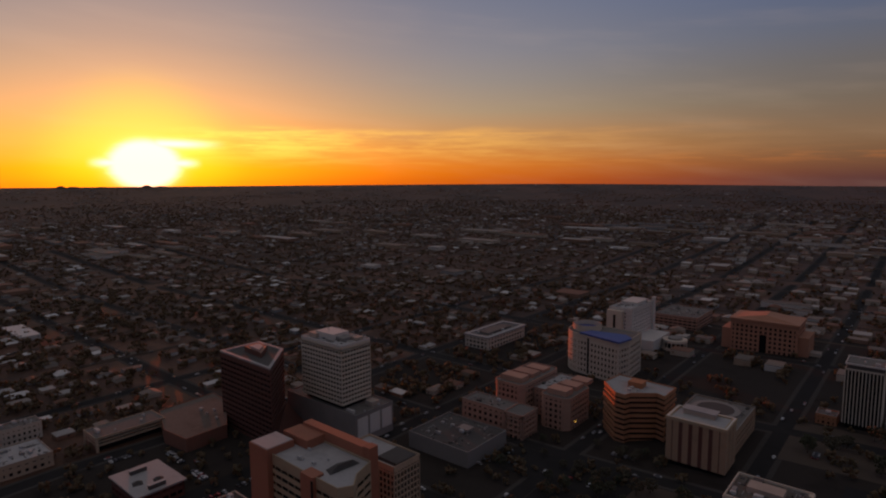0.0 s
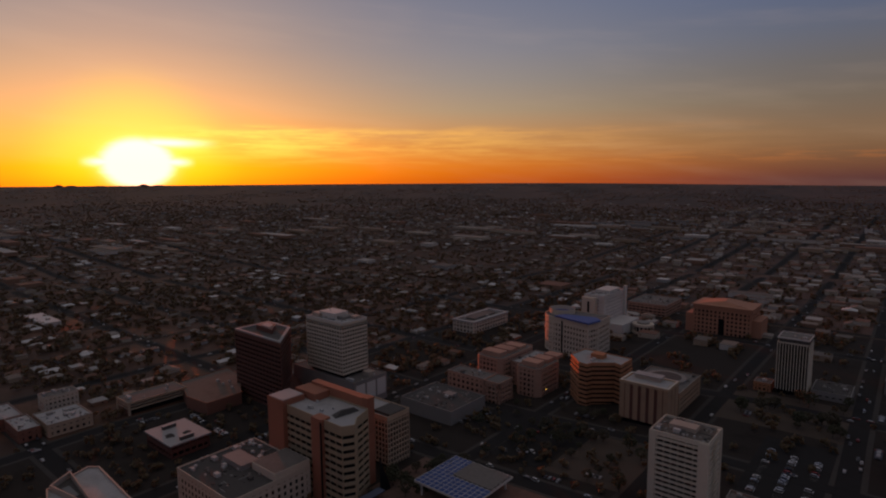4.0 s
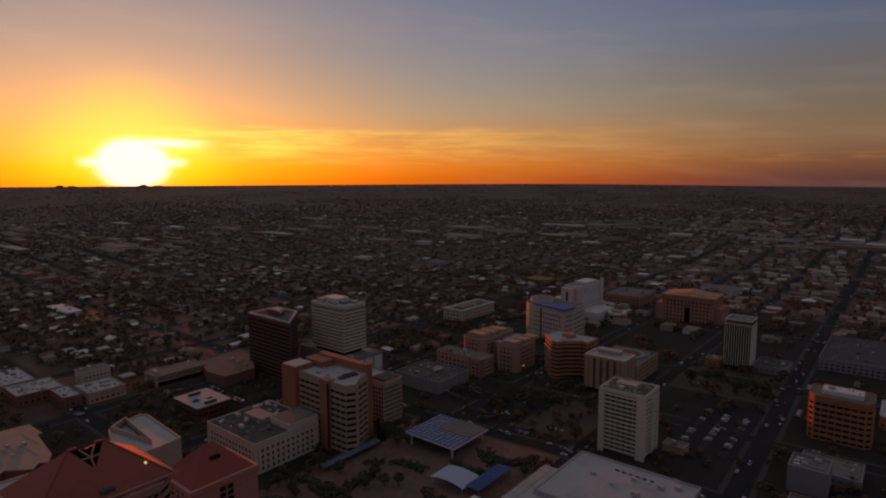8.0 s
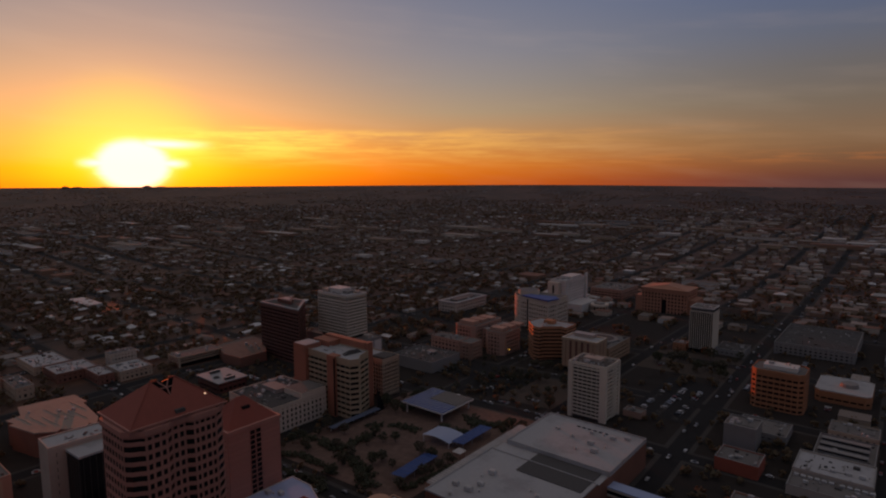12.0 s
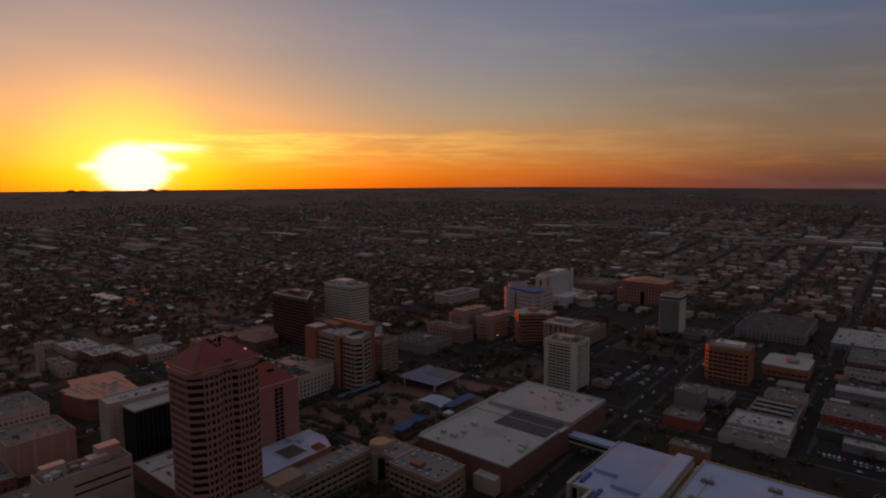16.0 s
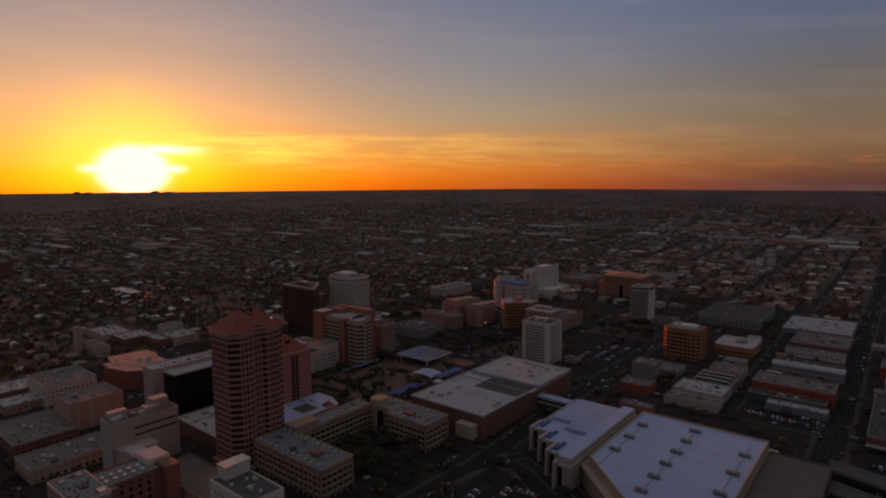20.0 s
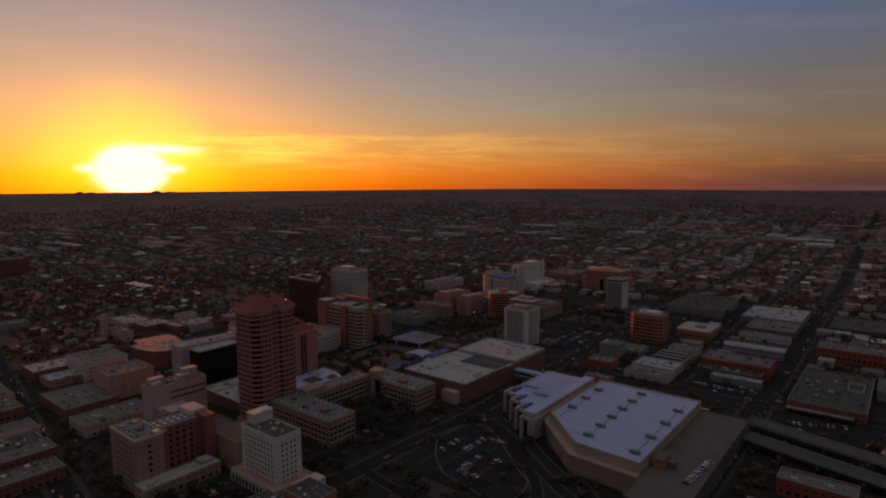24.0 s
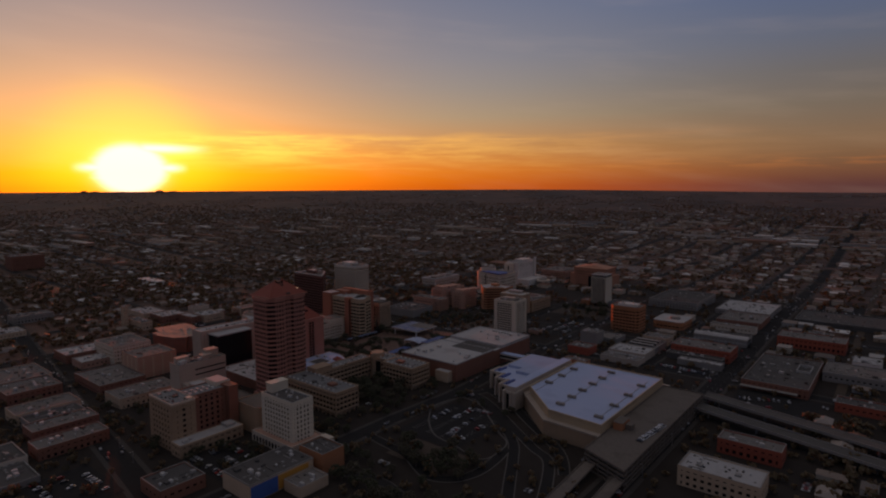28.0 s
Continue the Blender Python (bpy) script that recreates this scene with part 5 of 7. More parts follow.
    part("foot_block", boxes((14.1, 40, -34, 20, -1, 14)), M_WHITE, b)
    bm = bmesh.new()
    r = thing("rotunda", -66, 668, gz(-66, 668), "small pale rotunda with a colonnade", "building")
    for z0, z1, rr, mat in ((-1, 2, 14, M_CREAM), (2, 9, 10.5, M_GLASS), (9, 12, 13.5, M_CREAM), (12, 14, 8, M_GREY)):
        bm = bmesh.new()
        bmesh.ops.create_cone(bm, cap_ends=True, segments=28, radius1=rr, radius2=rr, depth=z1 - z0, matrix=Matrix.Translation((0, 0, (z0 + z1) / 2)))
        part("drum", bm, mat, r)
    me = mesh_of("column", boxes((-0.5, 0.5, -0.5, 0.5, 2, 9)), M_CREAM)
    for k in range(16):
        a = k * math.pi / 8
        part("column", me, M_CREAM, r, at=(12.6 * math.cos(a), 12.6 * math.sin(a), 0))
    simple("back_office", -128, -72, 770, 840, 16, M_ROSE, M_GRAVEL, "low reddish office with ribbon windows", 4, 6, 0.5, 0.2, nv=5)
    b = building("federal_court", -16, 52, 706, 752, "tan federal courthouse with a low hipped roof", "building")
    w, d = 34.0, 23.0
    pts = rect(w, d)
    walls(b, pts, 0, 36, 7, 5, M_ADOBE, 0.45, 0.5, 0.7, panes=130, head=3)
    part("cornice", prism(inset(pts, -1.4), 36, 38), M_ADOBE, b)
    hip(b, "roof", w - 4, d - 4, 38, 43, 12, M_ADOBE)
    part("portal", boxes((-3.5, 3.5, -d - 0.3, -d + 1, 0, 22)), M_GLASS, b, "tall dark glazed portal")
    for s in (-1, 1):
        part("side_block", boxes((s * (w + 5) - 5, s * (w + 5) + 5, -d + 4, d - 4, -1, 24)), M_ADOBE, b)


court_group()


# -- streets of shops to the west and south --
SHOPS = [
    ("shop_block", -97, -67, -228, -178, 9, M_TAN, M_GRAVEL, "long tan shop block with a pale grey roof"),
    ("shop_block", -62, -36, -226, -184, 8, M_GREY, M_TARROOF, "grey shop block with a dark roof"),
    ("shop_block", -34, -10, -232, -184, 9, M_BRICK, M_GRAVEL, "red brick shop block with rooftop clutter"),
    ("shop_block", 12, 34, -241, -193, 9, M_BRICK, M_GRAVEL, "long dark-red brick shop block with a grey roof"),
    ("arcade_hall", -2, 34, -300, -247, 8, M_CREAM, M_TARROOF, "cream arcaded hall with a dark roof"),
    ("low_store", 40, 73, -300, -251, 5, M_GREY, M_TARROOF, "low grey store with a flat roof"),
    ("shop_block", -175, -132, -218, -172, 9, M_BRICK, M_GRAVEL, "brown brick shop block with a pale roof"),
    ("shop_block", -238, -180, -212, -166, 8, M_TAN, M_GRAVEL, "tan shop block with a grey roof"),
    ("shop_block", -276, -236, -135, -86, 9, M_BRICK, M_MEMBRANE, "brick shop block with a cream roof and plant"),
    ("shop_block", -228, -198, -132, -100, 7, M_ROSE, M_MEMBRANE, "rose shop block with a white roof strip"),
    ("shop_block", -161, -95, -152, -108, 8, M_BRICK, M_GRAVEL, "wide brick store with a cluttered grey roof"),
    ("shop_block", -67, -33, -158, -104, 10, M_TAN, M_GRAVEL, "tan store with a flat gravel roof"),
    ("punched_block", -240, -187, -103, -61, 20, M_CREAM, M_GRAVEL, "cream block with rows of small dark windows"),
    ("small_house", -376, -328, -10, 5, 11, M_TAN, M_GRAVEL, "small tan building with a flat roof"),
    ("low_block", -345, -309, 73, 105, 9, M_TAN, M_MEMBRANE, "low tan office with a white roof"),
    ("low_block", -392, -351, 30, 68, 9, M_BRICK, M_MEMBRANE, "brick office with a wide white roof"),
    ("low_block", -350, -314, 55, 70, 9, M_BRICK, M_MEMBRANE, "brick office with a white roof and vents"),
    ("low_block", -455, -398, 24, 58, 8, M_TAN, M_MEMBRANE, "tan office with a long white roof"),
    ("hotel_block", -386, -370, 88, 115, 12, M_CREAM, M_GRAVEL, "small cream block with an uneven roofline"),
    ("tall_slab", -373, -365, -19, -12, 31, M_TAN, M_GRAVEL, "slim tan shaft above the roofs"),
    ("low_block", -548, -517, -112, -60, 10, M_GREY, M_GRAVEL, "grey flat-roofed block with a pale end"),
    ("low_block", -470, -430, -160, -120, 6, M_TAN, M_MEMBRANE, "low shop with a long pale roof"),
    ("apartment_block", -1240, -1190, 60, 130, 34, M_BRICK, M_GRAVEL, "distant brown brick apartment block"),
]
for i, (nm, x0, x1, y0, y1, h, wm, rm, lab) in enumerate(SHOPS):
    simple(nm, x0, x1, y0, y1, h, wm, rm, lab, max(1, int(h / 4)), 4.5 if h < 12 else 3.6, 0.55, 0.55, nv=5 + i % 4, panes=16 if i < 13 else 0)


def frame_office():
    """A long roof slab on end walls, with the storeys set back in its shade, and the plain brick hall beside it."""
    b = building("frame_office", -330, -305, 131, 182, "low tan office with deep shaded galleries below its roof", "building")
    w, d = 12.5, 25.5
    part("core", boxes((-w + 3.2, w - 3.2, -d + 3.2, d - 3.2, -1, 10)), M_GLASS, b, "dark recessed windows")
    for z in (4.4, 7.0):
        part("gallery", boxes((-w + 0.6, w - 0.6, -d + 0.6, d - 0.6, z, z + 1.0)), M_TAN, b)
    part("roof_slab", boxes((-w, w, -d, d, 9.6, 10.9)), M_TAN, b)
    flat_roof(b, rect(w, d), 11.0, M_TAN, M_GRAVEL, 0.4)
    col = mesh_of("column", boxes((-0.9, 0.9, -0.9, 0.9, -1, 9.6)), M_TAN)
    for x in (-w + 0.95, w - 0.95):
        for y in (-d + 0.95, d - 0.95):
            part("column", col, M_TAN, b, at=(x, y, 0))
    part("end_wall", boxes((-w + 1.5, w - 1.5, -d + 0.9, -d + 1.3, -1, 9.6)), M_BRICK, b)
    vents(b, -w * 0.5, w * 0.5, -d * 0.8, d * 0.8, 11.0, 6, 71)
    h, hp = poly("plain_hall", [(-325, 186), (-283, 171), (-254, 174), (-255, 207), (-300, 233), (-329, 236)], 10, "plain brown brick hall with a wide dull roof")
    part("wall", prism(hp, -1, 10), M_BRICK, h)
    flat_roof(h, hp, 10.4, M_BRICK, M_DECK, 0.5)
    vents(h, -24, 20, -12, 12, 10.4, 4, 72)


frame_office()


def theatre_group():
    b = building("playhouse", -152, -112, -108, -67, "windowless brown playhouse with a high flat stage block", "theatre")
    part("wall", boxes((-20, 20, -20.5, 20.5, -1, 23)), M_ROSE, b)
    flat_roof(b, rect(20, 20.5), 23.4, M_ROSE, M_GRAVEL, 0.8)
    me = mesh_of("pilaster", boxes((-0.9, 0.9, -0.3, 0, 0, 22)), M_TAN)
    for k in range(4):
        part("pilaster", me, M_TAN, b, at=(-15 + k * 10, -20.5, 0))
        part("pilaster", me, M_TAN, b, at=(20, -15 + k * 10, 0)).rotation_euler = (0, 0, radians(90))
    clutter(b, -18, 18, -18, 18, 23.4, 8)
    # white stepped building
    b = building("white_stepped_block", -22, 31, -115, -69, "pale windowless stepped building with dark band openings")
    X, Y = -b.location.x, -b.location.y
    part("wall", boxes((X - 22, X - 4, Y - 115, Y - 69, -1, 33)), M_PUTTY, b)
    part("roof", boxes((X - 21.5, X - 4.5, Y - 114.5, Y - 69.5, 33, 33.3)), M_GRAVEL, b)
    part("parapet", ring(bmesh.new(), rect(9, 23, X - 13, Y - 92), 0.5, 33, 34.2), M_PUTTY, b)
    for z in (22.5, 27):
        part("window_slot", boxes((X - 4.2, X - 3.9, Y - 100, Y - 70, z, z + 1.1)), M_GLASS, b)
    part("lower_block", boxes((X - 4, X + 10, Y - 113, Y - 90, -1, 19)), M_PUTTY, b)
    part("lower_block", boxes((X + 10, X + 29, Y - 114, Y - 103, -1, 22)), M_PUTTY, b)
    part("block_roof", boxes((X + 10.4, X + 28.6, Y - 113.6, Y - 103.4, 22, 22.4)), M_MEMBRANE, b)
    for k in range(5):
        part("window_slot", boxes((X + 28.9, X + 29.2, Y - 111.5, Y - 105.5, 2.5 + k * 4, 3.8 + k * 4)), M_GLASS, b)
    for x0, x1, y0, y1, h in ((-20, -14, -112, -100, 38), (-16, -8, -90, -80, 37), (-20, -12, -84, -72, 40)):
        part("roof_plant", boxes((X + x0, X + x1, Y + y0, Y + y1, 33, h)), M_PUTTY, b)
    vents(b, X - 20, X - 6, Y - 112, Y - 72, 33.3, 12, 41, 1.3)
    clutter(b, X - 20, X - 6, Y - 112, Y - 72, 33.3, 9, 8)
    b.location.x += 6
    b.location.y -= 5
    b.scale.z = 1.1
    # car deck between
    d = building("parking_deck", 28, 96, -119, -79, "grey two-level parking deck")
    for k in range(3):
        part("deck", boxes((-34, 34, -19.5, 19.5, k * 3.6, k * 3.6 + 0.6)), M_DECK, d)
        part("rail", ring(bmesh.new(), rect(34, 19.5), 0.3, k * 3.6 + 0.6, k * 3.6 + 1.6), M_DECK, d)
    part("core", boxes((-31, 31, -16, 16, -1, 7.0)), M_TARROOF, d)
    d2 = building("curved_annexe", 92, 126, -121, -96, "tan office annexe with a rounded front and side balconies")
    pts = [(-15, -12)] + [(11 + 6 * math.cos(radians(a)), -6 + 6 * math.sin(radians(a))) for a in range(-90, 1, 15)] + [(17, 12), (-15, 12)]
    part("wall", prism(pts, -1, 21), M_OCHRE, d2)
    flat_roof(d2, pts, 21.4, M_OCHRE, M_DECK, 0.8)
    me = mesh_of("balcony", boxes((0, 0.25, -3, 3, 0, 1.5)), M_GLASS)
    for k in range(5):
        for y in (0, 8.5):
            part("balcony", me, M_GLASS, d2, at=(16.9, y, 2.2 + k * 3.8))
    # tall pale office slab with a triangular roof well, and its dark glass front
    f, pts = poly("white_centre", [(-96, -56), (-76, -57), (-72, 29), (-75, 43), (-125, 46), (-130, 42), (-120, 20), (-92, 12)], 46, "tall pale office block with a triangular roof well")
    FX = lambda x: x - f.location.x
    FY = lambda y: y - f.location.y
    part("wall", prism(pts, -1, 46), M_PUTTY, f)
    flat_roof(f, pts, 46.4, M_PUTTY, M_MEMBRANE, 1.0, 0.7)
    tri = [(FX(-127), FY(33)), (FX(-118), FY(21)), (FX(-79), FY(28))]
    part("roof_well", prism(inset(tri, 0.6), 46.4, 46.7), M_TARROOF, f, "dark triangular roof well")
    part("well_wall", ring(bmesh.new(), tri, 0.8, 46.4, 49.6), M_PUTTY, f)
    part("well_plant", boxes((FX(-113), FX(-100), FY(24.5), FY(28), 46.7, 48.2)), M_COOLROOF, f)
    part("roof_unit", boxes((FX(-92), FX(-84), FY(2), FY(5), 46.4, 48)), M_VENT, f)
    clutter(f, FX(-88), FX(-78), FY(-46), FY(18), 46.4, 17, 16)
    win = mesh_of("window", boxes((-0.1, 0.2, -1.5, 1.5, 0, 2.4)), M_GLASS)
    for k in range(9):
        part("window", win, M_GLASS, f, at=(FX(-76), FY(-51.5), 4 + k * 4.6))
    part("canopy_band", boxes((FX(-76), FX(-74.4), FY(-49), FY(-6), 43.6, 44.4)), M_PUTTY, f)
    g, gp = poly("glass_front", [(-75.5, -48), (-57.5, -47), (-59, -6), (-74, -6)], 44, "tall dark glass block with a pale sloping roof")
    part("glass_wall", prism(gp, -1, 42.2), M_GLASS, g)
    part("roof", prism(inset(gp, -0.6), 42.2, 43.4), M_MEMBRANE, g)
    me = mesh_of("mullion", boxes((-0.08, 0.08, -0.14, 0.0, 0, 42)), M_TARROOF)
    for k in range(12):
        part("mullion", me, M_TARROOF, g, at=(gp[1][0] + (gp[2][0] - gp[1][0]) * (k + 0.5) / 12 + 0.05, gp[1][1] + (gp[2][1] - gp[1][1]) * (k + 0.5) / 12, 0)).rotation_euler = (0, 0, radians(92))
    for k in range(5):
        part("mullion", me, M_TARROOF, g, at=(gp[0][0] + 1.8 + k * 3.6, gp[0][1] + 0.1 + k * 0.2, 0))
    # broad pavilion with a stepped outline and a ribbed roof
    h, hp = poly("shed_hall", [(-225, -41), (-214, -38.5), (-213, -42), (-183, -35), (-174, -24), (-177, -21), (-165, -9), (-172, -4), (-168, 0), (-179, 5), (-222, 9), (-222, 12), (-246, 11), (-250, -27), (-228, -31)], 19, "broad low hall with a pale ribbed roof and stepped edges")
    part("wall", prism(hp, -1, 18.4), M_BRICK, h)
    part("roof", prism(inset(hp, -0.8), 18.4, 19.4), M_RIBROOF, h, "pale ribbed roof")
    rib = mesh_of("roof_rib", boxes((-14, 14, -0.2, 0.2, 0, 0.2)), M_RIBROOF)
    for k in range(7):
        part("roof_rib", rib, M_RIBROOF, h, at=(-8 + (k % 3) * 9, -18 + k * 6.2, 19.4)).rotation_euler = (0, 0, radians(6))
    vents(h, -24, 20, -14, 14, 19.4, 5, 44)


theatre_group()


# -- shops with a painted wall in the foreground --
def painted_store():
    b = building("painted_store", 178, 209, -181, -133, "grey-roofed store with a bright blue and ochre painted wall")
    part("wall", boxes((-15.5, 15.5, -24, 24, -1, 11)), M_TAN, b)
    flat_roof(b, rect(15.5, 24), 11.4, M_GREY, M_TARROOF, 0.6)
    part("painted_wall", boxes((15.5, 15.7, -23.5, -4, 0.5, 10.5)), M_AWNING, b, "blue painted wall")
    part("painted_wall", boxes((15.5, 15.72, -4, 20, 1.0, 10.2)), M_GOLD, b, "ochre painted wall")
    vents(b, -12, 12, -20, 20, 11.4, 6, 51)
    clutter(b, -14, 14, -22, 22, 11.4, 10)
    simple("corner_store", 190, 215, -130, -111, 13, M_ORANGE, M_TARROOF, "orange-brown corner store with a stepped wall", 0, nv=2)
    simple("corner_store", 211, 228, -158, -136, 6, M_TAN, M_GRAVEL, "small tan store with rooftop units", 0, nv=6)
    simple("low_store", 141, 168, -216, -187, 8, M_BRICK, M_TARROOF, "low brick store with a dark roof", 1, 5, nv=4)


painted_store()

# -- the east side --
EAST = [
    ("brick_warehouse", 404, 452, 5, 31, 12, M_TAN, M_MEMBRANE, "old tan brick warehouse with a patched white roof", 3),
    ("brick_warehouse", 412, 453, 70, 88, 10, M_RED, M_GRAVEL, "red brick warehouse with a grey roof", 2),
    ("grey_cube", 204, 225, 279, 300, 15, M_GREY, M_GRAVEL, "plain grey cube-shaped plant building", 0),
    ("red_store", 209, 235, 236, 258, 8, M_RED, M_GRAVEL, "low red brick store beside a yard", 0),
    ("low_block", 230, 255, 186, 197, 8, M_ORANGE, M_GRAVEL, "low orange-tan block with a flat roof", 0),
    ("plant_hall", 251, 294, 231, 252, 5.0, M_PUTTY, M_GRAVEL, "low pale hall front with a dark roof ledge", 0),
    ("plant_hall", 251, 293, 253, 285, 7.0, M_PUTTY, M_MEMBRANE, "hall with a plain white membrane roof", 0),
    ("rib_hall", 258, 292, 287, 327, 6.0, M_GREY, M_GRAVEL, "grey hall with raised roof lights", 0),
    ("plant_hall", 262, 292, 331, 354, 8.0, M_TAN, M_GRAVEL, "tan plant hall with a flat gravel roof", 2),
    ("low_block", 206, 240, 303, 332, 5, M_GREY, M_GRAVEL, "low grey block with a flat roof", 1),
    ("red_store", 306, 368, 300, 336, 12, M_RED, M_GRAVEL, "long red brick store with a dark roof", 2),
    ("dark_shed", 306, 364, 284, 297, 6, M_TARROOF, M_TARROOF, "dark shed behind the red store", 0),
    ("loading_canopy", 323, 367, 268, 281, 5, M_GREY, M_MEMBRANE, "shed with a white sloping canopy", 0),
    ("vault_shed", 308, 369, 380, 395, 8, M_GREY, M_MEMBRANE, "long shed with a white curved roof", 1),
    ("dark_shed", 308, 366, 398, 420, 6, M_GREY, M_TARROOF, "dark flat-roofed shed beside the street", 0),
    ("grey_store", 308, 363, 455, 468, 7, M_CREAM, M_GRAVEL, "pale flat-roofed store beside the street", 1),
    ("grey_store", 308, 363, 486, 552, 8, M_BRICK, M_GRAVEL, "brick-sided store with a grey roof", 1),
    ("parking_block", 188, 262, 560, 668, 13, M_GREY, M_TARROOF, "dark grey parking block with open levels", 4),
    ("grey_store", 286, 360, 570, 660, 7, M_GREY, M_MEMBRANE, "flat store with a pale roof", 1),
    ("orange_store", 394, 462, 414, 450, 12, M_RED, M_GRAVEL, "orange brick store with a raised grey block", 2),
    ("grey_store", 420, 446, 452, 472, 10, M_GREY, M_GRAVEL, "grey block behind the orange store", 0),
    ("wide_warehouse", 394, 449, 229, 338, 8, M_BRICK, M_TARROOF, "wide warehouse with a big grey roof", 2),
    ("white_shed", 472, 497, 358, 386, 8, M_WHITE, M_MEMBRANE, "white metal shed with a plain roof", 0),
    ("wide_warehouse", 452, 520, 300, 345, 8, M_GREY, M_GRAVEL, "long grey flat-roofed warehouse", 1),
    ("orange_store", 470, 520, 214, 234, 7, M_RED, M_TARROOF, "low orange store with yard", 1),
    ("long_shed", 392, 520, 560, 640, 7, M_TARROOF, M_TARROOF, "wide dark shed with a flat roof", 0),
]
for i, (nm, x0, x1, y0, y1, h, wm, rm, lab, fl) in enumerate(EAST):
    b = simple(nm, x0, x1, y0, y1, h, wm, rm, lab, fl, 4.5, 0.55, 0.5, nv=3 + i % 3, panes=48 if i < 2 else 0)
    w, d = (x1 - x0) / 2, (y1 - y0) / 2
    if nm == "vault_shed":
        bm = bmesh.new()
        bmesh.ops.create_cone(bm, cap_ends=True, segments=20, radius1=d, radius2=d, depth=2 * w, matrix=Matrix.Translation((0, 0, h - 3.5)) @ Matrix.Rotation(radians(90), 4, "Y"))
        part("vault", bm, M_MEMBRANE, b, "white curved metal roof")
    if nm == "rib_hall":
        for k in range(3):
            rl = part("roof_light", boxes((-w + 2, w - 4, -d + 5 + k * 11, -d + 10 + k * 11, h + 0.4, h + 3.0)), M_GREY, b)
            part("light_band", boxes((-w + 2.3, w - 4.3, -d + 4.94, -d + 5.1, h + 1.4, h + 2.6)) if k == 0 else boxes((-w + 2.3, w - 4.3, -d + 4.94 + k * 11, -d + 5.1 + k * 11, h + 1.4, h + 2.6)), M_GLASS, rl)
    if nm == "plant_hall" and h == 5.0:
        for k in range(11):
            o = part("roof_unit", vent_mesh("box"), None, b, at=(-w + 3 + k * 3.7 + (1.8 if k > 5 else 0), d - 3.2, h + 0.42))
            o.scale = (1.0, 1.2, 0.8)
    if nm == "wide_warehouse" and x0 == 394:
        part("stair_frame", ring(bmesh.new(), rect(6, 12, 16, 14), 0.6, h + 0.4, h + 2.4), M_MEMBRANE, b, "white framed roof well")
        part("dock_canopy", boxes((-w, w - 8, -d - 6, -d - 0.1, 4, 4.4)), M_GREY, b)


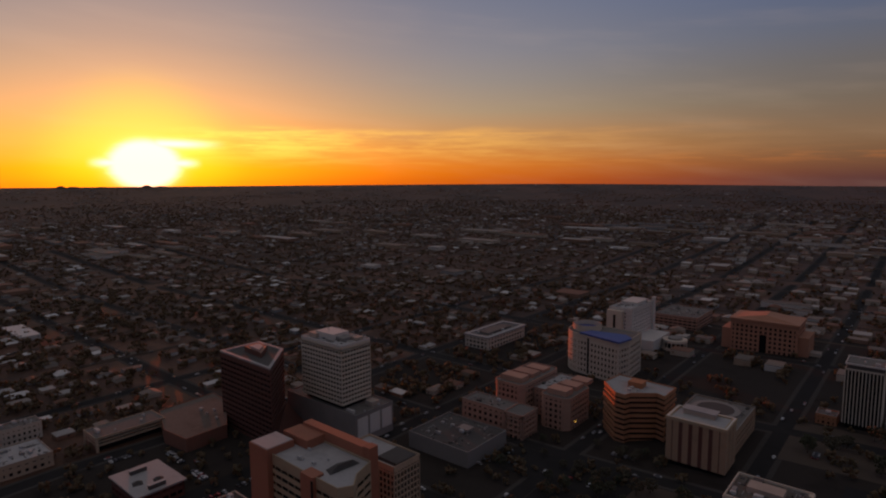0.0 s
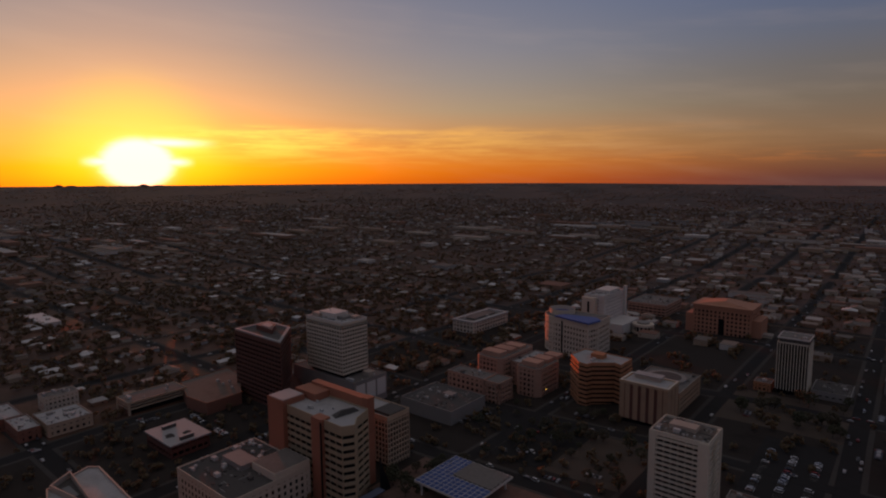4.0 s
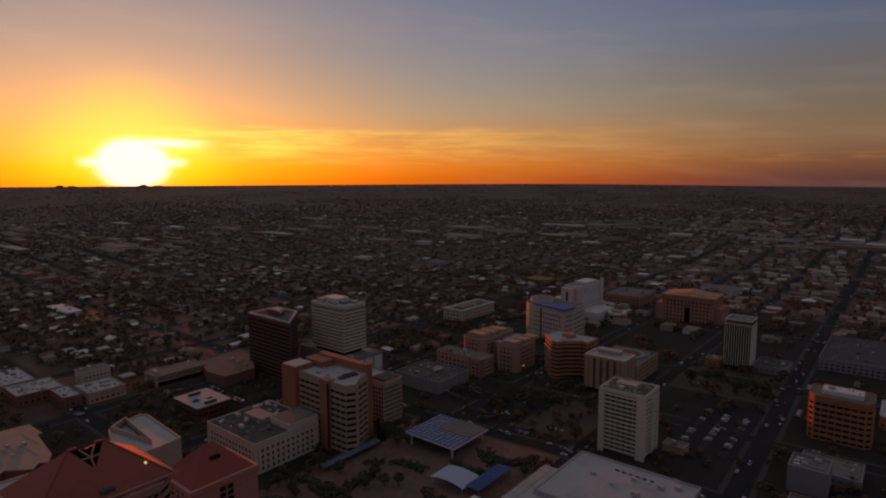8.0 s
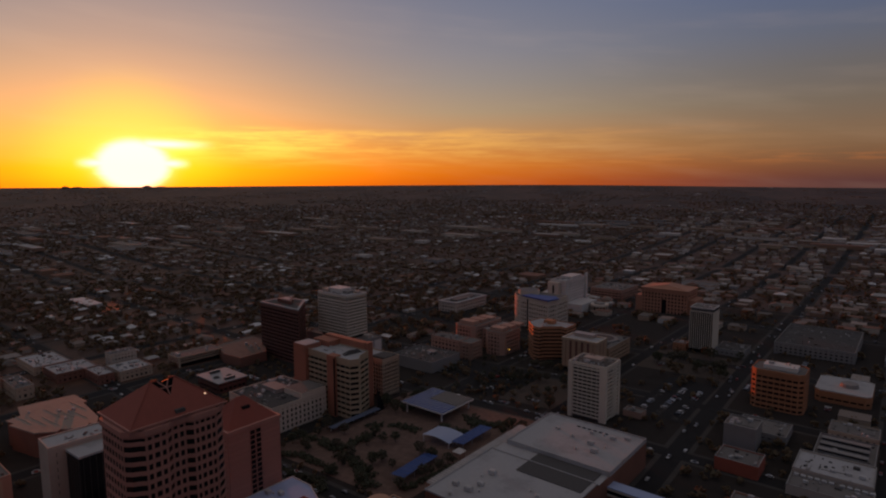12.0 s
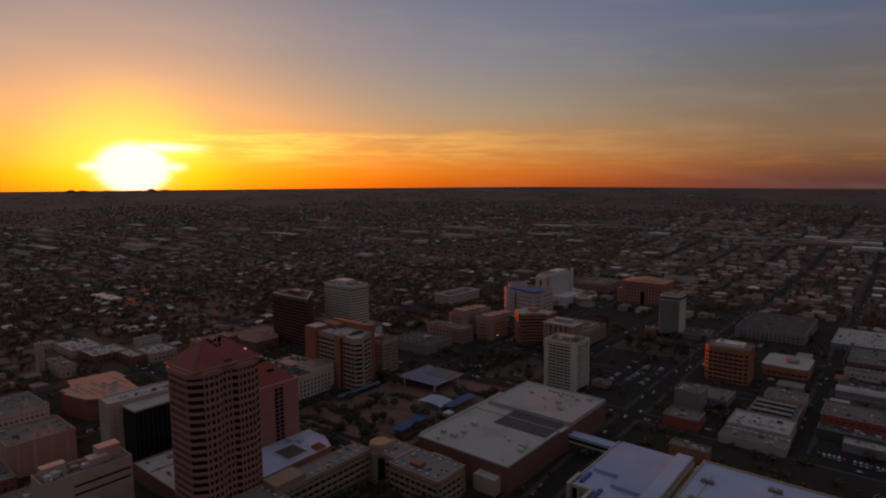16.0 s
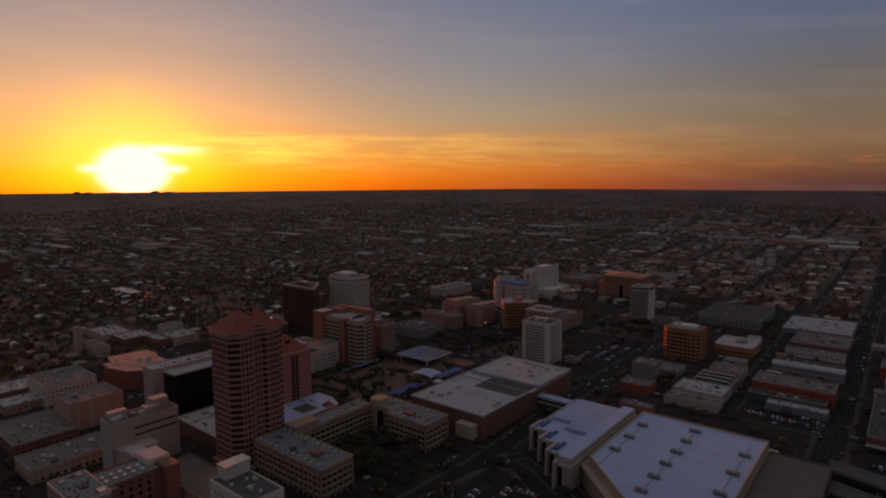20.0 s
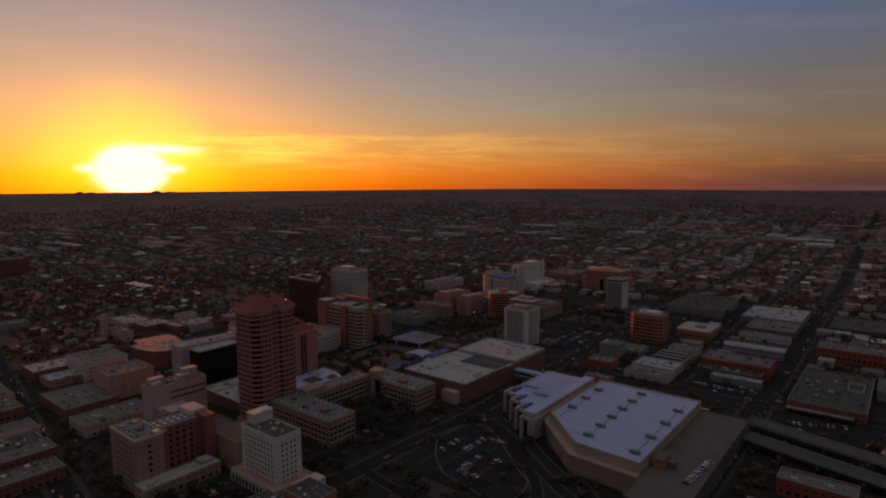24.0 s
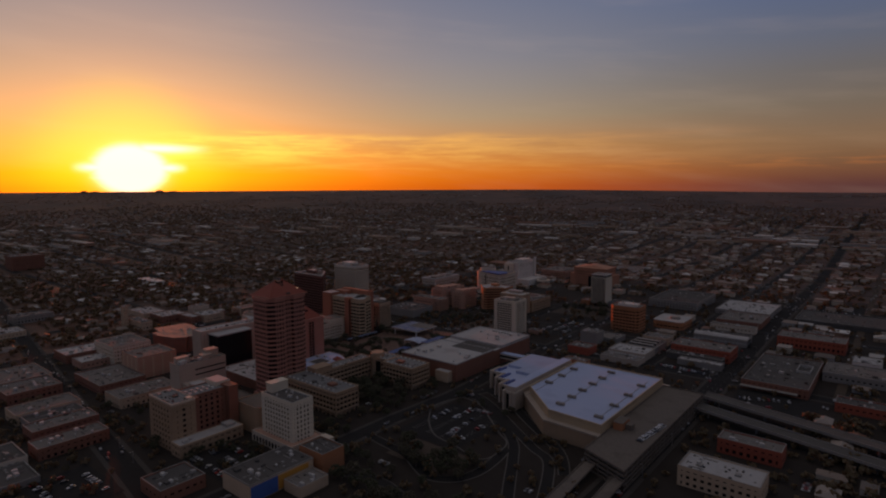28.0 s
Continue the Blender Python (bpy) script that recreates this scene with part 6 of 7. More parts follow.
# -- the plaza --
def plaza():
    bm = bmesh.new()
    n = 16
    grid = [[bm.verts.new((-58 + 134 * i / n, 76 + 156 * j / n, gz(-58 + 134 * i / n, 76 + 156 * j / n) + 0.36)) for j in range(n + 1)] for i in range(n + 1)]
    for i in range(n):
        for j in range(n):
            bm.faces.new((grid[i][j], grid[i + 1][j], grid[i + 1][j + 1], grid[i][j + 1]))
    p = new("plaza_paving", mesh_of("plaza_paving", bm, M_BRICKPAVE))
    tagged(p, "wide plaza of red brick paving", "pavement", kind="structure")
    # space-frame canopy with a blue glazed roof
    c = thing("plaza_canopy", -5, 208, gz(-5, 208), "white space-frame canopy with blue glass panels", "canopy")
    part("roof_panel", boxes((-8, 21, -1, 20, 9.4, 9.95)), M_GRAVEL, c, "grey solid roof panel")
    gl = mesh_of("glass_panel", boxes((-1.7, 1.7, -1.7, 1.7, 0, 0.12)), M_BLUEGLASS)
    for i in range(12):
        for j in range(11):
            x, y = -20.5 + i * 3.75, -19 + j * 3.75
            if not (x > -8 and y > -1):
                part("glass_panel", gl, M_BLUEGLASS, c, at=(x, y, 9.6))
    bx = mesh_of("beam", boxes((-22.5, 22.5, -0.12, 0.12, 0, 1.25)), M_WHITE)
    by = mesh_of("beam", boxes((-0.12, 0.12, -21, 21, 0, 1.25)), M_WHITE)
    for j in range(12):
        part("beam", bx, M_WHITE, c, at=(0, -21 + j * 3.75, 8.6))
    for i in range(13):
        part("beam", by, M_WHITE, c, at=(-22.5 + i * 3.75, 0, 8.55))
    for x in (-19, 19):
        for y in (-18, 18):
            part("post", boxes((x - 0.5, x + 0.5, y - 0.5, y + 0.5, 0, 8.7)), M_WHITE, c)
    t = thing("stage_canopy", 39, 162, gz(39, 162), "pale blue tensioned stage roof on white posts", "canopy")
    bm = bmesh.new()
    k = 8
    grid = [[bm.verts.new((-13 + 26 * i / k, -9.5 + 19 * j / k, 5.0 + 1.6 * math.sin(math.pi * i / k))) for j in range(k + 1)] for i in range(k + 1)]
    for i in range(k):
        for j in range(k):
            bm.faces.new((grid[i][j], grid[i + 1][j], grid[i + 1][j + 1], grid[i][j + 1]))
    bmesh.ops.solidify(bm, geom=bm.faces[:], thickness=0.15)
    part("fabric", bm, M_TENT, t)
    for x in (-12, 12):
        for y in (-9, 0, 9):
            part("post", boxes((x - 0.2, x + 0.2, y - 0.2, y + 0.2, 0, 5.1)), M_WHITE, t)
    s = thing("solar_canopy", 57, 173, gz(57, 173), "blue solar panel canopy on steel posts", "canopy")
    pn = mesh_of("solar_panel", boxes((-1.0, 1.0, -1.9, 1.9, 0, 0.1)), M_BLUEGLASS)
    for i in range(5):
        for j in range(9):
            part("solar_panel", pn, M_BLUEGLASS, s, at=(-4.4 + i * 2.2, -16 + j * 4.1, 5.2 + i * 0.12))
    for x in (-4.6, 4.6):
        for y in (-17, -6, 6, 17):
            part("post", boxes((x - 0.15, x + 0.15, y - 0.15, y + 0.15, 0, 5.3)), M_STEEL, s)
    s = copy_thing(s, pose(55, 112, gz(55, 112), 0, 0, 3))
    tagged(s, "blue-roofed bus canopy on steel posts")
    u = thing("street_pergola", -45, 150, gz(-45, 150), "long low blue-grey pergola beside the city offices", "canopy")
    part("roof", boxes((-3, 3, -26, 26, 4.2, 4.6)), M_SHADE, u)
    for y in (-24, -12, 0, 12, 24):
        part("post", boxes((-2.6, -2.2, y, y + 0.4, 0, 4.3)), M_WHITE, u)
    f = thing("fountain", -5, 150, gz(-5, 150) + 0.3, "round red-brick fountain basin", "fountain")
    bm = bmesh.new()
    bmesh.ops.create_cone(bm, cap_ends=True, segments=28, radius1=9, radius2=8.6, depth=1.0, matrix=Matrix.Translation((0, 0, 0.5)))
    part("basin", bm, M_BRICKPAVE, f)
    k = thing("plaza_kiosk", 66, 146, gz(66, 146), "small white-domed plaza kiosk", "kiosk")
    part("wall", boxes((-3, 3, -3, 3, 0, 5)), M_ROSE, k)
    hip(k, "roof", 3.6, 3.6, 5, 7.4, 0.5, M_WHITE)


plaza()
# ---- loop road, lots and lawns ----
def sheet(name, x0, x1, y0, y1, lift, mat, label, category):
    bm = bmesh.new()
    nx, ny = max(2, int((x1 - x0) / 12)), max(2, int((y1 - y0) / 12))
    g = [[bm.verts.new((x0 + (x1 - x0) * i / nx, y0 + (y1 - y0) * j / ny, gz(x0 + (x1 - x0) * i / nx, y0 + (y1 - y0) * j / ny) + lift)) for j in range(ny + 1)] for i in range(nx + 1)]
    for i in range(nx):
        for j in range(ny):
            bm.faces.new((g[i][j], g[i + 1][j], g[i + 1][j + 1], g[i][j + 1]))
    return tagged(new(name, mesh_of(name, bm, mat)), label, category, kind="structure")


LOOPS = [
    [(188, -66), (186, -30), (189, 0), (194, 32), (204, 60), (214, 80)],
    [(202, 48), (214, 50), (236, 36), (262, 16), (288, -8), (304, -34), (318, -60), (340, -100)],
    [(198, 58), (222, 50), (250, 32), (279, 11), (305, -7), (326, -22), (352, -80)],
    [(204, 76), (246, 56), (280, 31), (322, 0), (342, -30)],
    [(190, -66), (218, -70), (240, -73), (262, -84), (274, -87), (287, -80), (294, -64), (294, -44), (290, -20)],
    [(220, -120), (250, -112), (280, -118), (310, -120), (345, -150)],
]
LOT_EDGE = [(211, -16), (197, 4), (194, 17), (197, 33), (203, 43), (225, 38), (248, 19), (271, -1), (285, -12), (289, -32), (284, -46), (257, -40), (232, -34), (211, -16)]


def flowing(pts, n=5):
    """A smooth line through the points."""
    q = [pts[0]] + list(pts) + [pts[-1]]
    out = []
    for a, b, c, d in zip(q, q[1:], q[2:], q[3:]):
        for i in range(n):
            t = i / n
            out.append(tuple(0.5 * (2 * b[k] + (c[k] - a[k]) * t + (2 * a[k] - 5 * b[k] + 4 * c[k] - d[k]) * t * t + (3 * b[k] - a[k] - 3 * c[k] + d[k]) * t ** 3) for k in (0, 1)))
    return out + [pts[-1]]


for i, l in enumerate(LOOPS):
    l = flowing(l)
    strip("pavement", l, 8.6, 0.20 + 0.006 * i, M_KERB, "pale concrete kerbs along a curving ramp road", "pavement", step=6)
    strip("road", l, 7.0, 0.36 + 0.009 * i, M_ASPHALT, "dark curving ramp road with pale kerbs", "road", step=6)
strip("kerb", flowing(LOT_EDGE), 1.1, 0.42, M_KERB, "pale kerb round the car park", "kerb", step=5)
sheet("pavement", -290, 800, -420, 820, 0.10, M_PAVED, "dark paved yards and blocks of the old centre", "pavement")
sheet("parking_lot", 203, 262, -46, 26, 0.28, M_ASPHALT, "dark asphalt parking lot inside the loop road", "parking lot")
sheet("parking_lot", 126, 170, 298, 404, 0.27, M_ASPHALT, "dark asphalt parking lot beside the apartment tower", "parking lot")
sheet("parking_lot", 70, 132, -262, -222, 0.27, M_ASPHALT, "dark asphalt parking lot beside the shop blocks", "parking lot")
sheet("parking_lot", 306, 360, 244, 264, 0.27, M_ASPHALT, "asphalt parking lot in front of the sheds", "parking lot")
sheet("parking_lot", 394, 460, 178, 226, 0.27, M_ASPHALT, "asphalt yard in front of the wide warehouse", "parking lot")
sheet("parking_lot", 392, 470, 650, 760, 0.27, M_ASPHALT, "asphalt lot full of pale vehicles", "parking lot")
sheet("parking_lot", -150, -60, 100, 148, 0.22, M_ASPHALT, "asphalt lot behind the city offices", "parking lot")
sheet("parking_lot", -200, -166, 125, 215, 0.22, M_ASPHALT, "small asphalt lot beside the city offices", "parking lot")
sheet("parking_lot", -70, 24, 300, 338, 0.24, M_ASPHALT, "asphalt lot under trees near the annexe", "parking lot")
sheet("parking_lot", 119, 168, -178, -140, 0.26, M_ASPHALT, "asphalt car park below the white hotel", "parking lot")
sheet("lawn", 85, 172, 420, 500, 0.22, M_LAWN, "dry brown lawn in front of the slab tower", "lawn")
sheet("lawn", 20, 78, 262, 334, 0.22, M_LAWN, "dim park lawn under dark trees", "lawn")
sheet("parking_lot", -26, 16, 262, 296, 0.26, M_ASPHALT, "dark asphalt yard beside the park lawn", "parking lot")
sheet("lawn", 225, 285, -80, -48, 0.24, M_LAWN, "dry island of grass inside the loop road", "lawn")
bay = mesh_of("bay_line", boxes((-2.4, 2.4, -0.07, 0.07, 0, 0.04)), M_LINE)


def bay_lines(x, y0, y1, owner):
    y = y0
    while y < y1:
        part("bay_line", bay, M_LINE, owner, at=(x, y, gz(x, y) + 0.29))
        y += 2.8


lot = thing("lot_marks", 220, -20, 0, "faded white bay lines on the asphalt lots", "marking", kind="structure")
lot.location = (0, 0, 0)
for x in (212, 226, 240, 254):
    bay_lines(x, -34, 22, lot)
for x in (134, 148, 162):
    bay_lines(x, 302, 380, lot)


# ---- cars ----
def car_meshes():
    kinds = []
    for l, h, cab in ((4.5, 1.45, (-0.9, 1.5)), (4.8, 1.75, (-1.9, 1.3)), (5.4, 1.8, (-0.4, 1.3))):
        bm = bmesh.new()
        prof = [(-l / 2, 0.35), (l / 2, 0.35), (l / 2, 0.75), (l / 2 - 0.9, 0.92), (-l / 2, 0.95)]
        a = [bm.verts.new((-0.9, y, z)) for y, z in prof]
        b = [bm.verts.new((0.9, y, z)) for y, z in prof]
        bm.faces.new(a)
        bm.faces.new(b[::-1])
        for i in range(5):
            j = (i + 1) % 5
            bm.faces.new((a[i], b[i], b[j], a[j]))
        bmesh.ops.recalc_face_normals(bm, faces=bm.faces)
        bm2 = bmesh.new()
        c0, c1 = cab
        lo = [bm2.verts.new(p) for p in ((-0.85, c0 - 0.35, 0.93), (0.85, c0 - 0.35, 0.93), (0.85, c1 + 0.5, 0.9), (-0.85, c1 + 0.5, 0.9))]
        hi = [bm2.verts.new(p) for p in ((-0.68, c0, h - 0.06), (0.68, c0, h - 0.06), (0.68, c1, h - 0.06), (-0.68, c1, h - 0.06))]
        bm2.faces.new(hi)
        for i in range(4):
            bm2.faces.new((lo[i], lo[(i + 1) % 4], hi[(i + 1) % 4], hi[i]))
        roof = boxes((-0.66, 0.66, c0 + 0.04, c1 - 0.04, h - 0.07, h))
        kinds.append((bm, bm2, roof, l))
    wheel = bmesh.new()
    bmesh.ops.create_cone(wheel, cap_ends=True, segments=12, radius1=0.33, radius2=0.33, depth=0.22, matrix=Matrix.Rotation(radians(90), 4, "Y"))
    return kinds, mesh_of("wheel", wheel, M_TYRE)


KINDS, WHEEL = car_meshes()
PAINTS = [M_CARW, M_CARW, M_CARW, M_CARS, M_CARS, M_CARD, M_CARR]
SAYS = {M_CARW.name: "white", M_CARS.name: "silver", M_CARD.name: "dark", M_CARR.name: "red"}
MASTERS = {}


def master(kind, paint):
    key = (kind, paint.name)
    if key not in MASTERS:
        bm, bm2, roof, l = KINDS[kind]
        nm = ("car", "sport_utility_car", "pickup_truck")[kind]
        c = thing(nm, 0, 0, 0, SAYS[paint.name] + " parked " + nm.replace("_", " ") + " on dark asphalt", "car", group="parked cars")
        part("body", bm.copy(), paint, c)
        part("cabin_glass", bm2.copy(), M_GLASS, c, "dark tinted glass")
        part("car_roof", roof.copy(), paint, c)
        for x in (-0.82, 0.82):
            for y in (-l * 0.3, l * 0.3):
                part("wheel", WHEEL, M_TYRE, c, at=(x, y, 0.33))
        MASTERS[key] = [c, False]
    return MASTERS[key]


def put_car(x, y, z, turn, rng):
    m = master(rng.choice((0, 0, 1, 1, 2)), rng.choice(PAINTS))
    at = pose(x, y, z, 0, 0, turn)
    if not m[1]:
        m[0].matrix_basis = at
        m[1] = True
    else:
        copy_thing(m[0], at)


def car_row(x0, y0, x1, y1, n, turn, seed, fill=0.7, lift=0.28, z=None):
    rng = random.Random(seed)
    for i in range(n):
        if rng.random() < fill:
            t = i / max(1, n - 1)
            x, y = x0 + (x1 - x0) * t, y0 + (y1 - y0) * t
            put_car(x + rng.uniform(-0.2, 0.2), y + rng.uniform(-0.2, 0.2), (gz(x, y) + lift) if z is None else z, turn + rng.choice((0, 180)) + rng.uniform(-3, 3), rng)


car_row(212, -10, 212, 20, 11, 90, 1, 0.6)
car_row(226, -6, 226, 22, 10, 90, 2, 0.75)
car_row(240, -20, 240, 12, 11, 90, 3, 0.4)
car_row(254, -30, 254, 0, 10, 90, 4, 0.2)
for k, x in enumerate((134, 148, 162)):
    car_row(x, 303, x, 378, 27, 90, 10 + k, 0.3)
car_row(308, 252, 356, 248, 17, 5, 20, 0.8)
car_row(76, -256, 128, -256, 14, 8, 21, 0.5)
car_row(76, -242, 128, -242, 14, 8, 22, 0.5)
car_row(76, -229, 128, -229, 14, 8, 23, 0.4)
car_row(124, -172, 164, -172, 13, 4, 33, 0.7)
car_row(124, -158, 160, -158, 12, 4, 34, 0.7)
car_row(122, -146, 158, -146, 12, 4, 35, 0.6)
car_row(372, 24, 376, 60, 13, 90, 24, 0.85, z=gz(381, -26) + 13.15)
car_row(400, 196, 440, 214, 12, 20, 25, 0.6)
car_row(404, 184, 446, 190, 9, 90, 26, 0.5)
car_row(398, 660, 466, 660, 20, 0, 27, 0.4)
car_row(398, 690, 466, 690, 20, 0, 28, 0.3)
car_row(-180, 130, -180, 200, 16, 90, 29, 0.6)
car_row(-140, 112, -80, 112, 14, 0, 30, 0.4)
car_row(-60, 312, 18, 312, 18, 0, 31, 0.3)
car_row(-76, 296, -68, 334, 11, 80, 36, 0.6)
car_row(-22, 270, 14, 288, 9, 60, 37, 0.3)
car_row(-262, 165, -238, 164, 10, 4, 38, 0.9)
car_row(-222, 163, -204, 163, 8, 4, 39, 0.8)
for k, (xa, ya, xb, yb, n, tn) in enumerate(((367, 60, 366, 900, 26, 0), (379, 200, 373, 900, 22, 0), (181, 200, 174, 900, 22, 0), (-330, -146, 110, -213, 40, 81), (-300, -138, 100, -201, 34, 81), (-120, 246, 330, 246, 26, 90), (-140, 57, 70, 57, 18, 90))):
    car_row(xa, ya, xb, yb, n, tn, 40 + k, 0.16, 0.36)
for x, y in ((150, -14), (158, -8), (146, -22), (160, -20)):
    put_car(x, y, gz(x, y) + 0.2, x * 7, random.Random(int(x)))

# ---- trees ----
OCTA_V = np.array([(1, 0, 0), (-1, 0, 0), (0, 1, 0), (0, -1, 0), (0, 0, 1), (0, 0, -1)], float)
OCTA_F = np.array([(0, 2, 4), (2, 1, 4), (1, 3, 4), (3, 0, 4), (2, 0, 5), (1, 2, 5), (3, 1, 5), (0, 3, 5)])


def clumps(rng, n, rx, rz, zc, size):
    """Vertices and faces of a crown made of many small leaf clumps."""
    V, F = [], []
    for i in range(n):
        u = rng.normal(size=3)
        u /= np.linalg.norm(u) + 1e-9
        r = rng.uniform(0.45, 1.05) ** 0.6
        c = u * r * np.array((rx, rx, rz)) * rng.uniform(0.8, 1.15) + np.array((0, 0, zc))
        q = np.linalg.qr(rng.normal(size=(3, 3)))[0]
        v = (OCTA_V * (size * rng.uniform(0.55, 1.3, 3))) @ q + rng.normal(scale=size * 0.15, size=(6, 3)) + c
        F.append(OCTA_F + 6 * len(V))
        V.append(v)
    return np.concatenate(V), np.concatenate(F)


def np_mesh(name, V, F, mat):
    me = bpy.data.meshes.new(name)
    me.from_pydata(V.tolist(), [], F.tolist())
    me.materials.append(mat)
    return me


def trunk_bm(h, r, seed):
    bm = bmesh.new()
    rng = random.Random(seed)
    bmesh.ops.create_cone(bm, cap_ends=True, segments=7, radius1=r, radius2=r * 0.55, depth=h, matrix=Matrix.Translation((0, 0, h / 2)))
    for i in range(4):
        a = i * 1.57 + rng.uniform(-0.5, 0.5)
        m = Matrix.Translation((0, 0, h * 0.85)) @ Matrix.Rotation(a, 4, "Z") @ Matrix.Rotation(radians(38), 4, "Y") @ Matrix.Translation((0, 0, h * 0.4))
        bmesh.ops.create_cone(bm, cap_ends=True, segments=5, radius1=r * 0.5, radius2=r * 0.15, depth=h * 0.85, matrix=m)
    return bm


TREES = []
NPR = np.random.default_rng(7)
for i in range(6):
    t = thing("tree", 0, 0, 0, "dark green broadleaf street tree with a ragged crown", "tree", group="street trees")
    h = 2.2 + 0.25 * i
    part("trunk", trunk_bm(h, 0.22 + 0.02 * i, i), M_BARK, t)
    V, F = clumps(NPR, 70, 2.6 + 0.2 * i, 2.0 + 0.15 * i, h + 2.0, 0.62)
    part("crown", np_mesh("crown", V, F, M_LEAF if i % 2 else M_LEAFB), None, t)
    TREES.append([t, False])


PUT = []
EXTRA = []


def put_tree(x, y, s, rng, lift=0.0):
    PUT.append(1)
    if len(PUT) > 280:
        EXTRA.append((x, y, s))
        return
    m = TREES[rng.randrange(6)]
    at = pose(x, y, gz(x, y) + lift, 0, 0, rng.uniform(0, 360))
    if not m[1]:
        m[0].matrix_basis = at
        m[0].scale = (s, s, s)
        m[1] = True
    else:
        c = copy_thing(m[0], at)
        c.scale = (s, s, s)


def is_free(x, y, r):
    return not any(x0 - r < x < x1 + r and y0 - r < y < y1 + r for x0, x1, y0, y1 in TAKEN)


def grove(x0, x1, y0, y1, n, seed, smin=0.8, smax=1.6, road=1.0, court=False):
    rng = random.Random(seed)
    done = 0
    for _ in range(n * 6):
        x, y = rng.uniform(x0, x1), rng.uniform(y0, y1)
        if (court or is_free(x, y, 1.5)) and not on_street(x, y, road):
            put_tree(x, y, rng.uniform(smin, smax), rng)
            done += 1
            if done >= n:
                break


grove(-28, 78, 258, 336, 26, 1, 0.8, 1.5)
grove(-56, 74, 78, 140, 34, 2, 0.8, 1.5)
grove(-56, -20, 180, 236, 14, 3, 0.8, 1.5)
grove(66, 82, 190, 236, 6, 4)
grove(92, 172, 420, 505, 18, 5, 1.0, 1.9)
grove(-70, 30, 296, 382, 12, 6, 0.8, 1.3)
grove(222, 292, -84, -46, 26, 7, 0.9, 1.7)
grove(190, 340, -150, -96, 34, 8, 0.9, 1.7)
grove(196, 260, 28, 60, 10, 9, 0.7, 1.2)
grove(97, 156, -29, 23, 40, 10, 0.9, 1.7, court=True)
grove(118, 168, -182, -136, 12, 20, 0.8, 1.3)
grove(142, 184, -60, 60, 16, 21, 0.7, 1.3)
grove(140, 182, -98, -62, 12, 11, 0.7, 1.2)
grove(-80, 90, -262, -100, 26, 12, 0.7, 1.3, 0.5)
grove(-260, -140, 60, 118, 14, 13, 0.8, 1.4)
grove(-330, -240, 60, 130, 18, 14, 0.9, 1.7)
grove(-10, 60, 430, 700, 26, 15, 1.0, 1.8)
grove(-260, -140, 300, 500, 36, 16, 1.0, 1.9)
grove(296, 345, -16, 14, 5, 17, 0.7, 1.1)
grove(120, 180, 70, 150, 5, 18, 0.6, 0.9)
grove(390, 520, 40, 66, 8, 19, 0.7, 1.2)

grove(-290, 60, -330, -60, 90, 31, 0.7, 1.4, 0.3)
grove(60, 345, -330, 60, 90, 32, 0.7, 1.5, 0.3)
grove(190, 372, 150, 560, 90, 33, 0.7, 1.4, 0.3)
grove(384, 700, -100, 560, 110, 34, 0.7, 1.4, 0.3)
grove(-140, 190, 240, 560, 80, 35, 0.8, 1.5, 0.3)
grove(-290, -60, 60, 345, 40, 36, 0.8, 1.4, 0.3)

# ---- hedges and planted beds of the plaza ----
def hedge(pts, width, n, seed, size=1.35):
    rng = np.random.default_rng(seed)
    V, F = [], []
    line = flowing(pts, 8)
    m = 0
    for _ in range(n):
        k = rng.integers(0, len(line) - 1)
        t = rng.random()
        x = line[k][0] + (line[k + 1][0] - line[k][0]) * t + rng.normal() * width * 0.35
        y = line[k][1] + (line[k + 1][1] - line[k][1]) * t + rng.normal() * width * 0.35
        v, f = clumps(rng, 5, 1.5 * size, 0.9 * size, 1.2 * size, 0.7 * size)
        V.append(v + np.array((x, y, gz(x, y) + 0.1)))
        F.append(f + m)
        m += len(v)
    h = thing("hedge", 0, 0, 0, "dark clipped shrubs in a plaza planting bed", "hedge", group="plaza hedges")
    part("shrubs", np_mesh("shrubs", np.concatenate(V), np.concatenate(F), M_LEAF), None, h)["kind"] = "stuff"
    return h


hedge([(-53, 106), (-34, 108), (-15, 106), (-14, 122), (-14, 139)], 7, 150, 61)
hedge([(-4, 102), (10, 98), (22, 94), (34, 86), (43, 79)], 8, 130, 62)
hedge([(-46, 76), (-30, 84), (-18, 84), (-4, 82), (12, 79)], 5, 90, 63)
hedge([(-26, 62), (-6, 64), (12, 66), (24, 60)], 4, 70, 64)
hedge([(-52, 201), (-40, 198), (-27, 197)], 6, 50, 65)
hedge([(20, 182), (34, 180), (48, 182)], 5, 50, 66)
hedge([(28, 212), (40, 200), (52, 204), (64, 214)], 8, 90, 67, 1.4)
hedge([(-30, 150), (-16, 160), (0, 166), (12, 160)], 5, 50, 69)
hedge([(64, 90), (70, 110), (72, 132)], 4, 50, 70)
hedge([(-52, 130), (-50, 150), (-50, 176)], 3, 50, 68)

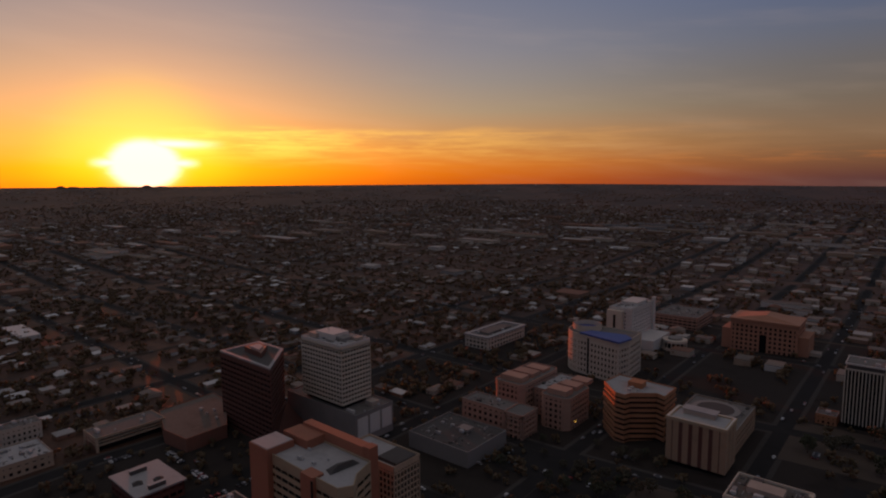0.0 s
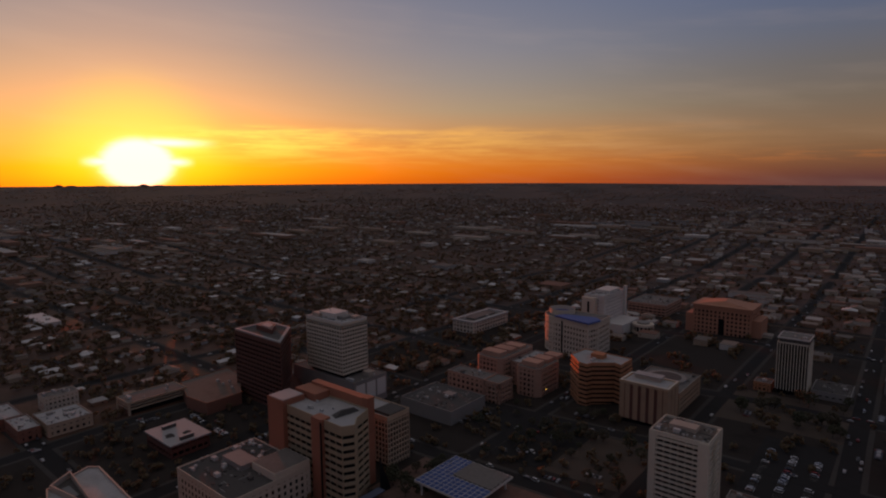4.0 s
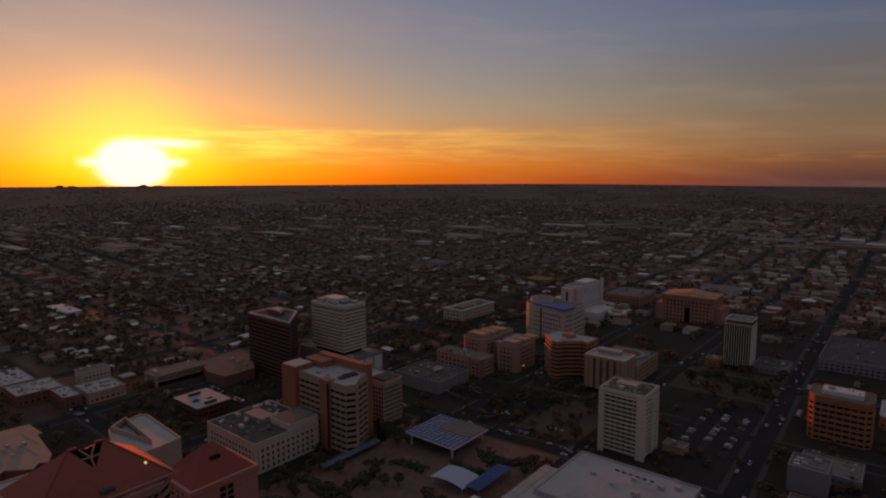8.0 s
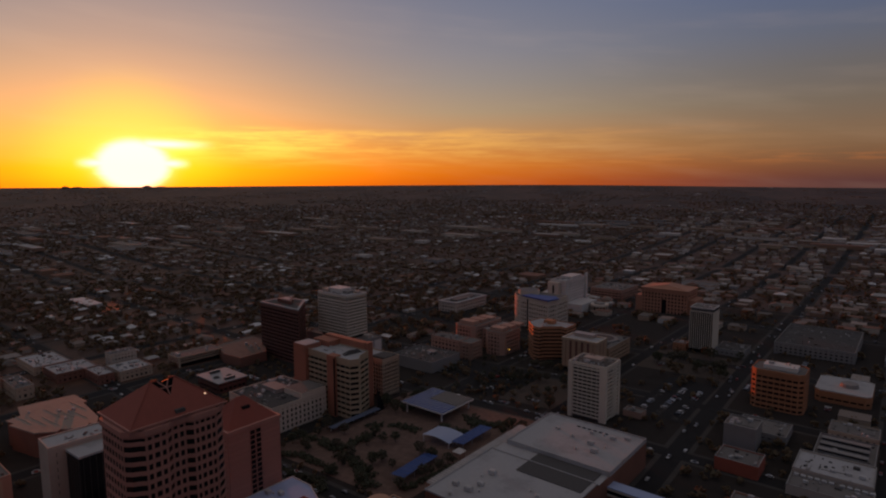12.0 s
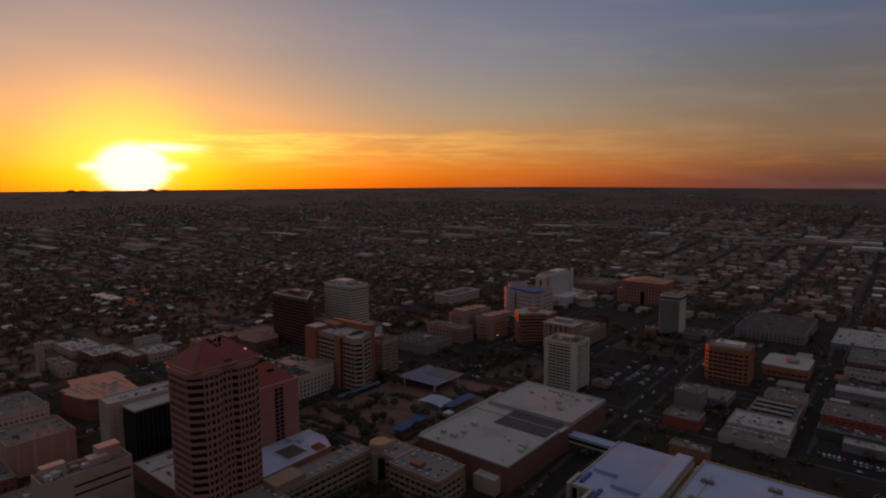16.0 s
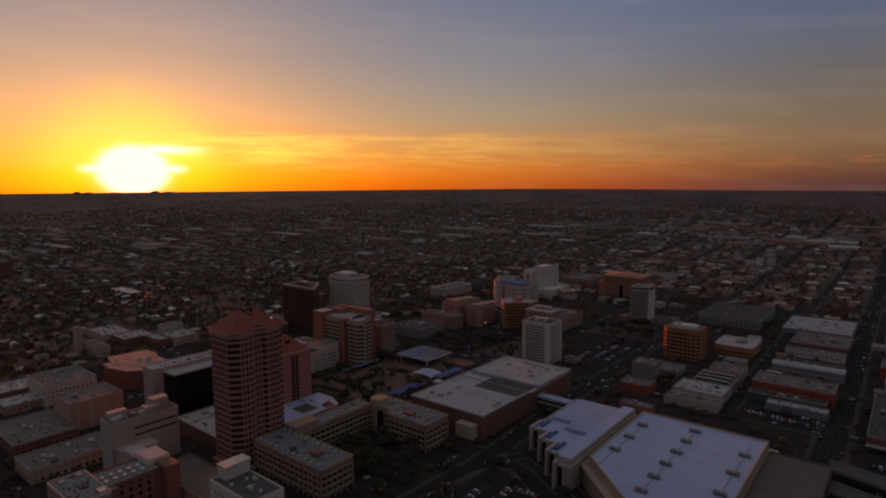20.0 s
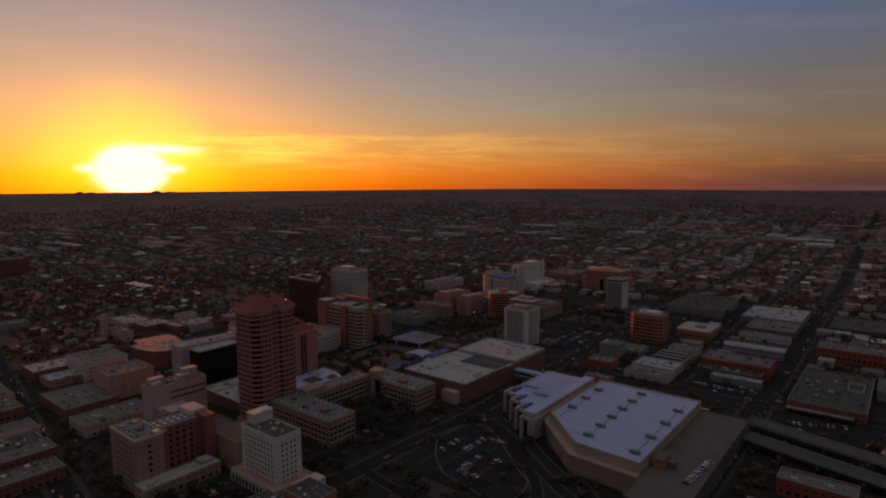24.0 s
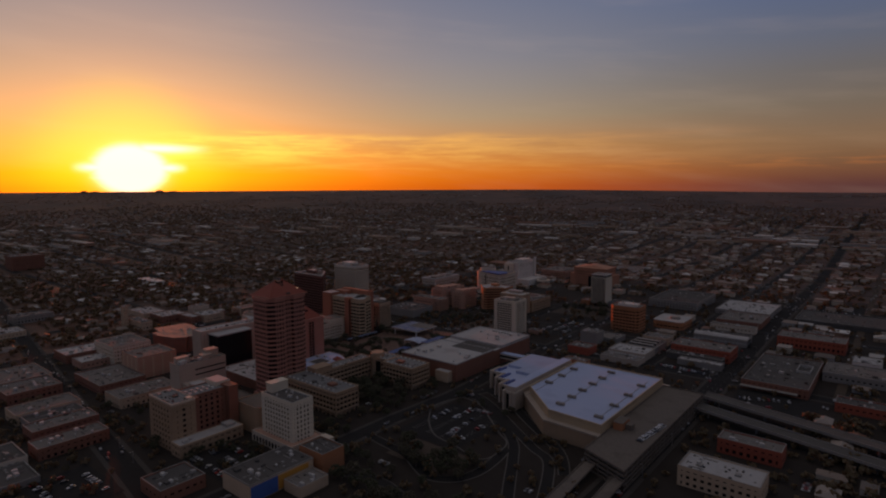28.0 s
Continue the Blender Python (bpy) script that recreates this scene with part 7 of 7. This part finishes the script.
# ---- street lamps ----
def lamps():
    t = thing("street_lamp", 0, 0, 0, "slim grey steel street lamp with a short arm", "street lamp", group="street lamps")
    bm = bmesh.new()
    bmesh.ops.create_cone(bm, cap_ends=True, segments=8, radius1=0.12, radius2=0.07, depth=9, matrix=Matrix.Translation((0, 0, 4.5)))
    part("pole", bm, M_STEEL, t)
    part("arm", boxes((0, 2.2, -0.05, 0.05, 8.85, 8.97)), M_STEEL, t)
    part("lamp_head", boxes((1.7, 2.6, -0.16, 0.16, 8.72, 8.9)), M_GREY, t)
    first = True
    for y in range(-60, 900, 60):
        for x, turn in ((363.5, 0), (383.5, 180)):
            m = pose(x - max(0, y - 200) * 0.0089, y, gz(x, y), 0, 0, turn)
            if first:
                t.matrix_basis = m
                first = False
            else:
                copy_thing(t, m)
    for k in range(12):
        x = -300 + k * 36
        copy_thing(t, pose(x, -146.8 - (x + 336) * 0.1525 + 11, gz(x, -180), 0, 0, 270))


lamps()

# ---- the wide town: houses, stores and trees out to the mesa ----
def island_material(name, stops, rough=0.85, spec=0.3, through_leaf=0.0):
    m = bpy.data.materials.new(name)
    m.use_nodes = True
    t = m.node_tree
    t.nodes.clear()
    N = Nodes(t)
    geo = N.n("ShaderNodeNewGeometry")
    info = N.n("ShaderNodeObjectInfo").outputs["Random"]
    r = N.math("FRACT", N.math("ADD", geo.outputs["Random Per Island"], info))
    col = N.ramp(r, stops, "CONSTANT")
    grain = N.noise(geo.outputs["Position"], 0.7, 3.0)
    col = N.mix(N.math("MULTIPLY", grain, 0.35), col, (0.07, 0.06, 0.05, 1), "MIX")
    b = N.n("ShaderNodeBsdfPrincipled")
    N.link(col, b.inputs["Base Color"])
    b.inputs["Roughness"].default_value = rough
    b.inputs["Specular IOR Level"].default_value = spec
    shade = b.outputs[0]
    if through_leaf:
        tr = N.n("ShaderNodeBsdfTranslucent")
        tr.inputs["Color"].default_value = (0.33, 0.125, 0.036, 1)
        mx = N.n("ShaderNodeMixShader")
        mx.inputs[0].default_value = through_leaf
        N.link(b.outputs[0], mx.inputs[1])
        N.link(tr.outputs[0], mx.inputs[2])
        shade = mx.outputs[0]
    out = N.n("ShaderNodeOutputMaterial")
    N.link(shade, out.inputs[0])
    return m


M_TOWNROOF = island_material("town_roofs", [(0, (0.15, 0.125, 0.11, 1)), (0.3, (0.23, 0.18, 0.15, 1)), (0.5, (0.31, 0.265, 0.235, 1)), (0.64, (0.20, 0.10, 0.07, 1)), (0.84, (0.38, 0.36, 0.34, 1)), (0.95, (0.62, 0.60, 0.58, 1))], 0.82, 0.22)
M_TOWNWALL = island_material("town_walls", [(0, (0.36, 0.26, 0.18, 1)), (0.3, (0.45, 0.38, 0.30, 1)), (0.55, (0.26, 0.15, 0.10, 1)), (0.75, (0.55, 0.50, 0.45, 1)), (0.9, (0.30, 0.29, 0.28, 1))])
M_TOWNTREE = island_material("town_trees", [(0, (0.120, 0.104, 0.054, 1)), (0.35, (0.165, 0.130, 0.072, 1)), (0.6, (0.105, 0.094, 0.048, 1)), (0.8, (0.190, 0.145, 0.086, 1))], 0.6, 0.3, 0.46)

EYE = (340.0, -190.0)
OPEN = [(-58, 76, 76, 232), (200, 265, -48, 30), (124, 172, 296, 406), (68, 134, -264, -220), (119, 168, -178, -140), (304, 362, 242, 266), (392, 462, 176, 228)]
BOXV = np.array([(-1, -1, 0), (1, -1, 0), (1, 1, 0), (-1, 1, 0), (-1, -1, 1), (1, -1, 1), (1, 1, 1), (-1, 1, 1)], float)
BOXF = np.array([(0, 1, 5, 4), (1, 2, 6, 5), (2, 3, 7, 6), (3, 0, 4, 7)])
SLABF = np.array([(4, 5, 6, 7), (0, 1, 5, 4), (1, 2, 6, 5), (2, 3, 7, 6), (3, 0, 4, 7)])
GABV = np.array([(-1, -1, 0), (1, -1, 0), (1, 1, 0), (-1, 1, 0), (0, -0.55, 1), (0, 0.55, 1)], float)
GABT = [(0, 1, 4), (1, 2, 5, 4), (2, 3, 5), (3, 0, 4, 5)]

GAB = mesh_of("hip_roof", (lambda bm: ([bm.faces.new([vs[i] for i in f]) for vs in [[bm.verts.new(v) for v in GABV]] for f in GABT], bm)[1])(bmesh.new()), M_TOWNROOF)
FLAT = mesh_of("flat_roof", boxes((-1, 1, -1, 1, 0, 1)), M_TOWNROOF)
HWALL = mesh_of("wall", boxes((-1, 1, -1, 1, 0, 1)), M_TOWNWALL)
HWIN = mesh_of("window", boxes((-0.7, 0.7, -0.06, 0.06, 0, 1.2)), M_GLASS)


def in_view(x, y):
    for ex, ey in ((160, -15), (330, -190), (513, -368)):
        if -6 < math.degrees(math.atan2(-(x - ex), y - ey)) < 88:
            return True
    return False


def town():
    rng = random.Random(11)
    nrg = np.random.default_rng(11)
    wallV, wallF, slabV, slabF, gabV, gabF = [], [], [], [], [], []
    treeV, treeF = [], []
    cnt = {"w": 0, "s": 0, "g": 0, "t": 0}
    near = []
    crowns = []
    for k in range(5):
        crowns.append(clumps(nrg, 9, 2.6, 1.9, 3.2, 1.35))
    small = [clumps(nrg, 4, 2.4, 1.6, 3.0, 2.0) for k in range(4)]

    def put_house(x, y, w, d, h, turn, gable):
        c, s = math.cos(turn), math.sin(turn)
        R = np.array([(c, s, 0), (-s, c, 0), (0, 0, 1)])
        o = np.array((x, y, gz(x, y) - 0.5))
        wallV.append((BOXV * (w, d, h + 0.5)) @ R + o)
        wallF.extend((BOXF + cnt["w"]).tolist())
        cnt["w"] += 8
        o2 = o + (0, 0, h + 0.5)
        if gable:
            gabV.append((GABV * (w + 0.5, d + 0.5, min(w, d) * 0.42)) @ R + o2)
            gabF.extend([[i + cnt["g"] for i in f] for f in GABT])
            cnt["g"] += 6
        else:
            slabV.append((BOXV * (w + 0.15, d + 0.15, 0.4)) @ R + o2)
            slabF.extend((SLABF + cnt["s"]).tolist())
            cnt["s"] += 8

    def put_small_tree(x, y, s, far):
        V, F = (small if far else crowns)[rng.randrange(4)]
        a = rng.uniform(0, 6.28)
        c, q = math.cos(a), math.sin(a)
        R = np.array([(c, q, 0), (-q, c, 0), (0, 0, 1)])
        treeV.append((V * s) @ R + np.array((x, y, gz(x, y) - 0.4)))
        treeF.append(F + cnt["t"])
        cnt["t"] += len(V)

    # rows of lots on the street grid
    r_of = lambda x, y: math.hypot(x - EYE[0], y - EYE[1])
    y = -420.0
    while y < 4300:
        step = 26 if y < 2200 else 40
        x = -4300.0
        while x < 1100:
            r = r_of(x, y)
            cell = 22 if r < 1500 else (27 if r < 2600 else 44)
            px, py = x + rng.uniform(-4, 4), y + rng.uniform(-5, 5)
            x += cell
            if r > 3150 or not in_view(px, py) or (r > 2400 and rng.random() < (r - 2000) / 2300):
                continue
            if px > -300 and py < 345 and px < 460 and py > -330:
                for _ in range(rng.choice((1, 2, 3))):
                    tx, ty = px + rng.uniform(-12, 12), py + rng.uniform(-12, 12)
                    if is_free(tx, ty, 3) and not on_street(tx, ty, 0.5) and not any(x0 < tx < x1 and y0 < ty < y1 for x0, x1, y0, y1 in OPEN):
                        put_small_tree(tx, ty, rng.uniform(0.6, 1.2), False)
                continue
            if not is_free(px, py, 11) or on_street(px, py, 7):
                continue
            if -60 < px < 262 and 240 < py < 640:
                if rng.random() < 0.5:
                    put_small_tree(px, py, rng.uniform(0.8, 1.5), False)
                continue
            east = px > -60 - (py - 300) * 0.2 and py > 300
            dens = noise.noise((px * 0.004, py * 0.004, 0))
            k = rng.random()
            if east and k < 0.52:
                w, d, h = rng.uniform(6, 10), rng.uniform(6, 11), rng.uniform(3.5, 7)
                gable = rng.random() < 0.2
            elif k < 0.50 + 0.15 * dens:
                w, d, h = rng.uniform(4, 7.5), rng.uniform(5, 9), rng.uniform(2.8, 4.2)
                gable = rng.random() < 0.6
            else:
                w = 0
            turn = rng.choice((0, math.pi / 2)) + (rng.uniform(-0.1, 0.1) if px < -600 else 0)
            if w:
                near.append((r, px, py, w, d, h, turn, gable))
            nt = rng.choice((2, 3, 4)) if east else rng.choice((4, 5, 6, 7))
            if r > 2250:
                nt = int(nt * max(0.0, (3100 - r) / 1200) + rng.random())
            for _ in range(nt):
                tx, ty = px + rng.uniform(-13, 13), py + rng.uniform(-13, 13)
                if on_street(tx, ty, -1.5 if r > 700 else 1.0) or not is_free(tx, ty, 2):
                    continue
                put_small_tree(tx, ty, rng.uniform(0.7, 1.6) * (0.8 if r > 1400 else 1), r > 1250)
        y += step
    # thickets along the river and low scrub up the mesa
    for k in range(21000):
        a = math.radians(rng.uniform(-10, 92))
        r = 2450 + 2280 * rng.random() ** 1.25
        px, py = 340 - math.sin(a) * r, -190 + math.cos(a) * r
        if noise.noise((px * 0.002, py * 0.002, 4.0)) + noise.noise((px * 0.009, py * 0.009, 9.0)) * 0.6 > (-0.35 if r < 3400 else -0.02):
            put_small_tree(px, py, rng.uniform(0.6, 1.3) * (1.2 if r < 3400 else 0.85), True)
            if rng.random() < 0.03:
                put_house(px + 9, py, rng.uniform(5, 22), rng.uniform(4, 9), rng.uniform(2.5, 5), rng.uniform(-0.2, 0.2), False)
    for tx, ty, q in EXTRA:
        put_small_tree(tx, ty, q, False)
    # wide stores and sheds
    for k in range(210):
        a = math.radians(rng.uniform(-8, 88))
        r = rng.uniform(1150, 2600) if k < 60 else rng.uniform(1850, 2500)
        px, py = 340 - math.sin(a) * r, -190 + math.cos(a) * r
        if is_free(px, py, 20) and not on_street(px, py, 14):
            put_house(px, py, rng.uniform(12, 42) if k < 60 else rng.uniform(25, 80), rng.uniform(8, 20), rng.uniform(5, 9), 0, False)
    near.sort()
    own, group = 0, "houses of the town"
    for i, (r, px, py, w, d, h, turn, gable) in enumerate(near):
        if own < 150:
            own += 1
            hs = thing("house", px, py, gz(px, py) - 0.5, "small single-storey house with a " + ("hipped" if gable else "flat") + " roof among trees" if h < 4.3 else "small flat-roofed commercial building on a street", "house", group=group)
            hs.rotation_euler = (0, 0, turn)
            o = part("wall", HWALL, None, hs)
            o.scale = (w, d, h + 0.5)
            o = part("roof", GAB if gable else FLAT, None, hs, at=(0, 0, h + 0.5))
            o.scale = (w + 0.5, d + 0.5, min(w, d) * 0.42) if gable else (w + 0.15, d + 0.15, 0.4)
            part("window", HWIN, None, hs, at=(-w * 0.4, -d, 1.4))
            part("window", HWIN, None, hs, at=(w, d * 0.3, 1.4)).rotation_euler = (0, 0, radians(90))
        else:
            put_house(px, py, w, d, h, turn, gable)
    for nm, V, F, mat, lab in (("town_walls", wallV, wallF, M_TOWNWALL, "walls of countless small houses and stores"), ("flat_roofs", slabV, slabF, M_TOWNROOF, "countless flat roofs in grey, tan and white"), ("hipped_roofs", gabV, gabF, M_TOWNROOF, "countless hipped house roofs")):
        me = bpy.data.meshes.new(nm)
        me.from_pydata(np.concatenate(V).tolist(), [], F)
        me.materials.append(mat)
        tagged(new(nm, me), lab, "houses", kind="stuff")
    me = np_mesh("town_trees", np.concatenate(treeV), np.concatenate(treeF), M_TOWNTREE)
    tagged(new("town_trees", me), "countless dark trees between the houses", "trees", kind="stuff")


town()


# ---- the many small vehicles left along streets and yards ----
def far_cars():
    rng = random.Random(77)
    V, F = [], []
    m = 0
    spots = []
    for pts, wd in STREETS:
        for (xa, ya), (xb, yb) in zip(pts, pts[1:]):
            l = math.hypot(xb - xa, yb - ya)
            for i in range(int(l / 32)):
                t = rng.random()
                x, y = xa + (xb - xa) * t, ya + (yb - ya) * t
                if math.hypot(x - 340, y + 190) > 1300 or not in_view(x, y):
                    continue
                side = rng.choice((-1, 1)) * (wd / 2 - (1.4 if rng.random() < 0.75 else 3.6))
                dx, dy = (xb - xa) / l, (yb - ya) / l
                spots.append((x - dy * side, y + dx * side, math.atan2(dy, dx), 0.36))
    for _ in range(170):
        x, y = rng.uniform(-290, 560), rng.uniform(-320, 560)
        if is_free(x, y, 3) and not on_street(x, y, 3) and in_view(x, y):
            n, a = rng.randint(2, 7), rng.choice((0, math.pi / 2))
            for k in range(n):
                px, py = x + k * 3.0 * math.sin(a), y + k * 3.0 * math.cos(a)
                if is_free(px, py, 3) and not on_street(px, py, 2) and not (-58 < px < 80 and 76 < py < 232):
                    spots.append((px, py, a, 0.12))
    for x, y, a, up in spots:
        c, q = math.cos(a), math.sin(a)
        R = np.array([(c, q, 0), (-q, c, 0), (0, 0, 1)])
        o = np.array((x, y, gz(x, y) + up))
        l = rng.uniform(2.1, 2.6)
        for sx, sy, z0, z1, k in ((l, 0.9, 0.3, 0.95, 1.0), (l * 0.55, 0.82, 0.95, 1.5, 0.8)):
            v = BOXV.copy()
            v[4:, 0] *= k
            v[:, 2] = v[:, 2] * (z1 - z0) + z0
            V.append((v * (sx, sy, 1)) @ R + o)
            F.append(SLABF + m)
            m += 8
    me = np_mesh("small_cars", np.concatenate(V), np.concatenate(F), island_material("mixed_car_paint", [(0, (0.35, 0.35, 0.35, 1)), (0.2, (0.04, 0.04, 0.05, 1)), (0.55, (0.2, 0.2, 0.21, 1)), (0.82, (0.55, 0.55, 0.54, 1)), (0.92, (0.2, 0.03, 0.025, 1))], 0.4, 0.4))
    tagged(new("small_cars", me), "countless small cars along streets and yards", "cars", kind="stuff")


far_cars()


# -- a small white church far out --
def church():
    c = thing("church", 80, 2079, gz(80, 2079) - 0.3, "small white mission church with two bell towers", "church")
    part("nave", boxes((-7, 7, -2, 26, 0, 11)), M_WHITE, c)
    hip(c, "roof", 7.4, 14, 11, 14, 10, M_TERRA, 0, 12)
    for x in (-6.5, 6.5):
        part("bell_tower", boxes((x - 2.6, x + 2.6, -5, 0.2, 0, 18)), M_WHITE, c)
        hip(c, "tower_roof", 2.9, 2.9, 18, 21, 0.4, M_TERRA, x, -2.4)
    part("gable", boxes((-4, 4, -3.6, -1.9, 0, 14)), M_WHITE, c)
    part("door", boxes((-1.4, 1.4, -3.8, -3.5, 0, 4)), M_DARK, c)


church()


# ---- far hills on the rim ----
def hills():
    bm = bmesh.new()
    rng = random.Random(5)
    for az, h, wd in ((72.0, 14, 40), (71.2, 9, 70), (66.0, 15, 46), (64.9, 8, 90), (69.2, 6, 90)):
        a = radians(az)
        x, y = 340 - math.sin(a) * 4700, -190 + math.cos(a) * 4700
        bmesh.ops.create_cone(bm, cap_ends=True, segments=14, radius1=wd * 2.2, radius2=wd * 0.25, depth=h + 30, matrix=Matrix.Translation((x, y, gz(x, y) + h - (h + 30) / 2)))
    for v in bm.verts:
        v.co.z += rng.uniform(-0.8, 0.8)
    tagged(new("far_hills", mesh_of("far_hills", bm, M_GROUND)), "low dark volcano cones on the horizon", "hills", kind="structure")


hills()
